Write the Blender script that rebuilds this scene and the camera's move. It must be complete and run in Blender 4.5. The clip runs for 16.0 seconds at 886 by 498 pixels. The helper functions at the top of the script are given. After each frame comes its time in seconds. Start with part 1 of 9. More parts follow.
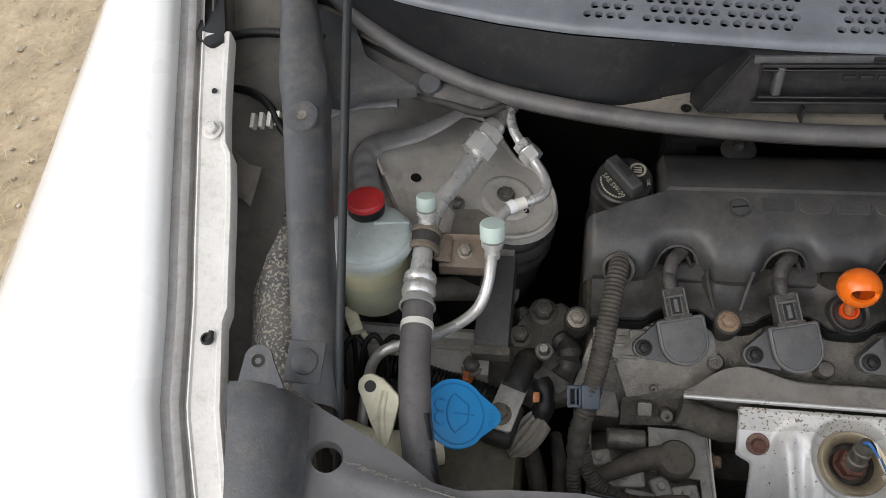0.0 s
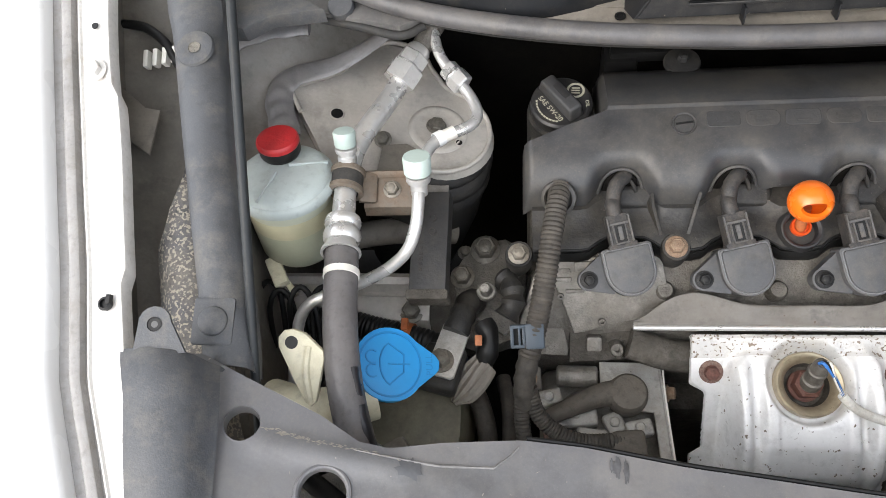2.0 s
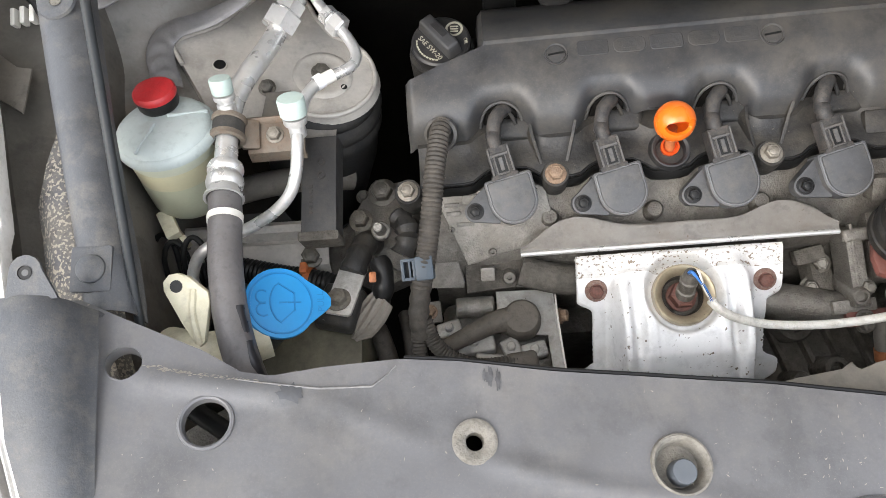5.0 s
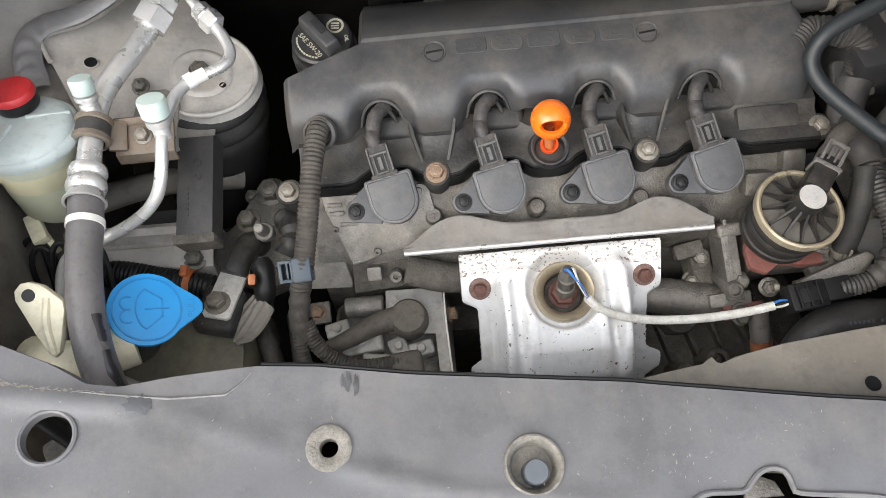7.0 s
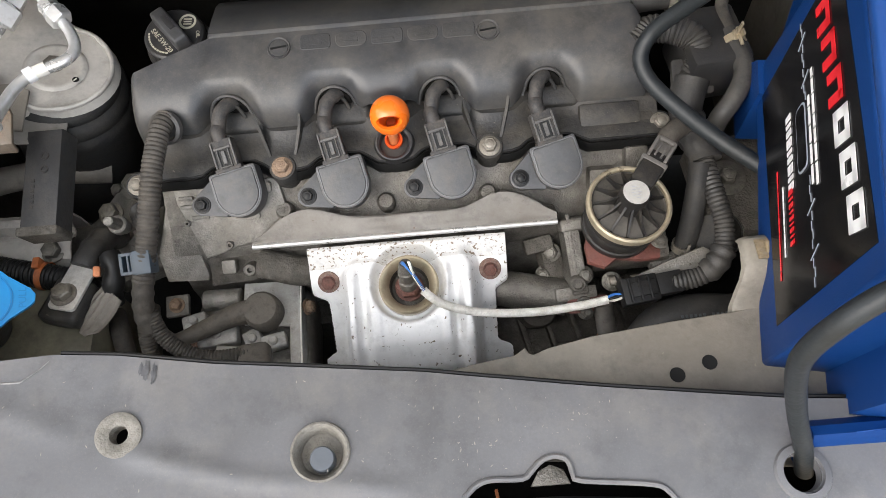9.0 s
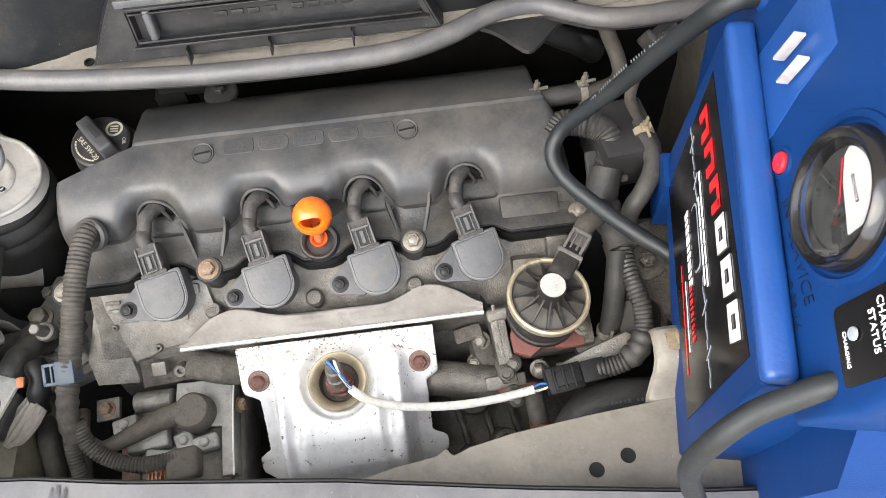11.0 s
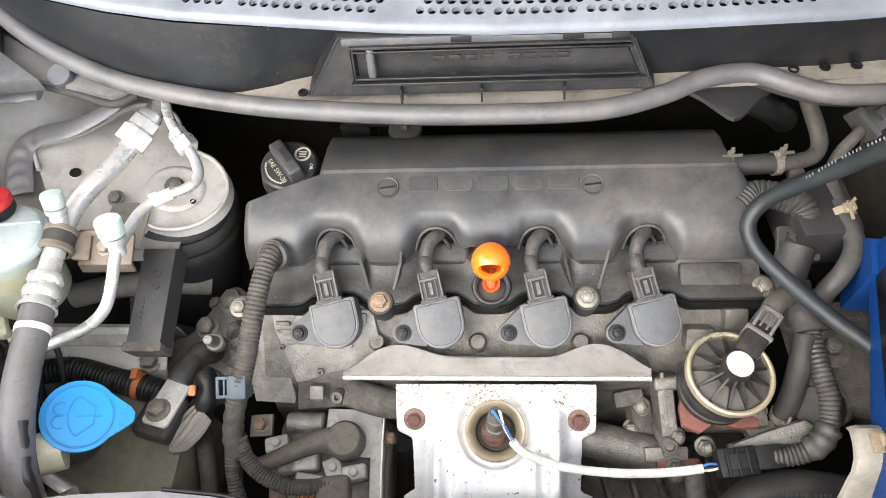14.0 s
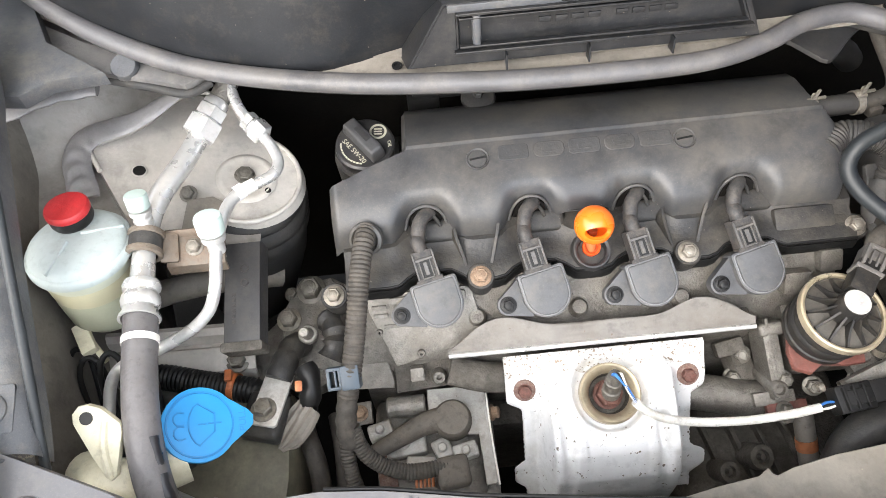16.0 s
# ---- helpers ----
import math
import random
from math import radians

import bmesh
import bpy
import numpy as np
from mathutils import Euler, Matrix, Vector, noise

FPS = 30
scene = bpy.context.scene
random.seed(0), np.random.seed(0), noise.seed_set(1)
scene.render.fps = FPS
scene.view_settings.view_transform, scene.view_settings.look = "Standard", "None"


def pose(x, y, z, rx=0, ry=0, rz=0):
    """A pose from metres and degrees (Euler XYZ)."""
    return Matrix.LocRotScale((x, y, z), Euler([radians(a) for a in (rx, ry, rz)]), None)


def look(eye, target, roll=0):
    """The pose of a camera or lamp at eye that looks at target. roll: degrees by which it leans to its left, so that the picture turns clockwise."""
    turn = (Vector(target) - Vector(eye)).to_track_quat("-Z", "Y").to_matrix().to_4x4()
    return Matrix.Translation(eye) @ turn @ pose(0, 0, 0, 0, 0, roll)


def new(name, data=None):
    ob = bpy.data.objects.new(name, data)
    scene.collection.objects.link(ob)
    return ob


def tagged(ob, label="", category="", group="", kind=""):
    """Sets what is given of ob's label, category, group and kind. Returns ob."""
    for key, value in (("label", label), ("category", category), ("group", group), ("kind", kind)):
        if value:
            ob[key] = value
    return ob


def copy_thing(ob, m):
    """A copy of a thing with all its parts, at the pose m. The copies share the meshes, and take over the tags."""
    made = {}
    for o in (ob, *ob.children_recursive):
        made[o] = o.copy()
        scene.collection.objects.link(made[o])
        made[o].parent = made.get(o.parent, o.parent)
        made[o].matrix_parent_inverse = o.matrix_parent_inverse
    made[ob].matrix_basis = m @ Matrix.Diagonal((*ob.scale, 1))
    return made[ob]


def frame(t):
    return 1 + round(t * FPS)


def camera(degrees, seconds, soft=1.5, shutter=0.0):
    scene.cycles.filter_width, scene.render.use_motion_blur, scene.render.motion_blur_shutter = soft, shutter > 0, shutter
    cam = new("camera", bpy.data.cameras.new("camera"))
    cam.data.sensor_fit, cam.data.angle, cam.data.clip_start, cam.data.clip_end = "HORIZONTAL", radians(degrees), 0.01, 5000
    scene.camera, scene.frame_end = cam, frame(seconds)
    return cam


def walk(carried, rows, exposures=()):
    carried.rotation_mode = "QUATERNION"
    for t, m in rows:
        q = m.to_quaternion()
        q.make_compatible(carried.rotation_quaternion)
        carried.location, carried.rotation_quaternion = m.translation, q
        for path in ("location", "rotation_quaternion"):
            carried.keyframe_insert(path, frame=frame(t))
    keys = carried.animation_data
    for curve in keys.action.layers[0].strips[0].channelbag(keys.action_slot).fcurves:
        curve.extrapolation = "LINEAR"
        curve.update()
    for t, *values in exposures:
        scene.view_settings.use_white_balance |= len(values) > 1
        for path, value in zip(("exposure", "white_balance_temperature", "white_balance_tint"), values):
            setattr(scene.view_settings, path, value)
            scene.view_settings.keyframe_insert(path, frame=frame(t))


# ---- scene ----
cam = camera(64.79, 16.0, soft=0.5)
# the clip's camera brightens as it leaves the white wing
EXPOSURES = [(0, 0.42), (0.5, 0.74), (1.0, 1.12), (2.0, 1.34), (3.5, 1.56), (6.5, 1.56), (8.5, 1.40), (9.5, 1.42), (10.2, 1.74), (12.3, 2.18), (14.0, 2.24), (15.5, 2.26), (16, 2.21)]
PATH = [
    (0, (0.0597, 0.0402, 1.4002), (-0.2836, 1.1445, -0.2316), -11.71),
    (0.5, (0.0654, 0.0445, 1.3841), (-0.241, 1.1097, -0.2807), -12.10),
    (1, (0.0692, 0.0552, 1.3805), (-0.2343, 1.0828, -0.3083), -13.03),
    (1.5, (0.0787, 0.0585, 1.3706), (-0.1962, 1.0782, -0.3278), -12.65),
    (2, (0.0844, 0.0626, 1.3552), (-0.1682, 1.0453, -0.3683), -13.06),
    (2.5, (0.0837, 0.0617, 1.3485), (-0.1854, 0.9868, -0.4041), -15.13),
    (3, (0.0885, 0.0489, 1.3469), (-0.2019, 0.953, -0.4133), -16.65),
    (3.5, (0.104, 0.0365, 1.3507), (-0.1819, 0.9415, -0.4097), -16.46),
    (4, (0.1247, 0.0279, 1.3542), (-0.1318, 0.9396, -0.4074), -15.28),
    (6.5, (0.1661, 0.0412, 1.3494), (0.1649, 0.9102, -0.452), -8.11),
    (7, (0.2066, 0.0395, 1.3491), (0.1796, 0.9066, -0.453), -6.69),
    (7.5, (0.2624, 0.0381, 1.3474), (0.1768, 0.8989, -0.4559), -8.39),
    (8, (0.2891, 0.0378, 1.3453), (0.2175, 0.8922, -0.4616), -7.25),
    (8.5, (0.3072, 0.0299, 1.3449), (0.2539, 0.8881, -0.4609), -6.90),
    (9, (0.3335, 0.0225, 1.3488), (0.3154, 0.8864, -0.4549), -5.91),
    (9.5, (0.3588, 0.0189, 1.3515), (0.3736, 0.8939, -0.4469), -5.11),
    (10, (0.3774, 0.0252, 1.3557), (0.4241, 0.9208, -0.432), -4.27),
    (10.2, (0.3833, 0.0301, 1.3596), (0.4386, 0.9445, -0.4183), -4.03),
    (12.3, (0.3743, 0.0657, 1.3841), (0.382, 1.1222, -0.314), -4.95),
    (12.5, (0.3653, 0.0666, 1.3857), (0.3571, 1.1323, -0.3067), -5.04),
    (13, (0.338, 0.0658, 1.3876), (0.2738, 1.1404, -0.298), -5.94),
    (13.5, (0.3133, 0.068, 1.3861), (0.1998, 1.1419, -0.2973), -6.65),
    (14, (0.2971, 0.0713, 1.3811), (0.1507, 1.1297, -0.3096), -7.23),
    (14.5, (0.2819, 0.0758, 1.3787), (0.1036, 1.1086, -0.3247), -8.15),
    (15, (0.2478, 0.0805, 1.3786), (0.0577, 1.0886, -0.3383), -8.48),
    (15.5, (0.2065, 0.0861, 1.3798), (0.0942, 1.0773, -0.3537), -8.23),
    (16, (0.1695, 0.0833, 1.3778), (0.1698, 1.0639, -0.3653), -5.68),
]
walk(cam, [(t, look(eye, target, roll)) for t, eye, target, roll in PATH], EXPOSURES)

# ---- sky and light: an overcast day, the open bonnet shades the bay from above and behind ----
sky = bpy.data.worlds.new("overcast_sky")
scene.world = sky
sky.use_nodes = True
nt = sky.node_tree
tex = nt.nodes.new("ShaderNodeTexSky")
tex.sky_type, tex.sun_disc = "NISHITA", False
tex.sun_elevation, tex.sun_rotation, tex.dust_density = radians(40), radians(222), 4.0
veil = nt.nodes.new("ShaderNodeMix")
veil.data_type = "RGBA"
veil.inputs["Factor"].default_value = 0.72
veil.inputs["B"].default_value = (8.0, 8.3, 8.8, 1)
nt.links.new(tex.outputs["Color"], veil.inputs["A"])
nt.links.new(veil.outputs["Result"], nt.nodes["Background"].inputs["Color"])
nt.nodes["Background"].inputs["Strength"].default_value = 0.146
sun = new("sun", bpy.data.lights.new("sun", "SUN"))
sun.data.energy, sun.data.angle, sun.data.color = 0.8, radians(50), (1.0, 0.96, 0.9)
sun.matrix_world = look((-1.6, -1.7, 3.2), (0.2, 0.3, 0.9))

# ---- building helpers ----
UP = Vector((0, 0, 1))
WORLD = {}


def aim(origin, zdir, xhint=(1, 0, 0)):
    """A matrix at origin whose z points along zdir and whose x lies near xhint."""
    z = Vector(zdir).normalized()
    x = Vector(xhint)
    x = (x - z * x.dot(z)).normalized()
    m = Matrix((x, z.cross(x), z)).transposed().to_4x4()
    m.translation = Vector(origin)
    return m


def thing(name, at, label, category, group="", kind=""):
    """An Empty at the base of a thing, which its parts hang from."""
    ob = tagged(new(name), label, category, group, kind)
    ob.empty_display_size = 0.02
    ob.location = at
    WORLD[ob] = Matrix.Translation(at)
    return ob


def part(name, bm, material, parent=None, label="", sharp=38):
    me = bpy.data.meshes.new(name)
    bmesh.ops.recalc_face_normals(bm, faces=bm.faces[:])
    bm.to_mesh(me)
    bm.free()
    me.materials.append(material)
    me.polygons.foreach_set("use_smooth", [True] * len(me.polygons))
    me.set_sharp_from_angle(angle=radians(sharp))
    ob = new(name, me)
    WORLD[ob] = Matrix()
    if parent:
        ob.parent = parent
        ob.matrix_parent_inverse = WORLD[parent].inverted()
    return tagged(ob, label)


def single(name, bm, material, label, category, group="", kind="", sharp=38):
    return tagged(part(name, bm, material, None, "", sharp), label, category, group, kind)


def join(bm, other, m=None):
    if m is not None:
        bmesh.ops.transform(other, matrix=m, verts=other.verts)
    me = bpy.data.meshes.new("tmp")
    other.to_mesh(me)
    other.free()
    bm.from_mesh(me)
    bpy.data.meshes.remove(me)
    return bm


def box(bm, m, size, bevel=0.0, seg=2, taper=1.0):
    """A box centred on m with rounded edges; taper narrows its top."""
    b = bmesh.new()
    bmesh.ops.create_cube(b, size=1.0)
    for v in b.verts:
        k = taper if v.co.z > 0 else 1.0
        v.co = Vector((v.co.x * size[0] * k, v.co.y * size[1] * k, v.co.z * size[2]))
    if bevel:
        bmesh.ops.bevel(b, geom=b.edges[:], offset=min(bevel, 0.45 * min(size)), segments=seg, affect="EDGES", profile=0.6)
    return join(bm, b, m)


def prism(bm, pts, z0, z1, m=None, bevel=0.0, seg=2):
    """A flat outline given depth from z0 to z1."""
    b = bmesh.new()
    low = [b.verts.new((x, y, z0)) for x, y in pts]
    top = [b.verts.new((x, y, z1)) for x, y in pts]
    cap = b.faces.new(top)
    b.faces.new(low[::-1])
    n = len(pts)
    for i in range(n):
        b.faces.new((low[i], low[(i + 1) % n], top[(i + 1) % n], top[i]))
    bmesh.ops.recalc_face_normals(b, faces=b.faces[:])
    if bevel:
        bmesh.ops.bevel(b, geom=list(cap.edges), offset=bevel, segments=seg, affect="EDGES", profile=0.6)
    bmesh.ops.triangulate(b, faces=[f for f in b.faces if len(f.verts) > 4])
    return join(bm, b, m if m is not None else Matrix())


def lathe(bm, profile, m=None, seg=32, arc=360.0):
    """A turned shape: (radius, height) pairs swept round z."""
    b = bmesh.new()
    full = arc >= 359.9
    count = seg if full else seg + 1
    rings = []
    for r, z in profile:
        if r < 1e-6:
            rings.append([b.verts.new((0, 0, z))] * count)
        else:
            rings.append([b.verts.new((r * math.cos(radians(arc) * i / seg), r * math.sin(radians(arc) * i / seg), z)) for i in range(count)])
    for a, c in zip(rings, rings[1:]):
        for i in range(seg):
            j = (i + 1) % count
            quad = []
            for v in (a[i], a[j], c[j], c[i]):
                if v not in quad:
                    quad.append(v)
            if len(quad) > 2:
                b.faces.new(quad)
    return join(bm, b, m if m is not None else Matrix())


def cyl(bm, p0, p1, r0, r1=None, seg=20, bevel=0.0):
    p0, p1 = Vector(p0), Vector(p1)
    h = (p1 - p0).length
    r1 = r0 if r1 is None else r1
    k = min(bevel, 0.4 * h, 0.4 * min(r0, r1))
    prof = [(0, 0), (r0 - k, 0), (r0, k), (r1, h - k), (r1 - k, h), (0, h)] if k else [(0, 0), (r0, 0), (r1, h), (0, h)]
    d = p1 - p0
    return lathe(bm, prof, aim(p0, d, (1, 0, 0) if abs(d.normalized().x) < 0.9 else (0, 1, 0)), seg)


def hexhead(bm, m, across, h, washer=0.0):
    """A hexagon bolt head, standing on m."""
    r = across / math.sqrt(3)
    if washer:
        lathe(bm, [(0, 0), (washer, 0), (washer, h * 0.18), (washer * 0.9, h * 0.25), (0, h * 0.25)], m, 20)
    z = h * 0.2 if washer else 0
    pts = [(r * math.cos(radians(60 * i)), r * math.sin(radians(60 * i))) for i in range(6)]
    prism(bm, pts, z, z + h, m, h * 0.14, 1)
    lathe(bm, [(r * 0.62, z + h), (r * 0.5, z + h * 1.08), (0, z + h * 1.08)], m, 12)
    return bm


def spline(pts, step=0.004):
    """Points along a smooth curve through pts."""
    p = [Vector(q) for q in pts]
    p = [2 * p[0] - p[1]] + p + [2 * p[-1] - p[-2]]
    out = []
    for i in range(1, len(p) - 2):
        a, b, c, d = p[i - 1 : i + 3]
        n = max(2, int((c - b).length / step))
        for k in range(n):
            t = k / n
            out.append(0.5 * ((2 * b) + (c - a) * t + (2 * a - 5 * b + 4 * c - d) * t * t + (3 * b - a - 3 * c + d) * t**3))
    return out + [p[-2]]


def tube(bm, pts, r, seg=14, step=0.004, raw=False, flat=1.0):
    """A hose, wire or pipe through pts. r is a radius, or a function of the length gone in metres."""
    path = [Vector(q) for q in pts] if raw else spline(pts, step)
    b = bmesh.new()
    t0 = (path[1] - path[0]).normalized()
    side = t0.cross(UP if abs(t0.z) < 0.9 else Vector((0, 1, 0))).normalized()
    rings, gone = [], 0.0
    for i, q in enumerate(path):
        t = (path[min(i + 1, len(path) - 1)] - path[max(i - 1, 0)]).normalized()
        side = (side - t * side.dot(t)).normalized()
        up = side.cross(t)
        if i:
            gone += (q - path[i - 1]).length
        rad = r(gone) if callable(r) else r
        rings.append([b.verts.new(q + rad * (math.cos(2 * math.pi * k / seg) * side + flat * math.sin(2 * math.pi * k / seg) * up)) for k in range(seg)])
    for a, c in zip(rings, rings[1:]):
        for k in range(seg):
            b.faces.new((a[k], a[(k + 1) % seg], c[(k + 1) % seg], c[k]))
    b.faces.new(rings[0][::-1])
    b.faces.new(rings[-1])
    return join(bm, b)


def ribs(r, pitch=0.0036, depth=0.0011):
    """A corrugated conduit's radius along its length."""
    return lambda s: r + depth * (0.5 + 0.5 * math.cos(2 * math.pi * s / pitch)) ** 0.6


def sheet(bm, rows, thick=0.0, m=None, close=False):
    """A surface through rows of points, given a thickness downwards along its normals."""
    b = bmesh.new()
    vs = [[b.verts.new(p) for p in row] for row in rows]
    n, k = len(rows), len(rows[0])
    for i in range(n - 1):
        for j in range(k - (0 if close else 1)):
            b.faces.new((vs[i][j], vs[i][(j + 1) % k], vs[i + 1][(j + 1) % k], vs[i + 1][j]))
    if thick:
        b.normal_update()
        for f in b.faces:
            f.normal_update()
        top = b.faces[:]
        avg = sum((f.normal for f in top), Vector())
        if avg.z < 0:
            bmesh.ops.reverse_faces(b, faces=top)
        b.normal_update()
        bmesh.ops.solidify(b, geom=top, thickness=thick)
    return join(bm, b, m if m is not None else Matrix())


def lerp(a, b, t):
    return a + (b - a) * t


def step01(a, b, x):
    t = min(1.0, max(0.0, (x - a) / (b - a)))
    return t * t * (3 - 2 * t)


def curve_at(table, x):
    """A value read from (x, value) pairs, eased smoothly between them; value may be a number."""
    if x <= table[0][0]:
        return table[0][1]
    for (xa, a), (xb, b) in zip(table, table[1:]):
        if x <= xb:
            return lerp(a, b, (x - xa) / (xb - xa))
    return table[-1][1]


def arc(cx, cy, r, a0, a1, n=8):
    return [(cx + r * math.cos(radians(lerp(a0, a1, i / n))), cy + r * math.sin(radians(lerp(a0, a1, i / n)))) for i in range(n + 1)]


def roundrect(w, h, r, n=4):
    out = []
    for cx, cy, a in ((w / 2 - r, h / 2 - r, 0), (-w / 2 + r, h / 2 - r, 90), (-w / 2 + r, -h / 2 + r, 180), (w / 2 - r, -h / 2 + r, 270)):
        out += arc(cx, cy, r, a, a + 90, n)
    return out


def round_off(pts, times=2):
    """An outline with its corners cut smooth."""
    for _ in range(times):
        pts = [q for (xa, ya), (xb, yb) in zip(pts, pts[1:] + pts[:1]) for q in ((0.75 * xa + 0.25 * xb, 0.75 * ya + 0.25 * yb), (0.25 * xa + 0.75 * xb, 0.25 * ya + 0.75 * yb))]
    return pts


def letters(body, size, m, material, parent, depth=0.0002, name="lettering", shear=0.0, thin=0.0):
    """Writing in the built-in font, as a mesh, centred on m."""
    cu = bpy.data.curves.new(name, "FONT")
    cu.body, cu.size, cu.extrude, cu.align_x, cu.align_y, cu.shear = body, size, depth, "CENTER", "CENTER", shear
    cu.resolution_u, cu.offset = 3, -thin
    tmp = new("tmp_text", cu)
    me = bpy.data.meshes.new_from_object(tmp.evaluated_get(bpy.context.evaluated_depsgraph_get()))
    bpy.data.objects.remove(tmp)
    bm = bmesh.new()
    bm.from_mesh(me)
    bpy.data.meshes.remove(me)
    bmesh.ops.transform(bm, matrix=m, verts=bm.verts)
    return part(name, bm, material, parent)

# ---- materials ----
def mat(name, col, rough=0.5, metal=0.0, var=0.2, scale=25.0, bump=0.15, bscale=350.0, dirt=None, dirt_amount=0.35, dirt_scale=40.0, coat=0.0, spots=None, spot_scale=150.0, spot_size=0.32, spec=0.5):
    """A surface with its colour uneven at two scales, fine relief, and dust or stains of another colour in patches."""
    ma = bpy.data.materials.new(name)
    ma.use_nodes = True
    n, l = ma.node_tree.nodes, ma.node_tree.links
    bsdf = n["Principled BSDF"]
    co = n.new("ShaderNodeTexCoord")
    info = n.new("ShaderNodeObjectInfo")
    add = n.new("ShaderNodeVectorMath")
    add.operation = "MULTIPLY_ADD"
    l.new(info.outputs["Random"], add.inputs[0])
    add.inputs[1].default_value = (3.1, 1.7, 2.3)
    l.new(co.outputs["Object"], add.inputs[2])

    def noise_at(sc, detail=4.0, roughness=0.55):
        t = n.new("ShaderNodeTexNoise")
        t.inputs["Scale"].default_value, t.inputs["Detail"].default_value, t.inputs["Roughness"].default_value = sc, detail, roughness
        l.new(add.outputs[0], t.inputs["Vector"])
        return t.outputs["Fac"]

    def ramp(src, a, b, lo=0.0, hi=1.0):
        r = n.new("ShaderNodeMapRange")
        r.inputs["From Min"].default_value, r.inputs["From Max"].default_value = a, b
        r.inputs["To Min"].default_value, r.inputs["To Max"].default_value = lo, hi
        l.new(src, r.inputs["Value"])
        return r.outputs["Result"]

    def mix(fac, a, b):
        x = n.new("ShaderNodeMix")
        x.data_type = "RGBA"
        l.new(fac, x.inputs["Factor"])
        for key, v in (("A", a), ("B", b)):
            if isinstance(v, tuple):
                x.inputs[key].default_value = (*v[:3], 1)
            else:
                l.new(v, x.inputs[key])
        return x.outputs["Result"]

    def tone(k):
        return tuple(min(1.0, c * k) for c in col)

    big, fine = noise_at(scale), noise_at(bscale, 3.0)
    c = mix(ramp(big, 0.3, 0.7), tone(1 - var), tone(1 + var))
    c = mix(ramp(fine, 0.35, 0.75, 0.0, 0.35), c, tone(1 - 1.3 * var))
    rg = ramp(big, 0.3, 0.7, max(0.03, rough - 0.08), min(1.0, rough + 0.08))
    if dirt:
        patch = noise_at(dirt_scale, 8.0, 0.78)
        fac = ramp(patch, 0.56 - 0.32 * dirt_amount, 0.86 - 0.2 * dirt_amount, 0.0, 0.8)
        c = mix(fac, c, dirt)
        grime = noise_at(2.7 * dirt_scale, 7.0, 0.68)
        c = mix(ramp(grime, 0.52, 0.68, 0.0, 0.12 + 0.9 * dirt_amount), c, tone(0.38))
        grit = noise_at(1050.0, 3.0, 0.7)
        c = mix(ramp(grit, 0.56, 0.72, 0.0, 0.12 + 0.35 * dirt_amount), c, tuple(min(1.0, 1.25 * v) for v in dirt))
        mx = n.new("ShaderNodeMix")
        l.new(fac, mx.inputs["Factor"])
        l.new(rg, mx.inputs["A"])
        mx.inputs["B"].default_value = min(1.0, rough + 0.25)
        rg = mx.outputs["Result"]
    if spots:
        sp = noise_at(spot_scale, 2.0, 0.5)
        fac = ramp(sp, 0.72 - spot_size * 0.3, 0.76 - spot_size * 0.3)
        c = mix(fac, c, spots)
    l.new(c, bsdf.inputs["Base Color"])
    l.new(rg, bsdf.inputs["Roughness"])
    bsdf.inputs["Metallic"].default_value = metal
    bsdf.inputs["Specular IOR Level"].default_value = spec
    bsdf.inputs["Coat Weight"].default_value = coat
    bsdf.inputs["Coat Roughness"].default_value = 0.08
    if bump:
        bp = n.new("ShaderNodeBump")
        bp.inputs["Strength"].default_value, bp.inputs["Distance"].default_value = bump, 0.002
        l.new(fine, bp.inputs["Height"])
        l.new(bp.outputs["Normal"], bsdf.inputs["Normal"])
    return ma


DUST = (0.20, 0.17, 0.13)
M_COVER = mat("cover_black_plastic", (0.040, 0.041, 0.044), 0.40, dirt=(0.13, 0.116, 0.094), dirt_amount=0.44, dirt_scale=11, bump=0.03, bscale=900, var=0.12, spots=(0.19, 0.175, 0.145), spot_scale=300, spot_size=-0.16)
M_LOGO = mat("cover_badge_plastic", (0.041, 0.041, 0.042), 0.5, dirt=(0.10, 0.09, 0.075), dirt_amount=0.35, dirt_scale=14)
M_HEADCOVER = mat("head_cover_black", (0.026, 0.026, 0.026), 0.45, dirt=(0.10, 0.088, 0.070), dirt_amount=0.4, dirt_scale=24, bump=0.2, spots=(0.17, 0.15, 0.12), spot_scale=380, spot_size=-0.02, spec=0.35)
M_COIL = mat("coil_plastic", (0.064, 0.066, 0.070), 0.45, dirt=(0.13, 0.118, 0.10), dirt_amount=0.3, dirt_scale=40, bump=0.08)
M_COILDARK = mat("coil_connector_plastic", (0.035, 0.035, 0.036), 0.5, dirt=(0.13, 0.11, 0.09), dirt_amount=0.4, dirt_scale=120, spec=0.3)
M_PANEL = mat("panel_grey_plastic", (0.112, 0.112, 0.117), 0.42, dirt=(0.185, 0.172, 0.155), dirt_amount=0.26, dirt_scale=11, bump=0.025, bscale=500, var=0.16, scale=18, spots=(0.24, 0.22, 0.195), spot_scale=240, spot_size=-0.14)
M_TRIM = mat("trim_dark_plastic", (0.060, 0.063, 0.069), 0.45, dirt=(0.16, 0.145, 0.12), dirt_amount=0.25, dirt_scale=35, bump=0.12, bscale=700)
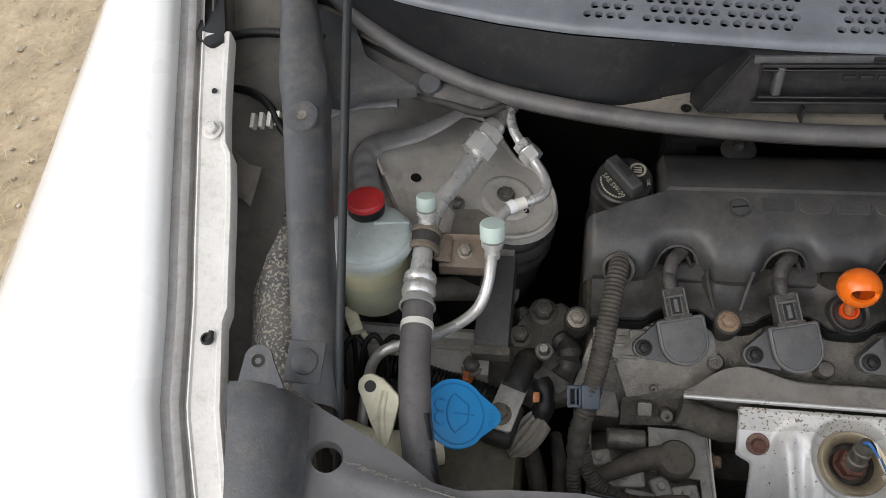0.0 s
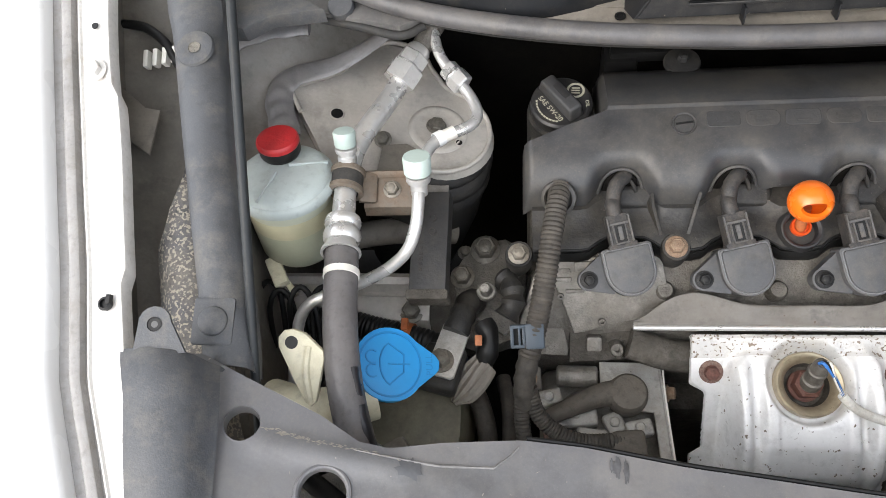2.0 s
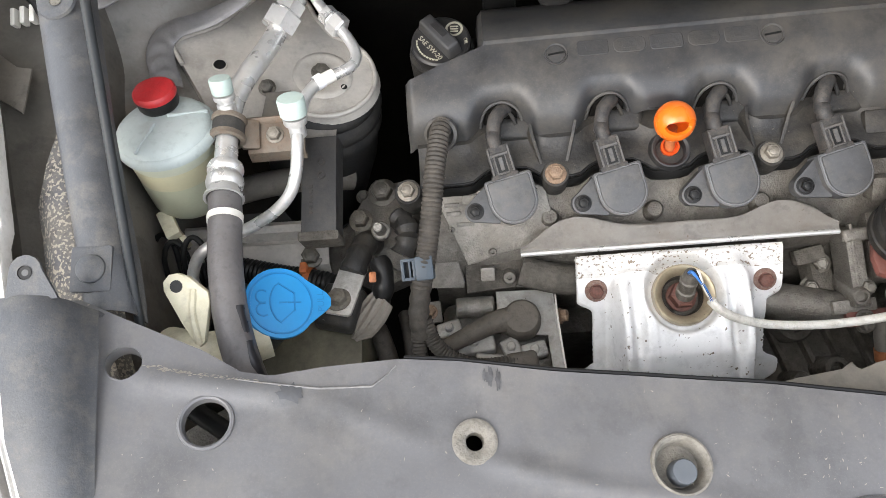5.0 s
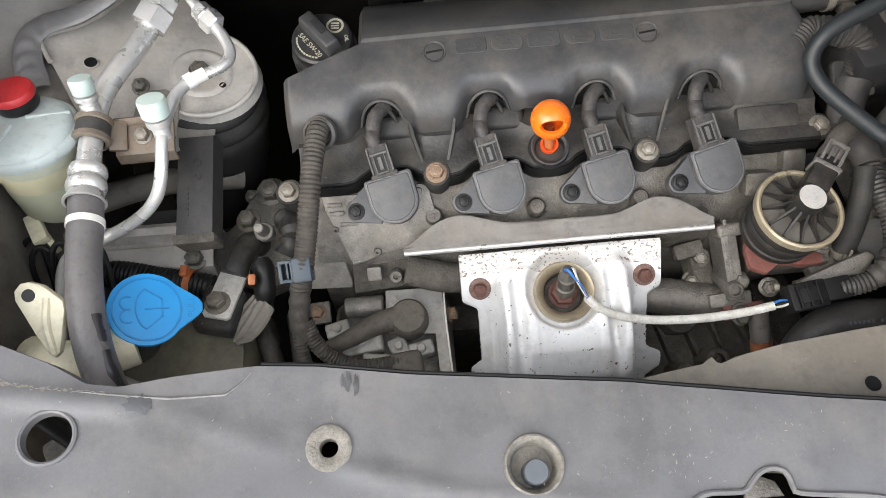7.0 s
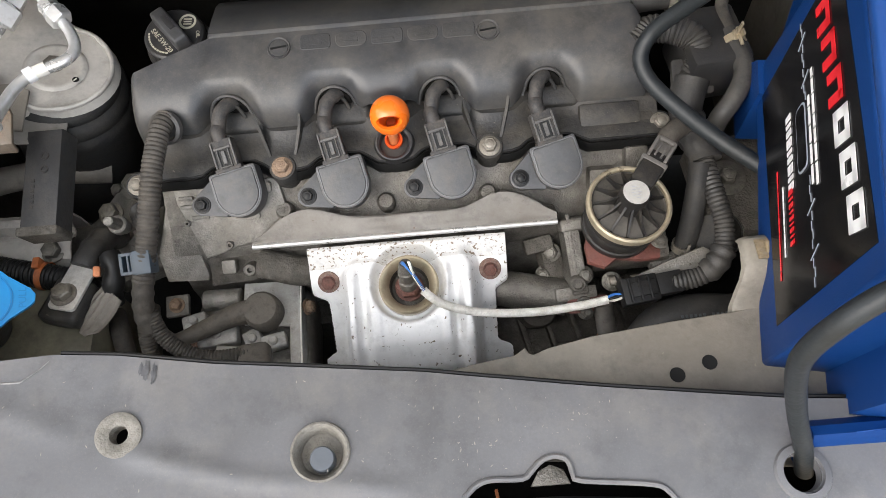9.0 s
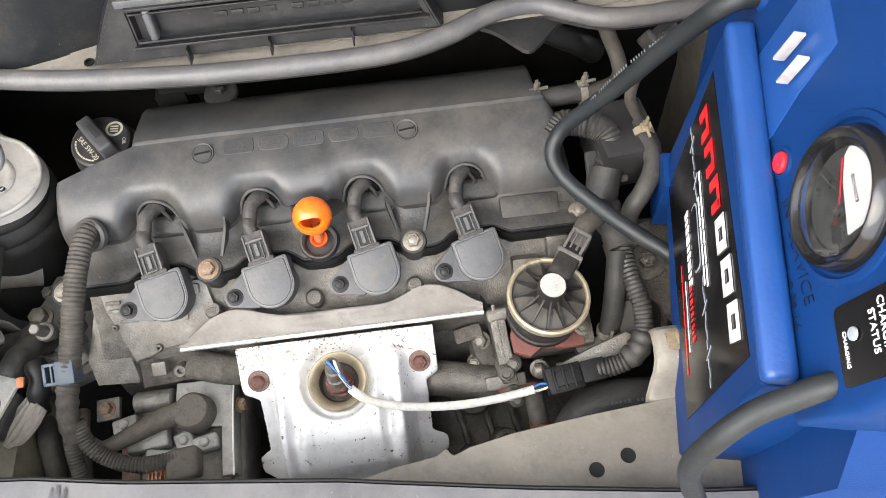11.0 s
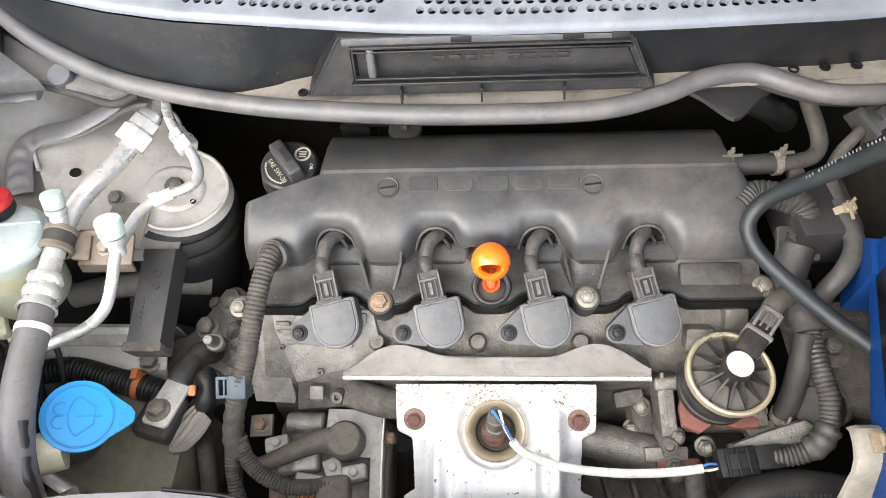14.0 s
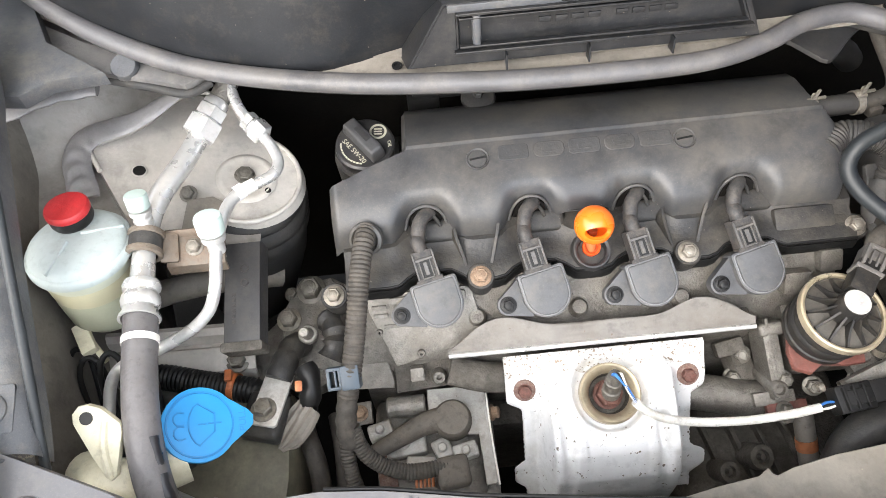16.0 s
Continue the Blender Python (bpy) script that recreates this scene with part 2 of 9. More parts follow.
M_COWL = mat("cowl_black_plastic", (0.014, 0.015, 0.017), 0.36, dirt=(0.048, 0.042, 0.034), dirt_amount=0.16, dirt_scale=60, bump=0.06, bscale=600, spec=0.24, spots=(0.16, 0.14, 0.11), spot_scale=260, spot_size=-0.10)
# pale blue-grey puts the reflected sky into the cowl top's colour
M_COWLTOP = mat("sky_pale_cowl_top", (0.15, 0.165, 0.19), 0.36, dirt=(0.26, 0.26, 0.25), dirt_amount=0.06, dirt_scale=20, bump=0.1, bscale=700)
M_RUBBER = mat("black_rubber", (0.028, 0.028, 0.028), 0.6, dirt=(0.075, 0.066, 0.054), dirt_amount=0.35, spec=0.3)
M_SEAL = mat("weatherstrip_rubber", (0.080, 0.078, 0.081), 0.45, dirt=(0.16, 0.145, 0.125), dirt_amount=0.3, dirt_scale=16, bump=0.1)
M_HOSE = mat("grey_black_hose", (0.125, 0.118, 0.118), 0.45, dirt=(0.12, 0.11, 0.10), dirt_amount=0.3, dirt_scale=60)
M_CABLE = mat("black_cable", (0.017, 0.020, 0.022), 0.45, dirt=(0.05, 0.047, 0.044), dirt_amount=0.12, spec=0.35)
M_CONDUIT = mat("dusty_conduit", (0.048, 0.044, 0.039), 0.6, dirt=(0.115, 0.10, 0.082), dirt_amount=0.42, dirt_scale=70, spec=0.3)
M_TAUPE = mat("body_primer_taupe", (0.46, 0.435, 0.395), 0.38, dirt=(0.27, 0.24, 0.20), dirt_amount=0.28, dirt_scale=18, bump=0.06, bscale=300, coat=0.2)
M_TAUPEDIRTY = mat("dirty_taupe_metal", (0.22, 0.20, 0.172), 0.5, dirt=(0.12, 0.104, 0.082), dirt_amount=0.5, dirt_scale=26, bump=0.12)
# grimy paint, darkened further to hold the inner wings' shade
M_INNER = mat("grimy_shaded_wing_paint", (0.15, 0.138, 0.118), 0.55, dirt=(0.085, 0.076, 0.062), dirt_amount=0.5, dirt_scale=16, bump=0.12)
# darker, patchier tone of the tower's taupe paint
M_APRON = mat("darker_apron_paint", (0.30, 0.28, 0.255), 0.42, dirt=(0.17, 0.15, 0.125), dirt_amount=0.45, dirt_scale=14, bump=0.08, bscale=300)
M_CABLEPRINT = mat("faded_cable_print", (0.085, 0.095, 0.10), 0.5, var=0.2, bump=0.0)
M_HATCH = mat("hatch_black_plastic", (0.012, 0.0125, 0.014), 0.4, dirt=(0.06, 0.053, 0.044), dirt_amount=0.22, dirt_scale=50, bump=0.08, bscale=600, spec=0.4, spots=(0.15, 0.13, 0.10), spot_scale=300, spot_size=-0.06)
M_KHAKI = mat("khaki_bulkhead_metal", (0.205, 0.187, 0.157), 0.42, dirt=(0.125, 0.11, 0.088), dirt_amount=0.4, dirt_scale=16, bump=0.1, spots=(0.30, 0.27, 0.2), spot_scale=160, spot_size=-0.05)
M_SEAM = mat("grey_seam_sealer", (0.20, 0.195, 0.198), 0.35, dirt=(0.14, 0.128, 0.118), dirt_amount=0.35, dirt_scale=30, bump=0.1)
M_WHITE = mat("white_car_paint", (0.74, 0.74, 0.735), 0.25, var=0.02, scale=5, bump=0.0, coat=0.8, spots=(0.25, 0.2, 0.15), spot_scale=60, spot_size=-0.22)
M_WHITEIN = mat("white_inner_paint", (0.62, 0.60, 0.57), 0.4, var=0.08, bump=0.05, dirt=(0.30, 0.26, 0.2), dirt_amount=0.10, dirt_scale=90)
M_GUTTER = mat("grey_gutter_paint", (0.30, 0.29, 0.28), 0.35, dirt=(0.2, 0.18, 0.15), dirt_amount=0.3, dirt_scale=60, bump=0.05)
M_ALU = mat("bright_aluminium_pipe", (0.64, 0.635, 0.62), 0.30, metal=0.6, var=0.06, bump=0.06, dirt=(0.42, 0.39, 0.34), dirt_amount=0.10, dirt_scale=60)
M_CAST = mat("cast_aluminium", (0.20, 0.188, 0.168), 0.46, metal=0.5, var=0.3, scale=60, bump=0.5, bscale=600, dirt=(0.07, 0.061, 0.048), dirt_amount=0.55, dirt_scale=34)
M_CASTLIGHT = mat("pale_cast_aluminium", (0.265, 0.252, 0.228), 0.44, metal=0.5, var=0.3, scale=70, bump=0.4, bscale=600, dirt=(0.15, 0.132, 0.108), dirt_amount=0.48, dirt_scale=34, spots=(0.09, 0.078, 0.06), spot_scale=260, spot_size=-0.08)
M_CASTDARK = mat("grimy_cast_metal", (0.125, 0.115, 0.10), 0.65, metal=0.2, var=0.35, scale=70, bump=0.6, bscale=450, dirt=(0.05, 0.044, 0.035), dirt_amount=0.5, dirt_scale=60, spec=0.25)
M_CASTPALE = mat("bare_cast_plate", (0.43, 0.42, 0.395), 0.5, metal=0.25, var=0.15, scale=50, bump=0.2, bscale=600, dirt=(0.20, 0.18, 0.145), dirt_amount=0.55, dirt_scale=30, spots=(0.10, 0.085, 0.065), spot_scale=260, spot_size=-0.05)
M_ZINC = mat("zinc_bolt", (0.25, 0.232, 0.20), 0.52, metal=0.55, var=0.25, scale=200, bump=0.2, dirt=(0.2, 0.165, 0.12), dirt_amount=0.4, dirt_scale=160)
M_DARKBOLT = mat("grimy_bolt", (0.15, 0.14, 0.12), 0.5, metal=0.5, var=0.3, scale=200, bump=0.3)
M_RUST = mat("rusty_bolt", (0.20, 0.125, 0.08), 0.75, var=0.35, scale=250, bump=0.5, dirt=(0.30, 0.24, 0.17), dirt_amount=0.5, dirt_scale=300)
M_RUSTRED = mat("red_brown_rusted_bolt", (0.125, 0.055, 0.042), 0.7, var=0.3, scale=250, bump=0.5)
M_SHIELD = mat("aluminised_heat_shield", (0.80, 0.80, 0.795), 0.36, metal=0.15, var=0.05, scale=40, bump=0.05, spots=(0.17, 0.14, 0.11), spot_scale=240, spot_size=0.15, dirt=(0.55, 0.53, 0.49), dirt_amount=0.18, dirt_scale=26)
M_SHIELDTOP = mat("rust_speckled_heat_shield", (0.66, 0.655, 0.64), 0.44, metal=0.2, var=0.1, scale=60, bump=0.10, spots=(0.21, 0.165, 0.125), spot_scale=380, spot_size=0.40, dirt=(0.46, 0.43, 0.37), dirt_amount=0.3, dirt_scale=60)
M_TIN = mat("bright_tinned_terminal", (0.66, 0.645, 0.61), 0.36, metal=0.3, var=0.12, scale=80, bump=0.15, dirt=(0.30, 0.26, 0.20), dirt_amount=0.3, dirt_scale=90)
M_PLATE = mat("dusty_aluminium_plate", (0.175, 0.163, 0.146), 0.45, metal=0.3, var=0.15, scale=30, bump=0.08, dirt=(0.115, 0.100, 0.082), dirt_amount=0.5, dirt_scale=22, spots=(0.10, 0.07, 0.05), spot_scale=380, spot_size=0.0)
M_BRASS = mat("dull_brass_ring", (0.46, 0.395, 0.28), 0.34, metal=0.55, var=0.12, scale=60, bump=0.08, dirt=(0.34, 0.28, 0.20), dirt_amount=0.25)
M_GASKET = mat("red_brown_gasket", (0.16, 0.055, 0.042), 0.6, var=0.3, scale=120, bump=0.3, dirt=(0.16, 0.12, 0.1), dirt_amount=0.3)
M_EGR = mat("egr_black_plastic", (0.018, 0.0175, 0.017), 0.45, dirt=(0.075, 0.062, 0.046), dirt_amount=0.25, dirt_scale=80, spec=0.3)
M_EGRDUST = mat("egr_dusty_plastic", (0.050, 0.046, 0.040), 0.6, dirt=(0.115, 0.104, 0.087), dirt_amount=0.55, dirt_scale=60)
M_LGREY2 = mat("dusty_white_sticker", (0.43, 0.42, 0.40), 0.5, var=0.1, bump=0.0, dirt=(0.3, 0.28, 0.24), dirt_amount=0.3, dirt_scale=90)
M_SLEEVE = mat("dust_caked_rubber", (0.105, 0.094, 0.080), 0.6, dirt=(0.14, 0.122, 0.10), dirt_amount=0.45, dirt_scale=60, bump=0.25, spec=0.3)
M_STICKER = mat("white_sticker", (0.72, 0.70, 0.64), 0.5, var=0.06, bump=0.0)
M_INK = mat("dark_print", (0.06, 0.06, 0.06), 0.5, var=0.1, bump=0.0)
M_CAPBLACK = mat("cap_black_plastic", (0.022, 0.022, 0.023), 0.42, dirt=(0.06, 0.052, 0.042), dirt_amount=0.25, bump=0.1)
M_CAPGRIP = mat("cap_grip_plastic", (0.045, 0.045, 0.046), 0.5, dirt=(0.08, 0.07, 0.06), dirt_amount=0.3, bump=0.1)
M_PRINT = mat("pale_print", (0.40, 0.385, 0.30), 0.5, var=0.15, bump=0.0)
M_ORANGE = mat("orange_plastic", (0.86, 0.17, 0.012), 0.32, var=0.08, bump=0.0, coat=0.3)
M_ORANGERUST = mat("faded_orange_plastic", (0.45, 0.12, 0.03), 0.5, var=0.2, dirt=(0.12, 0.08, 0.05), dirt_amount=0.4, dirt_scale=80)
M_RED = mat("red_cap_plastic", (0.42, 0.018, 0.022), 0.42, var=0.2, scale=80, bump=0.15)
M_MINT = mat("mint_plastic_cap", (0.45, 0.54, 0.50), 0.45, var=0.08, scale=80, bump=0.05)
M_BLUE = mat("sky_blue_plastic", (0.018, 0.29, 0.66), 0.4, var=0.06, bump=0.05)
# darker copy of the cap's blue paints in the relief's shade
M_BLUEDK = mat("sky_blue_relief_shade", (0.012, 0.22, 0.54), 0.45, var=0.06, bump=0.0)
M_LID = mat("frosted_grey_green_plastic", (0.40, 0.45, 0.44), 0.4, var=0.08, scale=30, bump=0.05, dirt=(0.3, 0.31, 0.28), dirt_amount=0.15)
M_TANK = mat("frosted_tank_plastic", (0.46, 0.48, 0.38), 0.4, var=0.1, scale=30, bump=0.05)
M_FLUID = mat("fluid_seen_through_tank", (0.37, 0.385, 0.285), 0.4, var=0.12, scale=25, bump=0.03)
M_YELLOW = mat("yellowed_tank_band", (0.45, 0.43, 0.29), 0.4, var=0.1, scale=30, bump=0.03)
M_IVORY = mat("ivory_plastic", (0.62, 0.585, 0.44), 0.4, var=0.1, scale=30, bump=0.05, dirt=(0.4, 0.35, 0.22), dirt_amount=0.3)
M_CLIP = mat("slate_blue_clip", (0.036, 0.054, 0.074), 0.45, var=0.12, bump=0.1)
M_BOOST = mat("royal_blue_plastic", (0.005, 0.033, 0.138), 0.42, var=0.08, scale=12, bump=0.12, bscale=1100, spec=0.12)
# paler copy of the blue, for sky light on the rim and a scratch
M_BOOSTLIGHT = mat("paler_blue_plastic", (0.012, 0.060, 0.235), 0.35, var=0.06, bump=0.1)
M_LABEL = mat("glossy_black_label", (0.006, 0.006, 0.007), 0.18, var=0.1, bump=0.0, spec=0.22)
M_LRED = mat("label_red", (0.75, 0.02, 0.03), 0.3, var=0.03, bump=0.0)
M_LWHITE = mat("label_white", (0.80, 0.80, 0.80), 0.3, var=0.03, bump=0.0)
M_LGREY = mat("label_grey", (0.30, 0.33, 0.38), 0.35, var=0.05, bump=0.0)
M_BLACK = mat("plain_black_plastic", (0.010, 0.010, 0.010), 0.45, var=0.15, bump=0.1, spec=0.3)
# near-black that puts the shade of depths and recesses into the colour
M_DARK = mat("depth_shade_black", (0.007, 0.0065, 0.006), 0.8, var=0.3, bump=0.2, dirt=(0.018, 0.016, 0.013), dirt_amount=0.3, spec=0.1)
M_WIREW = mat("white_fibre_sheath", (0.76, 0.745, 0.70), 0.7, var=0.08, scale=80, bump=0.6, bscale=1200, dirt=(0.42, 0.38, 0.3), dirt_amount=0.35, dirt_scale=60)
M_WIREB = mat("blue_wire", (0.03, 0.15, 0.45), 0.4, var=0.05, bump=0.0)
M_COPPER = mat("copper_band", (0.42, 0.16, 0.07), 0.5, metal=0.5, var=0.25, scale=200)
M_FUR = mat("muddy_arch_liner", (0.075, 0.076, 0.080), 0.75, var=0.3, scale=60, bump=0.5, bscale=300, dirt=(0.20, 0.18, 0.15), dirt_amount=0.7, dirt_scale=22, spots=(0.27, 0.245, 0.20), spot_scale=400, spot_size=0.62)
M_GROUND = mat("dry_gravel_ground", (0.42, 0.33, 0.215), 0.9, var=0.25, scale=6, bump=1.0, bscale=60, dirt=(0.25, 0.18, 0.10), dirt_amount=0.4, dirt_scale=14)
M_STRAW = mat("dry_straw", (0.42, 0.33, 0.19), 0.8, var=0.3, scale=20, bump=0.0)
M_PEBBLE = mat("grey_pebble", (0.42, 0.36, 0.27), 0.85, var=0.3, scale=40, bump=0.3)
M_GLASS = bpy.data.materials.new("clear_gauge_glass")
M_GLASS.use_nodes = True
_g = M_GLASS.node_tree.nodes["Principled BSDF"]
_g.inputs["Transmission Weight"].default_value, _g.inputs["Roughness"].default_value, _g.inputs["IOR"].default_value = 1.0, 0.03, 1.45
M_SCREEN = mat("tinted_windscreen_glass", (0.02, 0.025, 0.027), 0.06, var=0.05, bump=0.0)
# dark grey paints the bonnet's reflection over the white dial
M_DIAL = mat("reflection_dark_dial", (0.055, 0.06, 0.06), 0.3, var=0.5, scale=60, bump=0.0)
M_BEZEL = mat("glossy_black_bezel", (0.010, 0.010, 0.011), 0.16, var=0.1, bump=0.0, spec=0.6)
M_ORANGERED = mat("orange_red_collar", (0.62, 0.075, 0.012), 0.35, var=0.1, bump=0.0, coat=0.3)
M_BOTTLE = mat("stained_bottle_plastic", (0.17, 0.158, 0.112), 0.4, var=0.25, scale=20, bump=0.05, dirt=(0.06, 0.055, 0.04), dirt_amount=0.4, dirt_scale=25)
M_CUP = mat("dirt_caked_plastic", (0.19, 0.178, 0.155), 0.7, var=0.3, scale=60, bump=0.5, bscale=500, dirt=(0.10, 0.09, 0.07), dirt_amount=0.45, dirt_scale=70)
M_PIN = mat("blue_grey_pin", (0.085, 0.095, 0.108), 0.4, var=0.1, bump=0.05)
M_SCUFF = mat("pale_scuff", (0.27, 0.25, 0.215), 0.7, var=0.25, scale=90, bump=0.0)
M_FOLDLINE = mat("fold_highlight_plastic", (0.150, 0.147, 0.143), 0.5, var=0.4, scale=120, bump=0.1)
M_TAR = mat("black_tar", (0.022, 0.022, 0.025), 0.35, var=0.3, scale=90, bump=0.1)
M_TARFILM = mat("thin_tar_film", (0.078, 0.079, 0.084), 0.34, var=0.4, scale=140, bump=0.05)
M_OILFILM = mat("oil_darkened_plastic", (0.078, 0.080, 0.086), 0.32, var=0.2, scale=60, bump=0.02)
M_COILEDGE = mat("pale_plastic_edge", (0.14, 0.142, 0.146), 0.45, var=0.3, scale=90, bump=0.0)
M_COILEDGE2 = mat("dusty_latch_plastic", (0.075, 0.074, 0.074), 0.5, var=0.2, bump=0.05, dirt=(0.15, 0.135, 0.11), dirt_amount=0.4, dirt_scale=120)
M_RUSTWASH = mat("brown_rusted_washer", (0.17, 0.095, 0.075), 0.75, var=0.3, scale=250, bump=0.5, dirt=(0.38, 0.33, 0.28), dirt_amount=0.3, dirt_scale=300)
M_RUBBERDUST = mat("dusty_black_rubber", (0.033, 0.032, 0.031), 0.55, dirt=(0.085, 0.076, 0.064), dirt_amount=0.4, dirt_scale=50)
M_GUSSET = mat("dusty_grey_gusset", (0.105, 0.102, 0.100), 0.5, dirt=(0.17, 0.155, 0.135), dirt_amount=0.4, dirt_scale=20, bump=0.1)

# ---- ground ----
def ground_height(x, y):
    return 0.012 * noise.noise((x * 1.3, y * 1.3, 0)) + 0.006 * noise.noise((x * 5, y * 5, 3))


bm = bmesh.new()
xs = [-900, -300, -90, -30, -10, -5] + [-4 + 0.1 * i for i in range(36)] + [0, 1, 3, 6, 12, 40, 120, 400, 900]
ys = [-900, -300, -90, -30, -10, -4, -2, -1, 0] + [0.1 * i for i in range(1, 36)] + [4, 5, 8, 15, 40, 120, 400, 900]
sheet(bm, [[(x, y, ground_height(x, y) - 0.006) for x in xs] for y in ys])
single("ground", bm, M_GROUND, "dry sandy gravel ground with straw", "ground", kind="structure")
rng = random.Random(4)
bm = bmesh.new()
for _ in range(420):
    x, y, s = rng.uniform(-2.6, -0.9), rng.uniform(0.4, 2.6), rng.uniform(0.004, 0.010) if rng.random() < 0.9 else rng.uniform(0.01, 0.02)
    b = bmesh.new()
    bmesh.ops.create_icosphere(b, subdivisions=1, radius=s)
    for v in b.verts:
        v.co *= rng.uniform(0.75, 1.15)
        v.co.z *= 0.55
    join(bm, b, Matrix.Translation((x, y, ground_height(x, y) + s * 0.1)) @ Matrix.Rotation(rng.uniform(0, 6), 4, "Z"))
single("gravel", bm, M_PEBBLE, "loose grey pebbles scattered over the ground", "gravel", kind="stuff")
bm = bmesh.new()
for _ in range(3600):
    x, y = rng.uniform(-2.6, -0.9), rng.uniform(0.4, 2.6)
    if noise.noise((x * 2.2, y * 2.2, 7)) < -0.1:
        continue
    a, s = rng.uniform(0, math.pi), rng.uniform(0.02, 0.08)
    z = ground_height(x, y) + 0.004
    d = Vector((math.cos(a), math.sin(a), rng.uniform(-0.1, 0.35))) * s
    w = Vector((-math.sin(a), math.cos(a), 0)) * 0.0016
    p = Vector((x, y, z))
    q = [bm.verts.new(v) for v in (p - w, p + w, p + d * 0.6 + w * 0.8 + Vector((0, 0, 0.004)), p + d * 0.6 - w * 0.8 + Vector((0, 0, 0.004)), p + d)]
    bm.faces.new(q[:4])
    bm.faces.new((q[3], q[2], q[4]))
single("dry_grass", bm, M_STRAW, "flattened dry straw-coloured grass on the ground", "grass", kind="stuff")

# ---- the car's body: wing, bulkheads, inner panels ----
EDGE_X = [(-0.30, -0.05), (0.0, -0.118), (0.087, -0.140), (0.12, -0.151), (0.197, -0.177), (0.27, -0.188), (0.32, -0.198), (0.42, -0.217), (0.50, -0.231), (0.75, -0.279)]


def wing_edge(y):
    """The inner edge of the left front wing's flange, and its height."""
    return curve_at(EDGE_X, y), 0.93 + (y - 0.14) * 0.3 - (0.5 * (0.1 - y) ** 2 if y < 0.1 else 0)


def swept(profile, ys, scale=None):
    rows = []
    for y in ys:
        x0, z0 = wing_edge(y)
        k = scale(y) if scale else 1.0
        rows.append([(x0 + (dx if dx > -0.06 else -0.06 + (dx + 0.06) * k), y, z0 + dz) for dx, dz in profile])
    return rows


fender = thing("front_wing", (-0.4, 0.3, 0), "glossy white painted front wing with small chips", "car wing")
ys = [-0.30 + 0.02 * i for i in range(56)]
bm = bmesh.new()
sheet(bm, swept([(-0.0500, -0.006), (-0.0512, 0.003), (-0.0530, 0.0065), (-0.0560, 0.0085), (-0.0610, 0.0105), (-0.072, 0.0125), (-0.082, 0.0115), (-0.090, 0.0095), (-0.098, 0.0105), (-0.108, 0.0115), (-0.118, 0.011), (-0.135, 0.008), (-0.17, -0.002), (-0.205, -0.02), (-0.235, -0.045), (-0.258, -0.08), (-0.272, -0.13), (-0.28, -0.2), (-0.285, -0.32), (-0.285, -0.5)], ys, lambda y: max(0.40, 1.0 - 1.75 * max(0.0, y - 0.28))), 0.001)
part("outer_panel", bm, M_WHITE, fender)
ysf = [-0.2 + 0.01 * i for i in range(71)]
rows = []
for y in ysf:
    x0, z0 = wing_edge(y)
    jog = 0.004 * step01(0.262, 0.272, y) * (1 - step01(0.395, 0.40, y)) + 0.003 * math.sin(y * 40) * 0.3
    rows.append([(x0 + jog, y, z0 - 0.012), (x0 + jog, y, z0 - 0.001), (x0 + jog - 0.001, y, z0 + 0.0008), (x0 + jog - 0.0042, y, z0 + 0.0010), (x0 + jog - 0.0062, y, z0 - 0.0012), (x0 - 0.014, y, z0 - 0.0012), (x0 - 0.0225, y, z0 + 0.0002), (x0 - 0.0240, y, z0 + 0.0018), (x0 - 0.0255, y, z0 + 0.0010), (x0 - 0.0258, y, z0 - 0.004)])
bm = bmesh.new()
sheet(bm, rows)
part("flange", bm, M_WHITEIN, fender, "chipped off-white mounting flange")
bm = bmesh.new()
sheet(bm, swept([(-0.0255, -0.003), (-0.0285, -0.0065), (-0.0310, -0.0068), (-0.0322, -0.0010), (-0.0335, 0.0), (-0.0390, 0.0002), (-0.0402, -0.0015), (-0.0412, -0.0070), (-0.0470, -0.0078), (-0.0500, -0.0062)], ys))
part("gutter", bm, M_GUTTER, fender, "grey sealed gutter strip")
for y, kind in ((0.41, "bolt"), (0.247, "clip"), (0.445, "hole")):
    x0, z0 = wing_edge(y)
    m = aim((x0 - 0.012, y, z0), (0, -0.3, 1))
    bm = bmesh.new()
    if kind == "bolt":
        hexhead(bm, m @ Matrix.Translation((0, 0, 0.002)), 0.010, 0.005, 0.0085)
        part("bolt", bm, M_WHITEIN, fender, "white painted flange bolt")
    elif kind == "clip":
        lathe(bm, [(0.0045, 0), (0.0048, 0.003), (0.003, 0.004), (0.003, 0.002), (0, 0.002)], m, 14)
        box(bm, m @ Matrix.Translation((0.003, 0.003, 0.003)), (0.003, 0.006, 0.004), 0.0005)
        part("clip", bm, M_BLACK, fender, "black push clip")
    else:
        # black disc on the closed flange paints a hole's depth
        lathe(bm, [(0.0026, 0.0008), (0.0024, 0.0014), (0, 0.0012)], m, 12)
        part("plug", bm, M_BLACK, fender, "small black disc painted as the dark of a hole")

# the inner apron beside the wing, with its dirty shelf
bm = bmesh.new()
rows = []
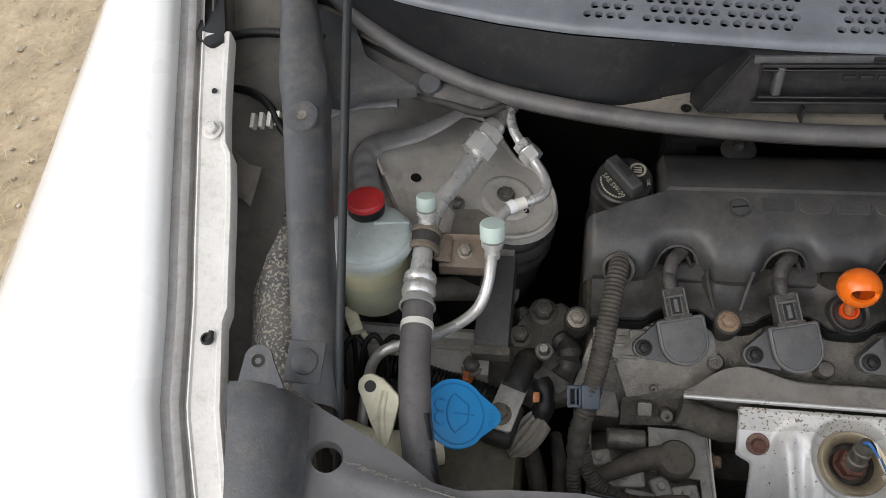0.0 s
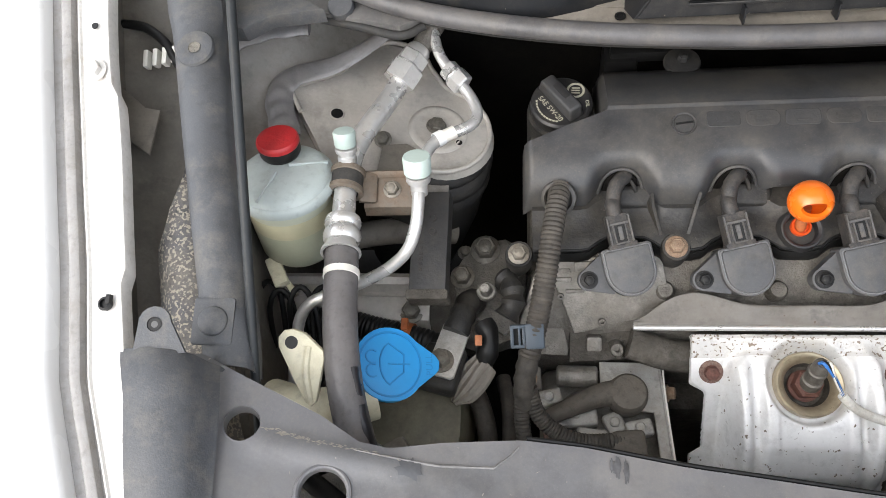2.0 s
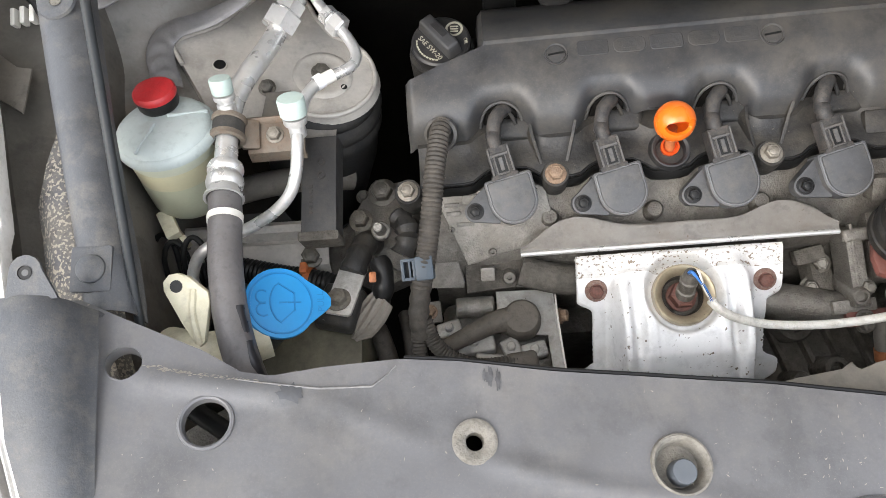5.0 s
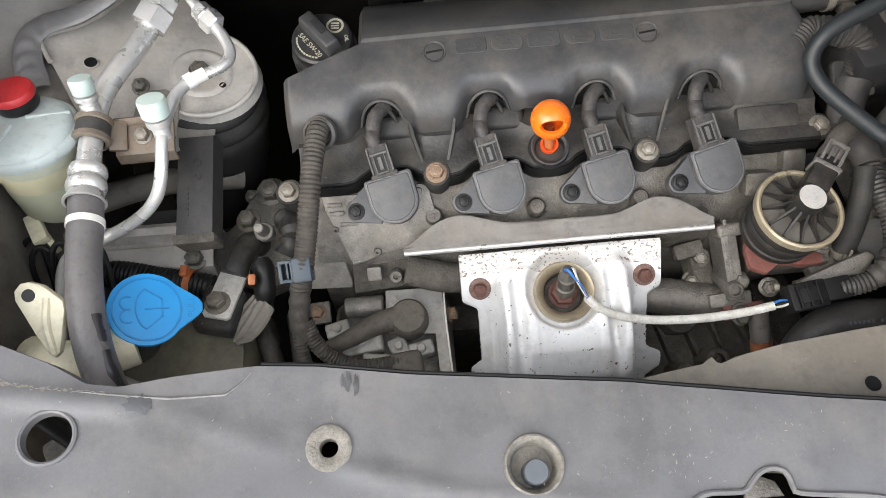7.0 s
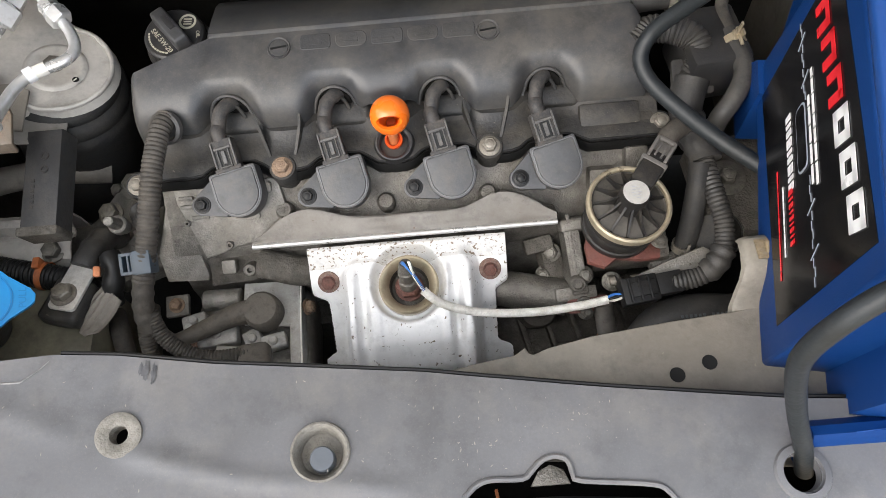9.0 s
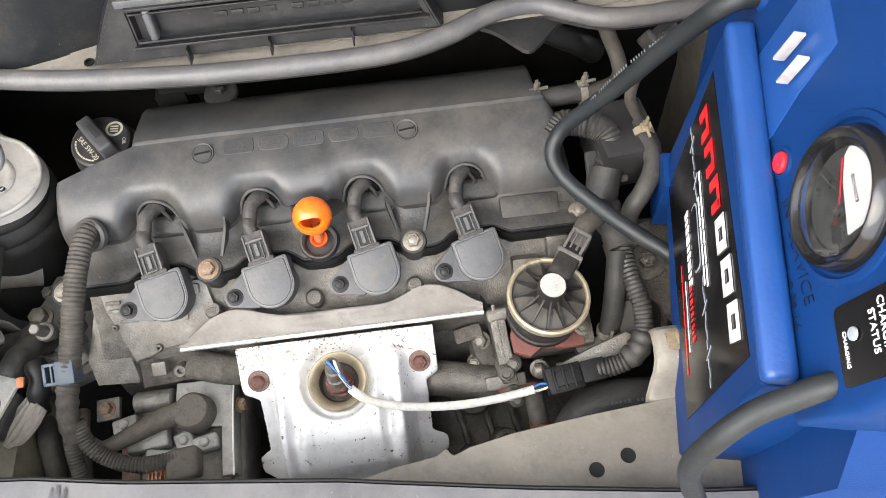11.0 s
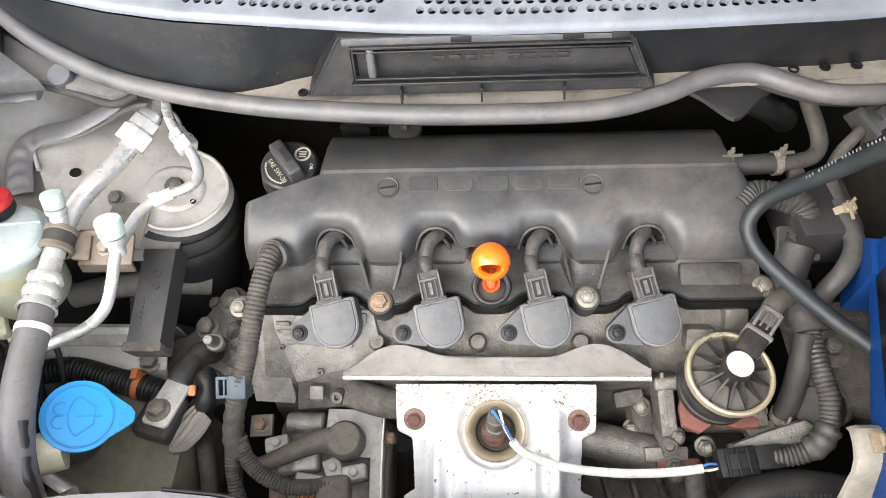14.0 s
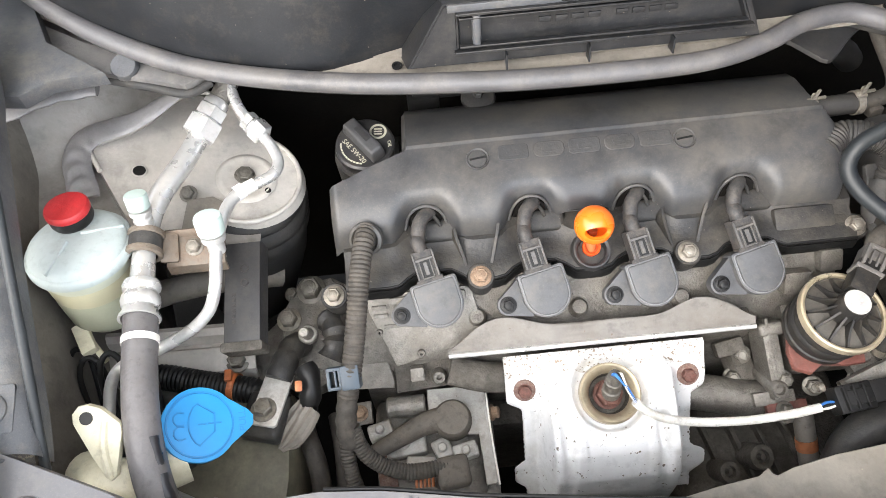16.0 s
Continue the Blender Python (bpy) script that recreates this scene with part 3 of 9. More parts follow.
for i in range(24):
    y = 0.10 + 0.03 * i
    x0, z0 = wing_edge(y)
    lift = 0.02 * step01(0.35, 0.6, y)
    rows.append([(x0 - 0.02, y, z0 - 0.01), (x0 - 0.016, y, z0 - 0.05), (x0 + 0.0, y, z0 - 0.065 + lift), (x0 + 0.03, y, z0 - 0.07 + lift), (x0 + 0.055, y, z0 - 0.075 + lift), (x0 + 0.06, y, z0 - 0.10), (x0 + 0.062, y, z0 - 0.16), (x0 + 0.064, y, z0 - 0.40)])
sheet(bm, rows, 0.002)
# dirt and the shade beside the flange are both in this colour
single("inner_apron", bm, M_INNER, "dirty beige inner wing panel beside the fender flange", "car panel", kind="structure")

# muddy wheel-arch liner showing between flange and trim
bm = bmesh.new()
rows = []
for i in range(27):
    y = 0.10 + 0.0125 * i
    x0, z0 = wing_edge(y)
    h = 0.038 * math.sin(math.pi * min(1, max(0, (y - 0.09) / 0.36))) ** 0.6
    cut = curve_at([(0.23, 0.0), (0.30, 0.008), (0.345, 0.034), (0.43, 0.046)], y)
    rows.append([(x0 + max(dx, cut + 0.08 * dx), y, z0 - 0.062 + h * k + 0.002 * noise.noise((y * 90, dx * 90, 0))) for dx, k in ((-0.012, -0.2), (0.0, 0.4), (0.010, 0.75), (0.020, 0.95), (0.030, 1.05), (0.040, 1.0), (0.050, 0.8), (0.056, 0.3))])
sheet(bm, rows, 0.002)
single("arch_liner", bm, M_FUR, "dark felt arch liner splashed with dried mud", "arch liner")


# black sheet painting in the shadowed hinge gap where the flange ends
bm = bmesh.new()
prism(bm, round_off([(-0.3120, 0.6020), (-0.2900, 0.5490), (-0.2770, 0.5210), (-0.2650, 0.5050), (-0.2580, 0.4920), (-0.2470, 0.4850), (-0.2420, 0.4860), (-0.2330, 0.4930), (-0.2530, 0.5480), (-0.2710, 0.6000)], 1), 1.030, 1.037, None, 0.001)
single("hinge_cover", bm, M_BLACK, "black sheet painted as the shadowed hinge gap at the rear of the wing", "cover")


# ---- strut tower and the sloping panel behind it ----
TN = Vector((0.25, 0.0, 1.0)).normalized()


def tower_z(x, y):
    return 0.903 - 0.25 * (x + 0.081)


tower = thing("strut_tower", (-0.03, 0.44, 0.7), "taupe painted suspension strut tower with rolled rim", "strut tower", kind="structure")
out = [(-0.078, 0.394), (-0.05, 0.395), (-0.03, 0.395)]
out += [(0.003 + 0.0460 * math.cos(radians(a)), 0.453 + 0.0460 * math.sin(radians(a))) for a in range(-110, 61, 10)]
out += [(0.010, 0.500), (-0.004, 0.519), (-0.018, 0.541), (-0.05, 0.545), (-0.085, 0.503), (-0.108, 0.487), (-0.119, 0.480), (-0.121, 0.473), (-0.111, 0.453)]
bm = bmesh.new()
b = bmesh.new()
top = [b.verts.new((x, y, tower_z(x, y))) for x, y in out]
face = b.faces.new(top)
ins = bmesh.ops.inset_region(b, faces=[face], thickness=0.0030, depth=0.0016)
ext = bmesh.ops.extrude_edge_only(b, edges=[e for e in b.edges if e.is_boundary])
for v in [g for g in ext["geom"] if isinstance(g, bmesh.types.BMVert)]:
    v.co.z -= 0.009
    v.co += 0.035 * Vector((v.co.x + 0.04, v.co.y - 0.46, 0))
bmesh.ops.triangulate(b, faces=[f for f in b.faces if len(f.verts) > 4])
join(bm, b)
part("top_plate", bm, M_TAUPE, tower)
bm = bmesh.new()
rim = spline([(x * 1.0, y, tower_z(x, y) + 0.0012) for x, y in out], 0.004)
tube(bm, rim, 0.0022, 10, raw=True)
part("rolled_rim", bm, M_TAUPE, tower, "rounded rolled rim")
bm = bmesh.new()
lathe(bm, [(0.0450, -0.006), (0.0495, -0.010), (0.0512, -0.014), (0.0508, -0.019), (0.0492, -0.021), (0.0530, -0.0235), (0.0555, -0.029), (0.0555, -0.036), (0.0530, -0.0395), (0.0560, -0.043), (0.0572, -0.050), (0.0550, -0.060), (0.0560, -0.10), (0.047, -0.2)], aim((0.003, 0.452, tower_z(0.003, 0.452)), TN), 40)
part("wall", bm, M_RUBBER, tower, "grimy dark tower side")
c = Vector((0.0045, 0.4525, tower_z(0.0045, 0.4525) + 0.0015))
bm = bmesh.new()
lathe(bm, [(0.0262, -0.0008), (0.0240, 0.0008), (0.0222, 0.0012), (0.0200, 0.0008), (0.0170, -0.0004), (0.0, -0.0004)], aim(c, TN), 36)
part("pressed_ring", bm, M_TAUPE, tower)
bm = bmesh.new()
hexhead(bm, aim(c + Vector((-0.002, 0.003, -0.001)), TN), 0.0125, 0.005, 0.0095)
part("strut_nut", bm, M_DARKBOLT, tower, "grimy strut nut")
for x, y, r in ((-0.081, 0.455, 0.0052), (0.023, 0.439, 0.0028)):
    m = aim((x, y, tower_z(x, y) + 0.0017 + 0.0012 * (x > 0)), TN)
    bm = bmesh.new()
    lathe(bm, [(r * 1.25, -0.0006), (r * 1.12, 0.0004), (r * 1.03, 0.0004), (r, 0.0002)], m, 20)
    part("hole_rim", bm, M_TAUPE, tower)
    bm = bmesh.new()
    # flat black disc paints the depth inside the rim
    lathe(bm, [(r, 0.0004), (r * 0.98, -0.0002), (0, -0.0004)], m, 20)
    part("hole", bm, M_BLACK, tower, "black disc painted as the dark of a round hole")

# apron that rises from the tower to the cowl, with a worm of seam sealer
bm = bmesh.new()
rows = []
for i in range(31):
    y = 0.38 + 0.007 * i
    rows.append([(x, y, lerp(tower_z(x, y) - 0.012, 0.960, step01(0.056, 0.125, -0.725 * (x + 0.125) + 0.688 * (y - 0.40))) + 0.002 * noise.noise((x * 20, y * 20, 2))) for x in [lerp(-0.18, min(0.0145, 0.006 - 0.72 * (y - 0.50)), k / 26) for k in range(27)]])
sheet(bm, rows, 0.002)
single("bulkhead_apron", bm, M_APRON, "taupe inner panel rising behind the strut tower", "car panel", kind="structure")
bm = bmesh.new()
def smear(b, pts, width, height):
    """A flattened ridge of sealer with soft ripples pushed along it."""
    path = spline(pts, 0.0022)
    rows, gone = [], 0.0
    for i, q in enumerate(path):
        gone += (q - path[i - 1]).length if i else 0.0
        t = (path[min(i + 1, len(path) - 1)] - path[max(i - 1, 0)]).normalized()
        side = t.cross(UP).normalized()
        w = width * (1.0 - 0.45 * step01(0.06, 0.17, gone)) * (1 + 0.10 * noise.noise((gone * 55, 0, 0)))
        row = []
        for k in range(13):
            u = k / 6 - 1
            ripple = 0.0009 * math.sin(gone * 420 + 3.0 * u * u) * step01(0.10, 0.04, gone) * (1 - u * u)
            row.append(q + side * w * u + UP * (height * (1 - u * u) ** 0.6 + ripple - 0.001))
        rows.append(row)
    return sheet(b, rows, 0.0015)


smear(bm, [(-0.119, 0.424, 0.9125), (-0.126, 0.445, 0.9140), (-0.131, 0.463, 0.9155), (-0.129, 0.4770, 0.9185), (-0.118, 0.4870, 0.9200), (-0.102, 0.4905, 0.9215), (-0.082, 0.4945, 0.9240), (-0.060, 0.5050, 0.9280), (-0.038, 0.5210, 0.9330), (-0.012, 0.548, 0.942)], 0.0125, 0.0036)
single("seam_sealer_bead", bm, M_SEAM, "smeared grey bead of seam sealer", "sealer")

bm = bmesh.new()
tube(bm, [(-0.185, 0.468, 0.960), (-0.175, 0.473, 0.963), (-0.158, 0.482, 0.964), (-0.129, 0.494, 0.964), (-0.095, 0.497, 0.964)], lambda s: 0.0095 + 0.0008 * math.sin(s * 260), 14, 0.002, flat=0.4)
single("seam_sealer_bead", bm, M_SEAM, "smeared grey bead of seam sealer on the apron", "sealer")

# ---- cowl under the windscreen ----
SEAL = [(-0.175, 0.60, 1.012), (-0.137, 0.561, 1.004), (-0.09, 0.524, 0.998), (-0.043, 0.4965, 0.994), (0.0, 0.477, 0.992), (0.055, 0.461, 0.991), (0.12, 0.4485, 0.99), (0.183, 0.441, 0.99), (0.25, 0.436, 0.99), (0.335, 0.435, 0.99), (0.385, 0.4385, 0.99), (0.424, 0.4495, 0.991), (0.455, 0.463, 0.993), (0.49, 0.4675, 0.993), (0.515, 0.457, 0.992), (0.544, 0.446, 0.991), (0.585, 0.445, 0.991), (0.63, 0.451, 0.992), (0.72, 0.48, 0.998)]
WALL_Y = [(-0.20, 0.60), (-0.12, 0.545), (-0.069, 0.522), (0.0, 0.50), (0.055, 0.487), (0.135, 0.476), (0.22, 0.465), (0.30, 0.4595), (0.41, 0.459), (0.543, 0.463), (0.605, 0.468), (0.8, 0.495)]


def bend_y(x):
    return curve_at(WALL_Y, x) + 0.002


cowl = thing("windscreen_cowl", (0.25, 0.5, 0.95), "black plastic windscreen cowl with perforated grey top", "cowl", kind="structure")
xw = [-0.2 + 0.02 * i for i in range(51)]
bm = bmesh.new()
prof = [(-0.0012, 1.043), (0.0, 1.037), (0.004, 1.02), (0.009, 1.0), (0.012, 0.986)]
seal_at = [(q[0], q[1]) for q in SEAL]


def lean(x, z):
    """How far the wall's foot comes forward to the seal at the left."""
    return max(0.0, bend_y(x) + 0.012 - curve_at(seal_at, x) - 0.006) * step01(0.19, 0.06, x) * min(1.0, max(0.0, (1.046 - z) / 0.054))


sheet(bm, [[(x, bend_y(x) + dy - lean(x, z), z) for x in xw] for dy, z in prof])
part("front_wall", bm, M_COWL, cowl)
bm = bmesh.new()
sheet(bm, [[(x, bend_y(x) + dy, z + 0.0012 * noise.noise((x * 40, dy * 90, 0))) for x in xw] for dy, z in ((0.016, 0.990), (0.008, 0.9905), (-0.004, 0.990))], 0.002)
sheet(bm, [[(x, y + dy, z - dz) for x, y, z in [tuple(p) for p in spline(SEAL, 0.015)]] for dy, dz in ((0.03, 0.001), (0.012, 0.002), (0.0, 0.005))], 0.002)
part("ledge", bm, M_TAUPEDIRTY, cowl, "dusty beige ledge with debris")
# perforated top: a cell with a round hole for each perforation
PITCH, ROWS_OF, D0 = 0.0086, 9, 0.001
slope = 0.22
groups = [(0.064, 4), (0.108, 6), (0.163, 6), (0.241, 6), (0.2965, 7), (0.361, 6), (0.417, 12), (0.53, 12), (0.645, 12)]
EDGE = [(0, 0), (1 / 3, 0), (2 / 3, 0), (1, 0), (1, 1 / 3), (1, 2 / 3), (1, 1), (2 / 3, 1), (1 / 3, 1), (0, 1), (0, 2 / 3), (0, 1 / 3)]
plain = bmesh.new()


def top_point(x, d):
    """On the cowl's top, d behind its front bend."""
    return Vector((x + 0.15 * d, bend_y(x) + 0.008 + d, 1.0505 + d * slope))


def cell(b, x0, x1, d, hole):
    if not hole:
        b.faces.new([b.verts.new(top_point(*q)) for q in ((x0, d), (x1, d), (x1, d + PITCH), (x0, d + PITCH))])
        return
    w, cx, cy = x1 - x0, (x0 + x1) / 2, d + PITCH / 2
    rim = [(cx + 0.0033 * math.cos(radians(225 + 30 * k)), cy + 0.0033 * math.sin(radians(225 + 30 * k))) for k in range(12)]
    o = [b.verts.new(top_point(x0 + w * a, d + PITCH * c)) for a, c in EDGE]
    i1 = [b.verts.new(top_point(*q)) for q in rim]
    i2 = [b.verts.new(top_point(*q) - Vector((0, 0, 0.004))) for q in rim]
    for k in range(12):
        j = (k + 1) % 12
        b.faces.new((o[k], o[j], i1[j], i1[k]))
        b.faces.new((i1[k], i1[j], i2[j], i2[k]))


for r in range(ROWS_OF):
    shift = 0.5 * PITCH if r % 2 else 0.0
    at = -0.2
    for gx, cols in groups + [(0.85, 0)]:
        gx += shift if cols else 0.0
        n = max(1, round((gx - at) / 0.012))
        for k in range(n):
            cell(plain, lerp(at, gx, k / n), lerp(at, gx, (k + 1) / n), D0 + r * PITCH, False)
        for k in range(cols):
            cell(plain, gx + k * PITCH, gx + (k + 1) * PITCH, D0 + r * PITCH, True)
        at = gx + cols * PITCH
d1 = D0 + ROWS_OF * PITCH
xs2 = [-0.2 + 0.02 * i for i in range(53)]
sheet(plain, [[(x, bend_y(x) + dy, z) for x in xs2] for dy, z in ((-0.0012, 1.043), (-0.001, 1.0455), (0.0005, 1.048), (0.0035, 1.0497))] + [[top_point(x, d) for x in xs2] for d in (0.0, D0)])
sheet(plain, [[top_point(x, d) for x in xs2] for d in (d1, d1 + 0.05, d1 + 0.14)])
part("perforated_top", plain, M_COWLTOP, cowl, "grey top, coloured paler for the sky it reflects, with rows of drain holes")
# near-black sheet below the perforations paints the hollow's shade
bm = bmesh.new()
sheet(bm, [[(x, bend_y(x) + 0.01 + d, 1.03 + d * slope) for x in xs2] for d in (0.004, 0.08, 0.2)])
part("drain_floor", bm, M_DARK, cowl, "near-black sheet painting the shade under the top")
screen = bmesh.new()
sheet(screen, [[top_point(x, 0.19) + Vector((0, k * 0.7, k * 0.42 - 0.012)) for x in xs2] for k in (0, 0.5, 1.0)], 0.005)
single("windscreen", screen, M_SCREEN, "dark reflecting windscreen glass above the cowl", "windscreen", kind="structure")

# intake hatch in the cowl wall
hatch = thing("cowl_hatch", (0.29, 0.455, 0.99), "black ribbed plastic service hatch on the cowl", "hatch")


def hatch_at(x, s, out=0.0):
    """On the hatch's face: s 0 at its top, 1 at its foot."""
    return Vector((x, 0.4615 - 0.0120 * s - 0.967 * out, 1.043 - 0.0455 * s + 0.255 * out))


HF = (0, -0.967, 0.255)
# frame round a sunken field
outer_q = [(0.157, 1.0), (0.416, 1.0), (0.395, 0.02), (0.186, 0.0)]
inner_q = [(0.195, 0.74), (0.405, 0.74), (0.392, 0.17), (0.195, 0.17)]
b = bmesh.new()
ring_o = [b.verts.new(hatch_at(*q)) for q in outer_q]
ring_i = [b.verts.new(hatch_at(*q)) for q in inner_q]
ring_s = [b.verts.new(hatch_at(q[0] + (0.002 if k in (0, 3) else -0.002), q[1], -0.007)) for k, q in enumerate(inner_q)]
back = [b.verts.new(hatch_at(q[0] + (-0.006 if k in (0, 3) else 0.006), q[1], -0.03) + Vector((0, 0, -0.004 if q[1] > 0.5 else 0.004))) for k, q in enumerate(outer_q)]
for k in range(4):
    j = (k + 1) % 4
    b.faces.new((ring_o[k], ring_o[j], ring_i[j], ring_i[k]))
    b.faces.new((ring_i[k], ring_i[j], ring_s[j], ring_s[k]))
    b.faces.new((back[k], back[j], ring_o[j], ring_o[k]))
b.faces.new(ring_s)
bmesh.ops.recalc_face_normals(b, faces=b.faces[:])
bmesh.ops.bevel(b, geom=[e for e in b.edges if all(v in ring_o for v in e.verts) or all(v in ring_i for v in e.verts)], offset=0.0014, segments=2, affect="EDGES")
part("housing", b, M_HATCH, hatch)
for x0, x1, s, h, out in ((0.194, 0.394, 0.14, 0.0022, 0.0022), (0.196, 0.396, 0.22, 0.0016, 0.001), (0.196, 0.403, 0.68, 0.0018, 0.001), (0.192, 0.408, 0.76, 0.0022, 0.0024)):
    bm = bmesh.new()
    box(bm, aim(hatch_at((x0 + x1) / 2, s, out / 2), HF), (x1 - x0, h, out + 0.004), 0.0005, 1)
    part("rail", bm, M_HATCH, hatch)
bm = bmesh.new()
box(bm, aim(hatch_at(0.2085, 0.42, -0.002), HF), (0.0062, 0.024, 0.010), 0.0026, 3)
part("latch", bm, M_TRIM, hatch, "grey latch lug")
bm = bmesh.new()
box(bm, aim(hatch_at(0.2865, 0.065, -0.0006), HF), (0.196, 0.0056, 0.003), 0.0008)
part("top_flange", bm, M_TRIM, hatch, "dusty grey upper flange")
for x in (0.275, 0.354):
    bm = bmesh.new()
    box(bm, aim(hatch_at(x, 0.06, 0.0004), HF), (0.015, 0.0042, 0.002), 0.0005)
    part("slot_clip", bm, M_BLACK, hatch)
bm = bmesh.new()
box(bm, aim(hatch_at(0.387, 0.07, 0.0008), HF), (0.0125, 0.0065, 0.003), 0.0006)
part("corner_block", bm, M_COWL, hatch)
bm = bmesh.new()
for i in range(8):
    box(bm, aim(hatch_at(0.258 + 0.0118 * i + (0.008 if i > 3 else 0), 0.44, -0.0066), HF), (0.0085, 0.0042, 0.0012), 0.0003)
part("raised_marking", bm, M_HATCH, hatch, "row of raised unreadable characters")
for x in (0.229, 0.289, 0.350):
    bm = bmesh.new()
    box(bm, aim(hatch_at(x, 0.94, 0.003), HF), (0.0014, 0.012, 0.010), 0.0003)
    part("web", bm, M_COWL, hatch)

# fixings along the ledge
for x, y in ((0.149, 0.461), (0.415, 0.462), (0.523, 0.472), (0.546, 0.473), (0.569, 0.474)):
    bm = bmesh.new()
    # shallow black disc coloured as a deep fixing hole
    lathe(bm, [(0.0042, 0.0), (0.004, 0.0008), (0.0028, 0.0008), (0.0026, -0.0006), (0, -0.0008)], Matrix.Translation((x, y, 0.9912)), 14)
    part("grommet", bm, M_BLACK, cowl, "black rimmed disc painted as a dark fixing hole in the ledge")
for x in (0.087, 0.6):
    bm = bmesh.new()
    box(bm, Matrix.Translation((x, bend_y(x) - 0.006, 1.0)), (0.0012, 0.006, 0.018), 0.0003)
    part("rib", bm, M_COWL, cowl)

# rubber weatherstrip along the bulkhead
bm = bmesh.new()
tube(bm, SEAL, 0.0078, 16, 0.006, flat=0.95)
seal = thing("weatherstrip", (0.2, 0.44, 0.98), "dusty grey-black rubber weatherstrip along the bulkhead", "rubber seal")
part("bulb", bm, M_SEAL, seal)
bm = bmesh.new()
tube(bm, [(x, y + 0.005, z - 0.010) for x, y, z in SEAL], 0.0045, 8, 0.008, flat=1.4)
part("carrier", bm, M_RUBBER, seal, "folded black carrier lip")

# firewall, bay floor and sides close the bay; near-black paints in the shade there
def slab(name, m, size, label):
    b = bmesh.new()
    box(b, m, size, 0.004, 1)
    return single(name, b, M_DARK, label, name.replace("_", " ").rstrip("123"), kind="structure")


slab("wall_firewall", Matrix.Translation((0.35, 0.62, 0.70)), (1.5, 0.02, 0.62), "firewall behind the engine, coloured near-black for shade")
slab("floor_undertray", Matrix.Translation((0.35, 0.20, 0.36)), (1.5, 0.9, 0.02), "unseen undertray below the engine bay, coloured near-black for shade")
slab("wall_inner_right", Matrix.Translation((0.92, 0.3, 0.62)), (0.02, 0.8, 0.55), "inner side wall of the engine bay, coloured near-black for shade")
slab("wall_radiator", Matrix.Translation((0.35, 0.02, 0.60)), (1.3, 0.03, 0.44), "slab in the radiator's place behind the front panel, coloured near-black for shade")

# ---- front cover panel over the radiator ----
ZC = [(-0.20, 1.0), (-0.15, 0.99), (-0.10, 0.966), (-0.035, 0.953), (0.12, 0.922), (0.245, 0.911), (0.40, 0.900), (0.62, 0.894), (0.9, 0.90)]
YE = [(-0.20, 0.200), (-0.145, 0.203), (-0.115, 0.2085), (-0.041, 0.177), (-0.018, 0.1635), (0.0, 0.161), (0.03, 0.1665), (0.077, 0.1715), (0.116, 0.170), (0.174, 0.1615), (0.31, 0.1475), (0.436, 0.128), (0.469, 0.1235), (0.54, 0.114), (0.9, 0.08)]


# soft ridges where the old plastic has warped
WARPS = [([(0.03, 0.147), (0.046, 0.139), (0.069, 0.130), (0.089, 0.119)], 0.0012, 0.006), ([(0.13, 0.108), (0.167, 0.097), (0.198, 0.088), (0.228, 0.084), (0.262, 0.080), (0.289, 0.076)], 0.0022, 0.0055)]


def panel_z(x, y):
    z = curve_at(ZC, x)
    z += 0.0035 * step01(0.012, 0.0, abs(y - (0.148 + 0.12 * (0.02 - x)))) * step01(0.02, 0.0, x) * step01(-0.1, -0.06, x)
    front = max(0.0, 0.055 - y)
    z -= 1.2 * front * front + 0.1 * front
    z += 0.0015 * noise.noise((x * 14, y * 14, 4))
    for line, lift, wide in WARPS:
        if line[0][0] - 0.02 < x < line[-1][0] + 0.02:
            fade = step01(line[0][0] - 0.02, line[0][0] + 0.01, x) * step01(line[-1][0] + 0.02, line[-1][0] - 0.01, x)
            z += lift * fade * math.exp(-((y - curve_at(line, x)) / wide) ** 2)
    return z


cover = thing("front_cover", (0.3, 0.1, 0.85), "dusty grey plastic cover panel over the radiator support", "cover panel")
xs = [-0.20 + 0.0045 * i for i in range(235)]
b = bmesh.new()
rowsv = []
nv = 66
for i in range(nv + 1):
    rowsv.append([])
    for col in xs:
        y = lerp(-0.12, curve_at(YE, col), i / nv)
        x = lerp(curve_at(EDGE_X, y) + 0.020, 0.0, (col + 0.20) / 0.20) if col < 0.0 else col
        y = lerp(-0.12, curve_at(YE, x), i / nv)
        rowsv[-1].append(b.verts.new((x, y, panel_z(x, y))))
for i in range(nv):
    for j in range(len(xs) - 1):
        b.faces.new((rowsv[i][j], rowsv[i][j + 1], rowsv[i + 1][j + 1], rowsv[i + 1][j]))
lip = [b.verts.new(v.co + Vector((0, 0.0015, -0.016))) for v in rowsv[-1]]
for j in range(len(xs) - 1):
    b.faces.new((rowsv[-1][j], rowsv[-1][j + 1], lip[j + 1], lip[j]))


def punch(b, cx, cy, r):
    """Opens a round hole in a sheet: drops the cells inside it and draws their rim to the circle."""
    c = Vector((cx, cy))
    gone = [f for f in b.faces if (f.calc_center_median().xy - c).length < r]
    bmesh.ops.delete(b, geom=gone, context="FACES")
    for v in [v for v in b.verts if v.is_boundary and (v.co.xy - c).length < r + 0.006]:
        q = c + (v.co.xy - c).normalized() * r
        v.co = Vector((q.x, q.y, panel_z(q.x, q.y)))


punch(b, -0.035, 0.133, 0.0142)
punch(b, -0.086, 0.169, 0.0105)
punch(b, 0.537, 0.068, 0.0115)
punch(b, 0.122, 0.119, 0.0060)
punch(b, 0.244, 0.101, 0.0165)

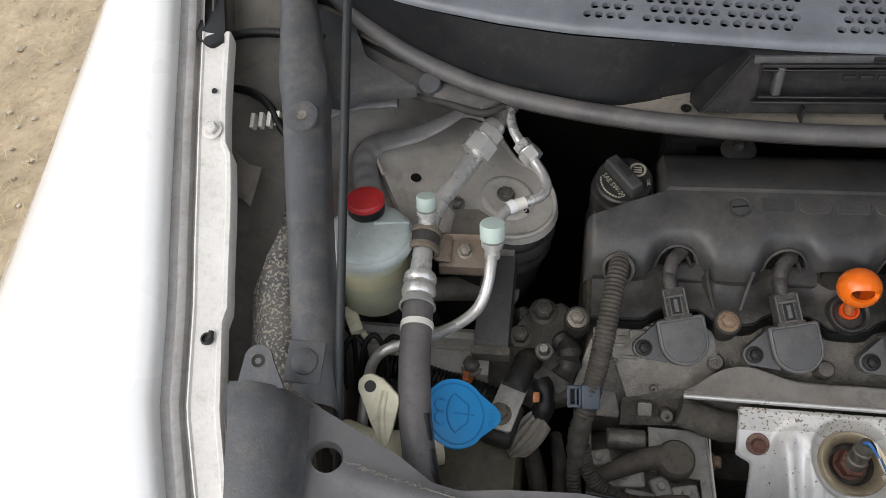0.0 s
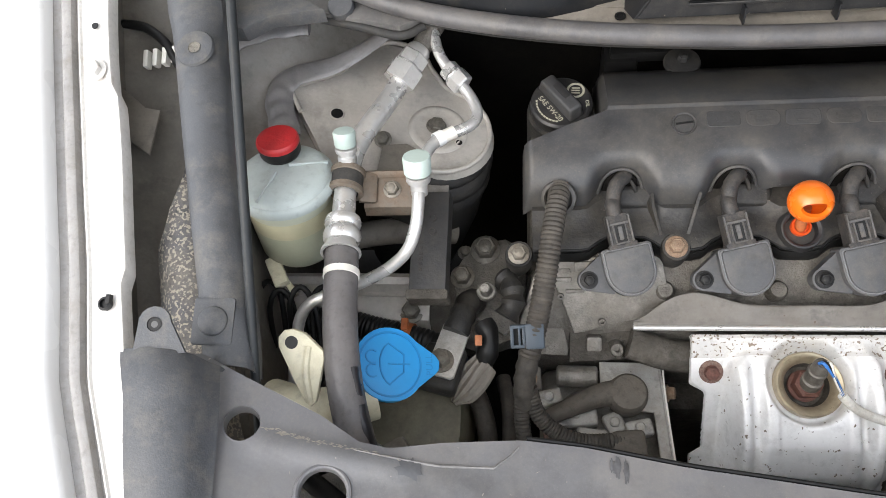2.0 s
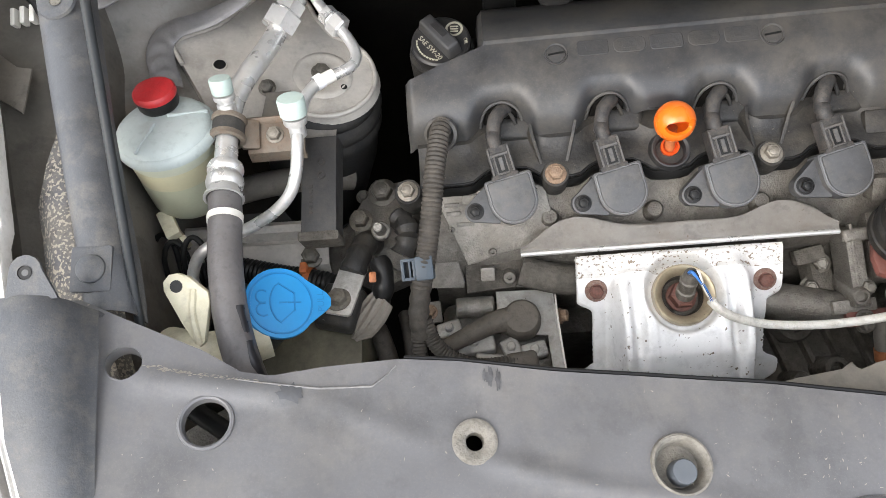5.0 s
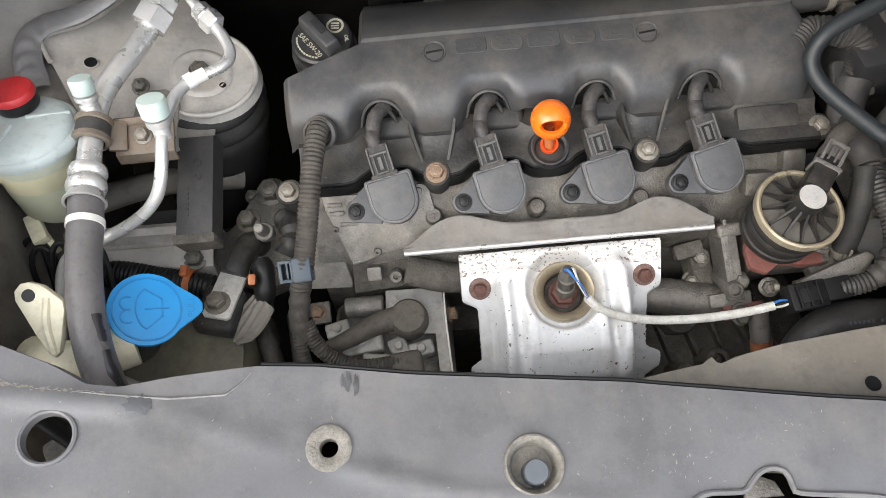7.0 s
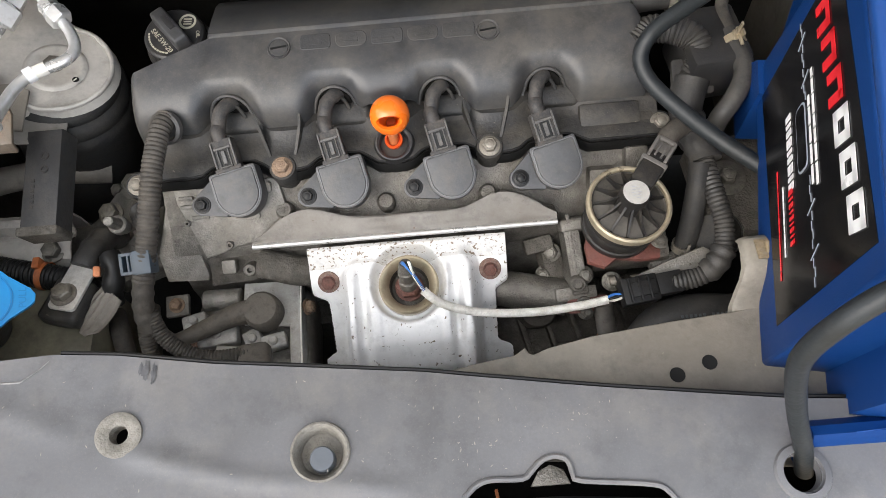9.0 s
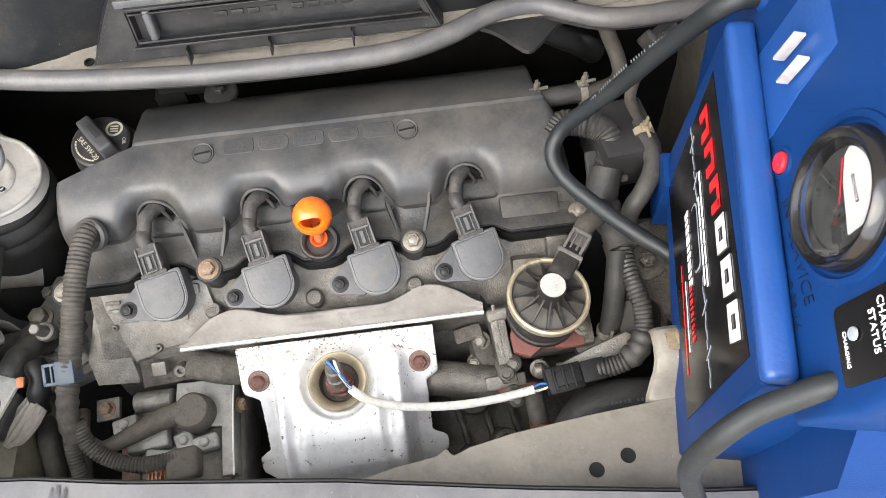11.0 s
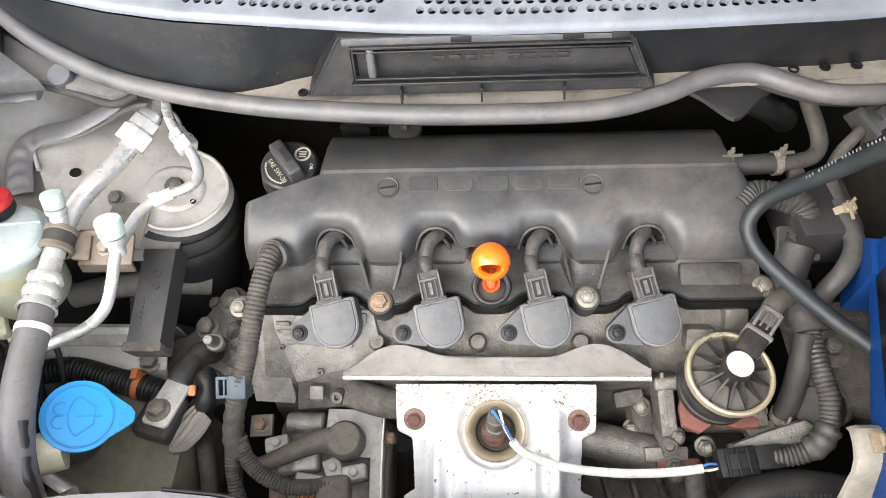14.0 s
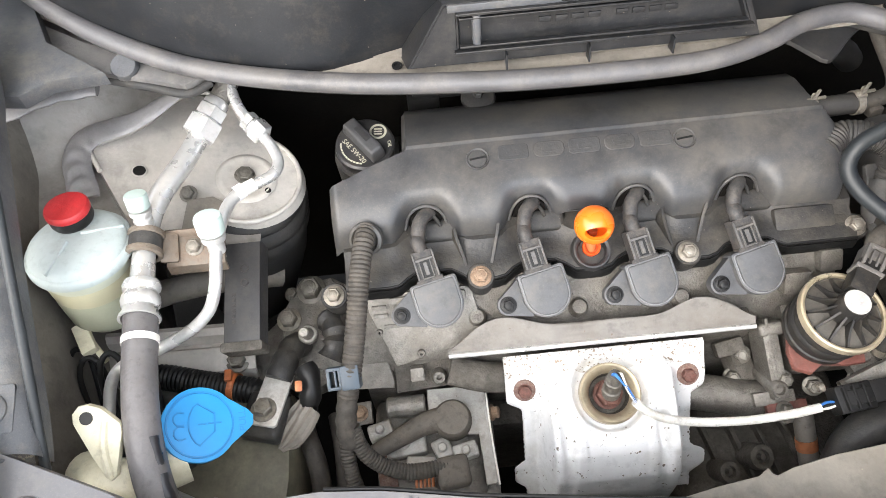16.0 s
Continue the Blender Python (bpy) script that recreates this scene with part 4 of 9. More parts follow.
# bonnet latch opening with its arched notch
LATCH = [(0.326, 0.035), (0.329, 0.064), (0.334, 0.072), (0.339, 0.0755), (0.347, 0.0775), (0.366, 0.077), (0.371, 0.0800), (0.377, 0.0855), (0.383, 0.0885), (0.389, 0.0888), (0.394, 0.0870), (0.3965, 0.0825), (0.3975, 0.0765), (0.402, 0.0735), (0.440, 0.0690), (0.452, 0.0655), (0.458, 0.057), (0.460, 0.035)]


def inside(x, y, poly):
    hit = False
    for (xa, ya), (xb, yb) in zip(poly, poly[1:] + poly[:1]):
        if (ya > y) != (yb > y) and x < xa + (y - ya) * (xb - xa) / (yb - ya):
            hit = not hit
    return hit


bmesh.ops.delete(b, geom=[f for f in b.faces if inside(*f.calc_center_median().xy, LATCH)], context="FACES")
for v in b.verts:
    if v.is_boundary and 0.31 < v.co.x < 0.475 and 0.02 < v.co.y < 0.1:
        q = v.co.xy
        near = []
        for pa, pb in zip(LATCH, LATCH[1:] + LATCH[:1]):
            pa, d = Vector(pa), Vector(pb) - Vector(pa)
            near.append(pa + d * min(1.0, max(0.0, (q - pa).dot(d) / d.length_squared)))
        q = min(near, key=lambda w: (w - q).length)
        v.co = Vector((q.x, q.y, panel_z(q.x, q.y)))
bmesh.ops.recalc_face_normals(b, faces=b.faces[:])
bmesh.ops.solidify(b, geom=b.faces[:], thickness=0.0022)
bm = bmesh.new()
join(bm, b)
part("panel", bm, M_PANEL, cover)
for x, y, r in ((-0.035, 0.133, 0.0142), (-0.086, 0.169, 0.0105), (0.537, 0.068, 0.0115)):
    n = Vector((-(panel_z(x + 0.02, y) - panel_z(x - 0.02, y)) / 0.04, -(panel_z(x, y + 0.01) - panel_z(x, y - 0.01)) / 0.02, 1))
    bm = bmesh.new()
    if r > 0.012:
        lathe(bm, [(r + 0.0026, 0.0), (r + 0.0021, 0.0014), (r + 0.0008, 0.0017), (r - 0.0004, 0.0008), (r - 0.001, -0.006)], aim((x, y, panel_z(x, y)), n), 36)
    elif y > 0.1:
        lathe(bm, [(r + 0.001, 0.0), (r, 0.0004), (r - 0.0005, -0.01)], aim((x, y, panel_z(x, y)), n), 28)
    else:
        lathe(bm, [(r + 0.006, 0.0), (r + 0.005, 0.002), (r + 0.001, 0.0026), (r - 0.001, -0.006)], aim((x, y, panel_z(x, y)), n), 28)
    part("hole_rim", bm, M_PANEL, cover)
# pressed washer with screw hole
m = aim((0.122, 0.119, panel_z(0.122, 0.119) + 0.0005), (0.12, -0.06, 1))
bm = bmesh.new()
lathe(bm, [(0.0142, -0.002), (0.0138, 0.0014), (0.0120, 0.0022), (0.0100, 0.0018), (0.0070, 0.0014), (0.0056, 0.0006), (0.0054, -0.012)], m, 40)
part("washer", bm, M_CUP, cover, "dusty brown-grey washer")
# fastener in its deep cup
m = aim((0.244, 0.101, panel_z(0.244, 0.101) + 0.0005), (0.08, -0.04, 1))
bm = bmesh.new()
lathe(bm, [(0.0188, -0.001), (0.0180, 0.0018), (0.0168, 0.0022), (0.0158, 0.0010), (0.0140, -0.004), (0.0125, -0.010), (0, -0.010)], m, 40)
part("cup", bm, M_CUP, cover, "dirt-caked fastener cup")
bm = bmesh.new()
lathe(bm, [(0.0080, -0.010), (0.0076, 0.000), (0.0070, 0.0012), (0.003, 0.0014), (0, 0.0010)], m @ Matrix.Translation((0.001, -0.004, 0)), 28)
part("push_pin", bm, M_PIN, cover, "blue-grey push pin")
# lip and pocket of the latch opening
bm = bmesh.new()
tube(bm, [(x, y, panel_z(x, y) + 0.0003) for x, y in LATCH[:-1]], 0.0019, 8, 0.004)
part("latch_lip", bm, M_PANEL, cover)
# pocket coloured near-black for the shade inside the latch opening
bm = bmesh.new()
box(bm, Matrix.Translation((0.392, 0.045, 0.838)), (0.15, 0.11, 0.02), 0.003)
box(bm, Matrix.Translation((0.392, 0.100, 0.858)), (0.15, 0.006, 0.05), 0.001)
part("latch_pocket", bm, M_DARK, cover, "bonnet latch pocket painted near-black for its shade")
bm = bmesh.new()
prism(bm, [(0.372, 0.074), (0.3975, 0.074), (0.394, 0.083), (0.386, 0.0865), (0.378, 0.083)], 0.882, 0.884, None, 0.0005)
part("striker", bm, M_CAST, cover, "grimy steel striker plate")
bm = bmesh.new()
tube(bm, [(0.330, 0.052, 0.884), (0.380, 0.056, 0.886), (0.455, 0.050, 0.884)], 0.011, 16)
part("latch_body", bm, M_BLACK, cover, "black latch body in the opening")
bm = bmesh.new()
tube(bm, [(0.338, 0.052, 0.893), (0.344, 0.057, 0.897), (0.350, 0.064, 0.896), (0.350, 0.073, 0.890)], 0.0011, 8, 0.002)
part("stray_wire", bm, M_COPPER, cover, "thin orange wire")
# dark strip under the rear edge
bm = bmesh.new()
tube(bm, [(x, curve_at(YE, x) + 0.0022, panel_z(x, curve_at(YE, x)) - 0.0030) for x in [0.08 + 0.01 * i for i in range(52)]], 0.0014, 8, raw=True)
part("edge_strip", bm, M_BLACK, cover, "black strip along the rear edge")
# scuffs and paint chips: small thin flakes along the crease and in loose patches
rng = random.Random(21)
bm = bmesh.new()
CREASE = [(-0.086, 0.170), (-0.043, 0.1615), (-0.003, 0.156), (0.029, 0.153), (0.061, 0.154), (0.071, 0.162), (0.078, 0.170)]
for _ in range(420):
    # flakes on the crease double as its painted edge highlight
    if rng.random() < 0.40:
        x = rng.triangular(-0.085, 0.01, -0.06)
        y = curve_at(CREASE, x) + rng.gauss(0, 0.0007)
        a, s = rng.gauss(-0.15, 0.2), rng.uniform(0.0004, 0.0018)
    else:
        cx, cy, w = rng.choice(((0.335, 0.098, 0.022), (0.30, 0.115, 0.05), (0.41, 0.112, 0.016), (0.16, 0.09, 0.06), (0.03, 0.10, 0.06), (-0.06, 0.09, 0.03)))
        x, y = rng.gauss(cx, w), rng.gauss(cy, w * 0.5)
        a, s = rng.gauss(1.2, 0.7), rng.choice((0.0003, 0.0004, 0.0006, 0.0012))
    if y > curve_at(YE, x) - 0.004 or inside(x, y, LATCH) or (x + 0.035) ** 2 + (y - 0.133) ** 2 < 0.0195 ** 2 or (x + 0.086) ** 2 + (y - 0.169) ** 2 < 0.012 ** 2:
        continue
    d, e = Vector((math.cos(a), math.sin(a))) * s, Vector((-math.sin(a), math.cos(a))) * min(0.0004, s * 0.4) * rng.uniform(0.4, 1.0)
    q = [Vector((x, y)) + k for k in (d, d * 0.3 + e, -d * 0.5 + e * 0.8, -d, -d * 0.2 - e)]
    bm.faces.new([bm.verts.new((p.x, p.y, panel_z(p.x, p.y) + 0.0009)) for p in q])
ob = part("scuff", bm, M_SCUFF, cover, "pale scuffs and dried dirt flecks")
tagged(ob, "pale scuffs and dried dirt flecks", kind="stuff")
# pale painted highlight along the fold that turns up to the rear edge
bm = bmesh.new()
rows = []
for i in range(60):
    x = -0.02 + 0.0955 * i / 59
    y = curve_at(CREASE, x)
    w = (0.0010 + 0.0004 * noise.noise((x * 90, 0, 3))) * (0.6 + 0.4 * math.sin(3.1 * i / 59))
    rows.append([(x, y - w, panel_z(x, y - w) + 0.0005), (x, y, panel_z(x, y) + 0.0010), (x, y + w, panel_z(x, y + w) + 0.0005)])
sheet(bm, rows)
part("worn_fold", bm, M_FOLDLINE, cover, "pale line painted as the fold's highlight")
# tar streaks and an oil film near the rear edge
rng = random.Random(5)
for cx, cy, w, h, ma in ((0.1335, 0.1585, 0.0022, 0.0062, M_TARFILM), (0.1385, 0.1575, 0.0016, 0.0066, M_TARFILM), (0.1300, 0.1600, 0.0012, 0.0040, M_TARFILM), (0.0125, 0.1495, 0.0072, 0.0058, M_OILFILM)):
    bm = bmesh.new()
    loop = []
    for k in range(18):
        a = 2 * math.pi * k / 18
        f = 1.0 + 0.30 * rng.uniform(-1, 1)
        x, y = cx + w * f * math.cos(a), cy + h * f * math.sin(a)
        loop.append(bm.verts.new((x, y, panel_z(x, y) + 0.0007)))
    mid = bm.verts.new((cx, cy, panel_z(cx, cy) + 0.0011))
    for k in range(18):
        bm.faces.new((mid, loop[k], loop[(k + 1) % 18]))
    part("stain", bm, ma, cover, "black tar streak" if ma is M_TARFILM else "dark oily stain")
# dim bar and bracket seen through the large hole
single_in = bmesh.new()
tube(single_in, [(-0.075, 0.160, 0.905), (-0.035, 0.134, 0.905), (0.005, 0.108, 0.905)], 0.0065, 12)
part("inner_bar", single_in, M_BLACK, cover, "black bar seen through the hole")
bm = bmesh.new()
box(bm, Matrix.Translation((-0.03, 0.14, 0.872)) @ Matrix.Rotation(0.5, 4, "Z"), (0.09, 0.06, 0.02), 0.006)
box(bm, Matrix.Translation((-0.018, 0.150, 0.884)) @ Matrix.Rotation(0.9, 4, "Z"), (0.03, 0.012, 0.012), 0.003)
part("inner_bracket", bm, M_CAST, cover, "dull bracket seen through the hole")

# upright corner piece beside the wing with its eyelet
corner = thing("corner_trim", (-0.14, 0.18, 0.95), "dark grey plastic corner trim at the wing", "trim")
bm = bmesh.new()
rows = []
for y, zt, xr, zr in ((0.0, 0.935, -0.075, 0.940), (0.03, 0.950, -0.082, 0.950), (0.06, 0.962, -0.088, 0.957), (0.09, 0.976, -0.093, 0.963), (0.12, 0.988, -0.096, 0.968), (0.15, 0.996, -0.099, 0.971), (0.175, 1.001, -0.101, 0.974), (0.193, 1.005, -0.104, 0.976), (0.2005, 1.003, -0.106, 0.974)):
    x0 = curve_at(EDGE_X, y) + 0.012 + 0.012 * step01(0.10, 0.2, y)
    rows.append([(x0 - 0.004, y, zt - 0.05), (x0, y, zt - 0.012), (x0 + 0.004, y, zt - 0.002), (lerp(x0, xr, 0.4), y, zt + 0.001), (lerp(x0, xr, 0.75), y, lerp(zt, zr, 0.08)), (lerp(x0, xr, 0.9), y, lerp(zt, zr, 0.35)), (lerp(x0, xr, 1.0), y, lerp(zt, zr, 0.8)), (xr + 0.004, y, zr)])
rows.append([(x, y + 0.002, z - 0.05) for x, y, z in rows[-1]])
sheet(bm, rows, 0.002)
part("body", bm, M_TRIM, corner)
bm = bmesh.new()
m = aim((-0.131, 0.209, 1.004), (0.1, -0.35, 1), (1, 0.1, 0))
b = bmesh.new()
prism(b, [(-0.0135, -0.0125), (0.0175, -0.0125), (0.0095, 0.006)] + arc(0, 0.006, 0.0095, 0, 180, 8)[1:] , -0.0012, 0.0012, None)
join(bm, b, m)
part("eyelet", bm, M_TRIM, corner)
bm = bmesh.new()
# black disc gives the eyelet its painted depth
lathe(bm, [(0.0042, 0.0016), (0.004, 0.001), (0, 0.0008)], m @ Matrix.Translation((0, 0.005, 0.0003)), 16)
part("eyelet_hole", bm, M_BLACK, corner, "black disc painted as the dark of the eyelet's hole")

# long side trim bar
bar = thing("side_trim", (-0.13, 0.33, 0.95), "long dark grey plastic side trim along the wing", "trim")
pts = [(-0.106, 0.205, 0.962), (-0.111, 0.238, 0.971), (-0.132, 0.33, 0.9955), (-0.154, 0.43, 1.018), (-0.170, 0.50, 1.036), (-0.19, 0.58, 1.056)]
bm = bmesh.new()
rows = []
for p in spline(pts, 0.012):
    w = curve_at([(0.2, 0.0165), (0.33, 0.0165), (0.44, 0.0185), (0.46, 0.021), (0.56, 0.014)], p.y)
    rows.append([(p.x - w, p.y, p.z - 0.02), (p.x - w, p.y, p.z - 0.005), (p.x - w * 0.75, p.y, p.z - 0.0005), (p.x - w * 0.3, p.y, p.z + 0.0015), (p.x + w * 0.3, p.y, p.z + 0.001), (p.x + w * 0.8, p.y, p.z - 0.003), (p.x + w, p.y, p.z - 0.008), (p.x + w, p.y, p.z - 0.025)])
sheet(bm, rows, 0.0015)
part("channel", bm, M_TRIM, bar)
bm = bmesh.new()
m = aim((-0.152, 0.4215, 1.0175), (0, -0.22, 1))
lathe(bm, [(0.0145, 0.0), (0.0135, 0.0016), (0.011, 0.002), (0.004, 0.0012), (0.0035, 0.0006)], m, 28)
part("boss", bm, M_TRIM, bar)
bm = bmesh.new()
lathe(bm, [(0.0045, 0.0019), (0.0042, 0.0015), (0, 0.0014)], m, 16)
part("boss_hole", bm, M_CUP, bar, "muddy round hole")
bm = bmesh.new()
m = aim((-0.115, 0.2315, 0.9695), (0.1, -0.25, 1))
prism(bm, roundrect(0.026, 0.030, 0.002), 0.0, 0.002, m, 0.0006)
lathe(bm, [(0.0095, 0.002), (0.0092, 0.0036), (0.008, 0.0046), (0, 0.005)], m, 24)
part("fastener", bm, M_TRIM, bar, "round dark fastener on a square pad")
# hinge-side gusset, flat dark bracket at the rear of the trim
bm = bmesh.new()
prism(bm, [(-0.165, 0.476), (-0.140, 0.492), (-0.114, 0.498), (-0.081, 0.491), (-0.045, 0.480), (-0.014, 0.470), (0.004, 0.480), (-0.045, 0.505), (-0.10, 0.527), (-0.136, 0.551), (-0.178, 0.585), (-0.20, 0.58), (-0.192, 0.50)], 0.978, 0.984, None, 0.0015)
part("gusset", bm, M_GUSSET, bar, "flat dusty grey gusset plate")
bm = bmesh.new()
prism(bm, [(-0.2170, 0.5810), (-0.2050, 0.5460), (-0.1770, 0.5180), (-0.1530, 0.4640), (-0.1320, 0.4610), (-0.1120, 0.4740), (-0.0710, 0.4780), (-0.1220, 0.5170), (-0.1420, 0.5630), (-0.1970, 0.5980), (-0.2280, 0.6260)], 0.985, 0.998, None, 0.002)
part("end_block", bm, M_TRIM, bar, "dark moulded end block")
bm = bmesh.new()
lathe(bm, [(0.0050, 0.997), (0.0042, 0.9986), (0.0, 0.9986)], Matrix.Translation((-0.1700, 0.5430, 0)), 24)
part("moulded_oval", bm, M_BLACK, bar, "dusty moulded oval")
bm = bmesh.new()
tube(bm, [(-0.145, 0.492, 0.9755), (-0.114, 0.498, 0.9765), (-0.081, 0.491, 0.9765), (-0.045, 0.479, 0.9765), (-0.014, 0.468, 0.9765), (0.004, 0.476, 0.978)], 0.0034, 10)
part("edge_bead", bm, M_RUBBER, bar, "rolled dark rubber edge")
bm = bmesh.new()
lathe(bm, [(0.0105, 0.0), (0.0105, 0.006), (0.0095, 0.0075), (0, 0.008)], aim((-0.062, 0.494, 0.983), (0, -0.4, 1)), 24)
part("button", bm, M_TRIM, bar, "round rubber button")

# prop rod
rod = thing("prop_rod", (-0.091, 0.21, 0.95), "slim black bonnet prop rod", "prop rod")
d = (Vector((-0.0935, 0.405, 1.0925)) - Vector((-0.091, 0.215, 0.954))).normalized()
p = Vector((-0.091, 0.215, 0.954))
bm = bmesh.new()
cyl(bm, p - d * 0.06, p + d * 1.0, 0.0031, None, 14)
part("rod", bm, M_CABLE, rod)

M_STAIN2 = mat("rusty_spring_steel", (0.28, 0.21, 0.12), 0.5, metal=0.4, var=0.3, scale=200, dirt=(0.3, 0.27, 0.22), dirt_amount=0.4, dirt_scale=150)
# front bulkhead metal, khaki, with two drain holes and an upright tab
bulk = thing("bulkhead_panel", (0.5, 0.15, 0.86), "khaki painted front bulkhead panel with two round holes", "car panel", kind="structure")
b = bmesh.new()
outl = [(0.30, 0.10), (0.7, 0.06), (0.7, 0.20), (0.60, 0.195), (0.555, 0.187), (0.532, 0.1845), (0.486, 0.181), (0.431, 0.1752), (0.398, 0.1690), (0.391, 0.1665), (0.3865, 0.1650), (0.3838, 0.1665), (0.3815, 0.1705), (0.378, 0.1685), (0.374, 0.1658), (0.343, 0.1615), (0.32, 0.157), (0.30, 0.150)]
prism(b, outl, 0.863, 0.865, None, 0.0005, 1)
bm = bmesh.new()
join(bm, b)
part("sheet_metal", bm, M_KHAKI, bulk)
for x, y in ((0.4845, 0.142), (0.5085, 0.149)):
    bm = bmesh.new()
    # black disc on the sheet metal painted as an open hole
    lathe(bm, [(0.0054, 0.8655), (0.0052, 0.8658), (0, 0.8656)], Matrix.Translation((x, y, 0)), 22)
    part("drain_hole", bm, M_BLACK, bulk, "black disc painted as the dark of a drain hole")
bm = bmesh.new()
tab_x = (-0.034, -0.032, -0.027, -0.012, 0.006, 0.022, 0.028, 0.03)
tab_dz = (-0.007, -0.003, -0.0005, 0.0, 0.0, -0.0005, -0.003, -0.007)
sheet(bm, [[(0.566 + k * dx, y, z + dz) for dx, dz in zip(tab_x, tab_dz)] for y, z, k in ((0.184, 0.864, 1.0), (0.190, 0.868, 0.97), (0.197, 0.878, 0.90), (0.203, 0.887, 0.83), (0.210, 0.892, 0.78), (0.220, 0.894, 0.75), (0.229, 0.893, 0.73), (0.233, 0.888, 0.71))], 0.002)
part("tab", bm, M_KHAKI, bulk)
bm = bmesh.new()
# black disc painted as the tab's hole
lathe(bm, [(0.0038, 0.0006), (0.0036, 0.001), (0, 0.0008)], aim((0.5525, 0.190, 0.8665), (0, -0.6, 1)), 16)
part("tab_hole", bm, M_BLACK, bulk)
bm = bmesh.new()
box(bm, aim((0.558, 0.219, 0.8950), (0, 0, 1)), (0.018, 0.015, 0.0016), 0.0006)
box(bm, aim((0.560, 0.220, 0.8962), (0, -0.2, 1)), (0.009, 0.009, 0.003), 0.001)
part("tab_clip", bm, M_STAIN2, bulk, "rusty spring clip")

# ---- engine: block, head, covers ----
bm = bmesh.new()
box(bm, Matrix.Translation((0.29, 0.435, 0.65)), (0.42, 0.17, 0.30), 0.012)
box(bm, Matrix.Translation((0.29, 0.36, 0.60)), (0.38, 0.20, 0.2), 0.02)
single("engine_block", bm, M_CASTDARK, "grimy dark engine block below the cylinder head", "engine block")

head = thing("cylinder_head", (0.29, 0.33, 0.78), "dusty cast aluminium cylinder head with ribs and bosses", "cylinder head")
bm = bmesh.new()
rows = []
for y, z in ((0.372, 0.842), (0.352, 0.834), (0.340, 0.824), (0.325, 0.808), (0.308, 0.794), (0.298, 0.776), (0.29, 0.745), (0.288, 0.70)):
    rows.append([(0.088 + 0.02 * i, y + 0.003 * noise.noise((i * 1.7, y * 60, 0)), z + 0.005 * noise.noise((i * 0.9, y * 40, 5))) for i in range(22)])
sheet(bm, rows, 0.004)
part("casting", bm, M_CAST, head)
rng = random.Random(11)
PADS = [(0.47, 0.33, 0.822, 0.024, 0.02, 0.016), (0.50, 0.345, 0.83, 0.02, 0.02, 0.018)]
for x, y, z, sx, sy, sz in PADS:
    bm = bmesh.new()
    box(bm, Matrix.Translation((x, y, z)) @ Matrix.Rotation(rng.uniform(-0.06, 0.06), 4, "Z") @ Matrix.Rotation(0.78, 4, "X"), (sx, sy, sz), 0.003)
    part("boss", bm, M_CAST, head)
# machined end of the head: one sloping block with pads, steps and lugs; x along the engine, y up its slope
HS = aim((0, 0.349, 0.838), (0, -0.6, 0.8), (1, 0, 0))
bm = bmesh.new()
prism(bm, [(0.1195, -0.066), (0.110, -0.040), (0.1005, -0.016), (0.099, -0.001), (0.190, 0.0), (0.196, -0.030), (0.190, -0.050), (0.158, -0.056), (0.147, -0.058), (0.130, -0.064)], -0.03, 0.0, HS, 0.002)
part("end_block", bm, M_CASTLIGHT, head)
bm = bmesh.new()
prism(bm, [(0.092, -0.006), (0.0975, -0.014), (0.1075, -0.050), (0.1155, -0.084), (0.114, -0.089), (0.077, -0.087), (0.072, -0.0625), (0.085, -0.02)], -0.028, -0.012, HS, 0.0025)
part("end_plate", bm, M_CASTLIGHT, head, "flat triangular cast end plate")
for x0, x1, y0, y1, h in ((0.103, 0.116, -0.0135, -0.010, 0.003), (0.104, 0.117, -0.021, -0.0175, 0.003), (0.119, 0.135, -0.012, -0.004, 0.005), (0.112, 0.128, -0.031, -0.0275, 0.002), (0.130, 0.1425, -0.0825, -0.070, -0.004), (0.155, 0.185, -0.012, -0.003, 0.004), (0.160, 0.172, -0.034, -0.018, 0.003)):
    bm = bmesh.new()
    prism(bm, [(x + (x0 + x1) / 2, y + (y0 + y1) / 2) for x, y in roundrect(x1 - x0, y1 - y0, min(0.002, 0.3 * (y1 - y0)))], -0.012, h, HS, 0.0012)
    part("pad", bm, M_CASTLIGHT, head)
# darker metal puts the shelf's shade into its colour
bm = bmesh.new()
prism(bm, [(0.116, -0.068), (0.172, -0.060), (0.172, -0.075), (0.160, -0.092), (0.116, -0.095)], -0.03, -0.014, HS, 0.002)
part("lower_shelf", bm, M_CASTDARK, head, "casting shelf coloured dark for the shade on it")
for x, y, r in ((0.155, -0.080, 0.006), (0.108, -0.0335, 0.0028), (0.142, -0.0555, 0.0035)):
    bm = bmesh.new()
    lathe(bm, [(r, -0.02), (r, -0.003 if r > 0.005 else 0.002), (r * 0.85, -0.0015 if r > 0.005 else 0.0035), (r * 0.4, -0.0015 if r > 0.005 else 0.0035), (r * 0.35, -0.006), (0, -0.006)], HS @ Matrix.Translation((x, y, 0)), 20)
    part("lug", bm, M_CAST, head)
bm = bmesh.new()
tube(bm, [(0.165, 0.292, 0.79), (0.20, 0.283, 0.785), (0.235, 0.285, 0.78), (0.30, 0.30, 0.775)], 0.0135, 16)
part("runner", bm, M_CASTDARK, head, "dark cast pipe")
for x in (0.188, 0.277, 0.366):
    bm = bmesh.new()
    lathe(bm, [(0.008, 0), (0.008, 0.012), (0.006, 0.015), (0, 0.015)], aim((x + 0.005, 0.3300, 0.808), (0, -0.3, 1)), 18)
    part("boss", bm, M_CAST, head)

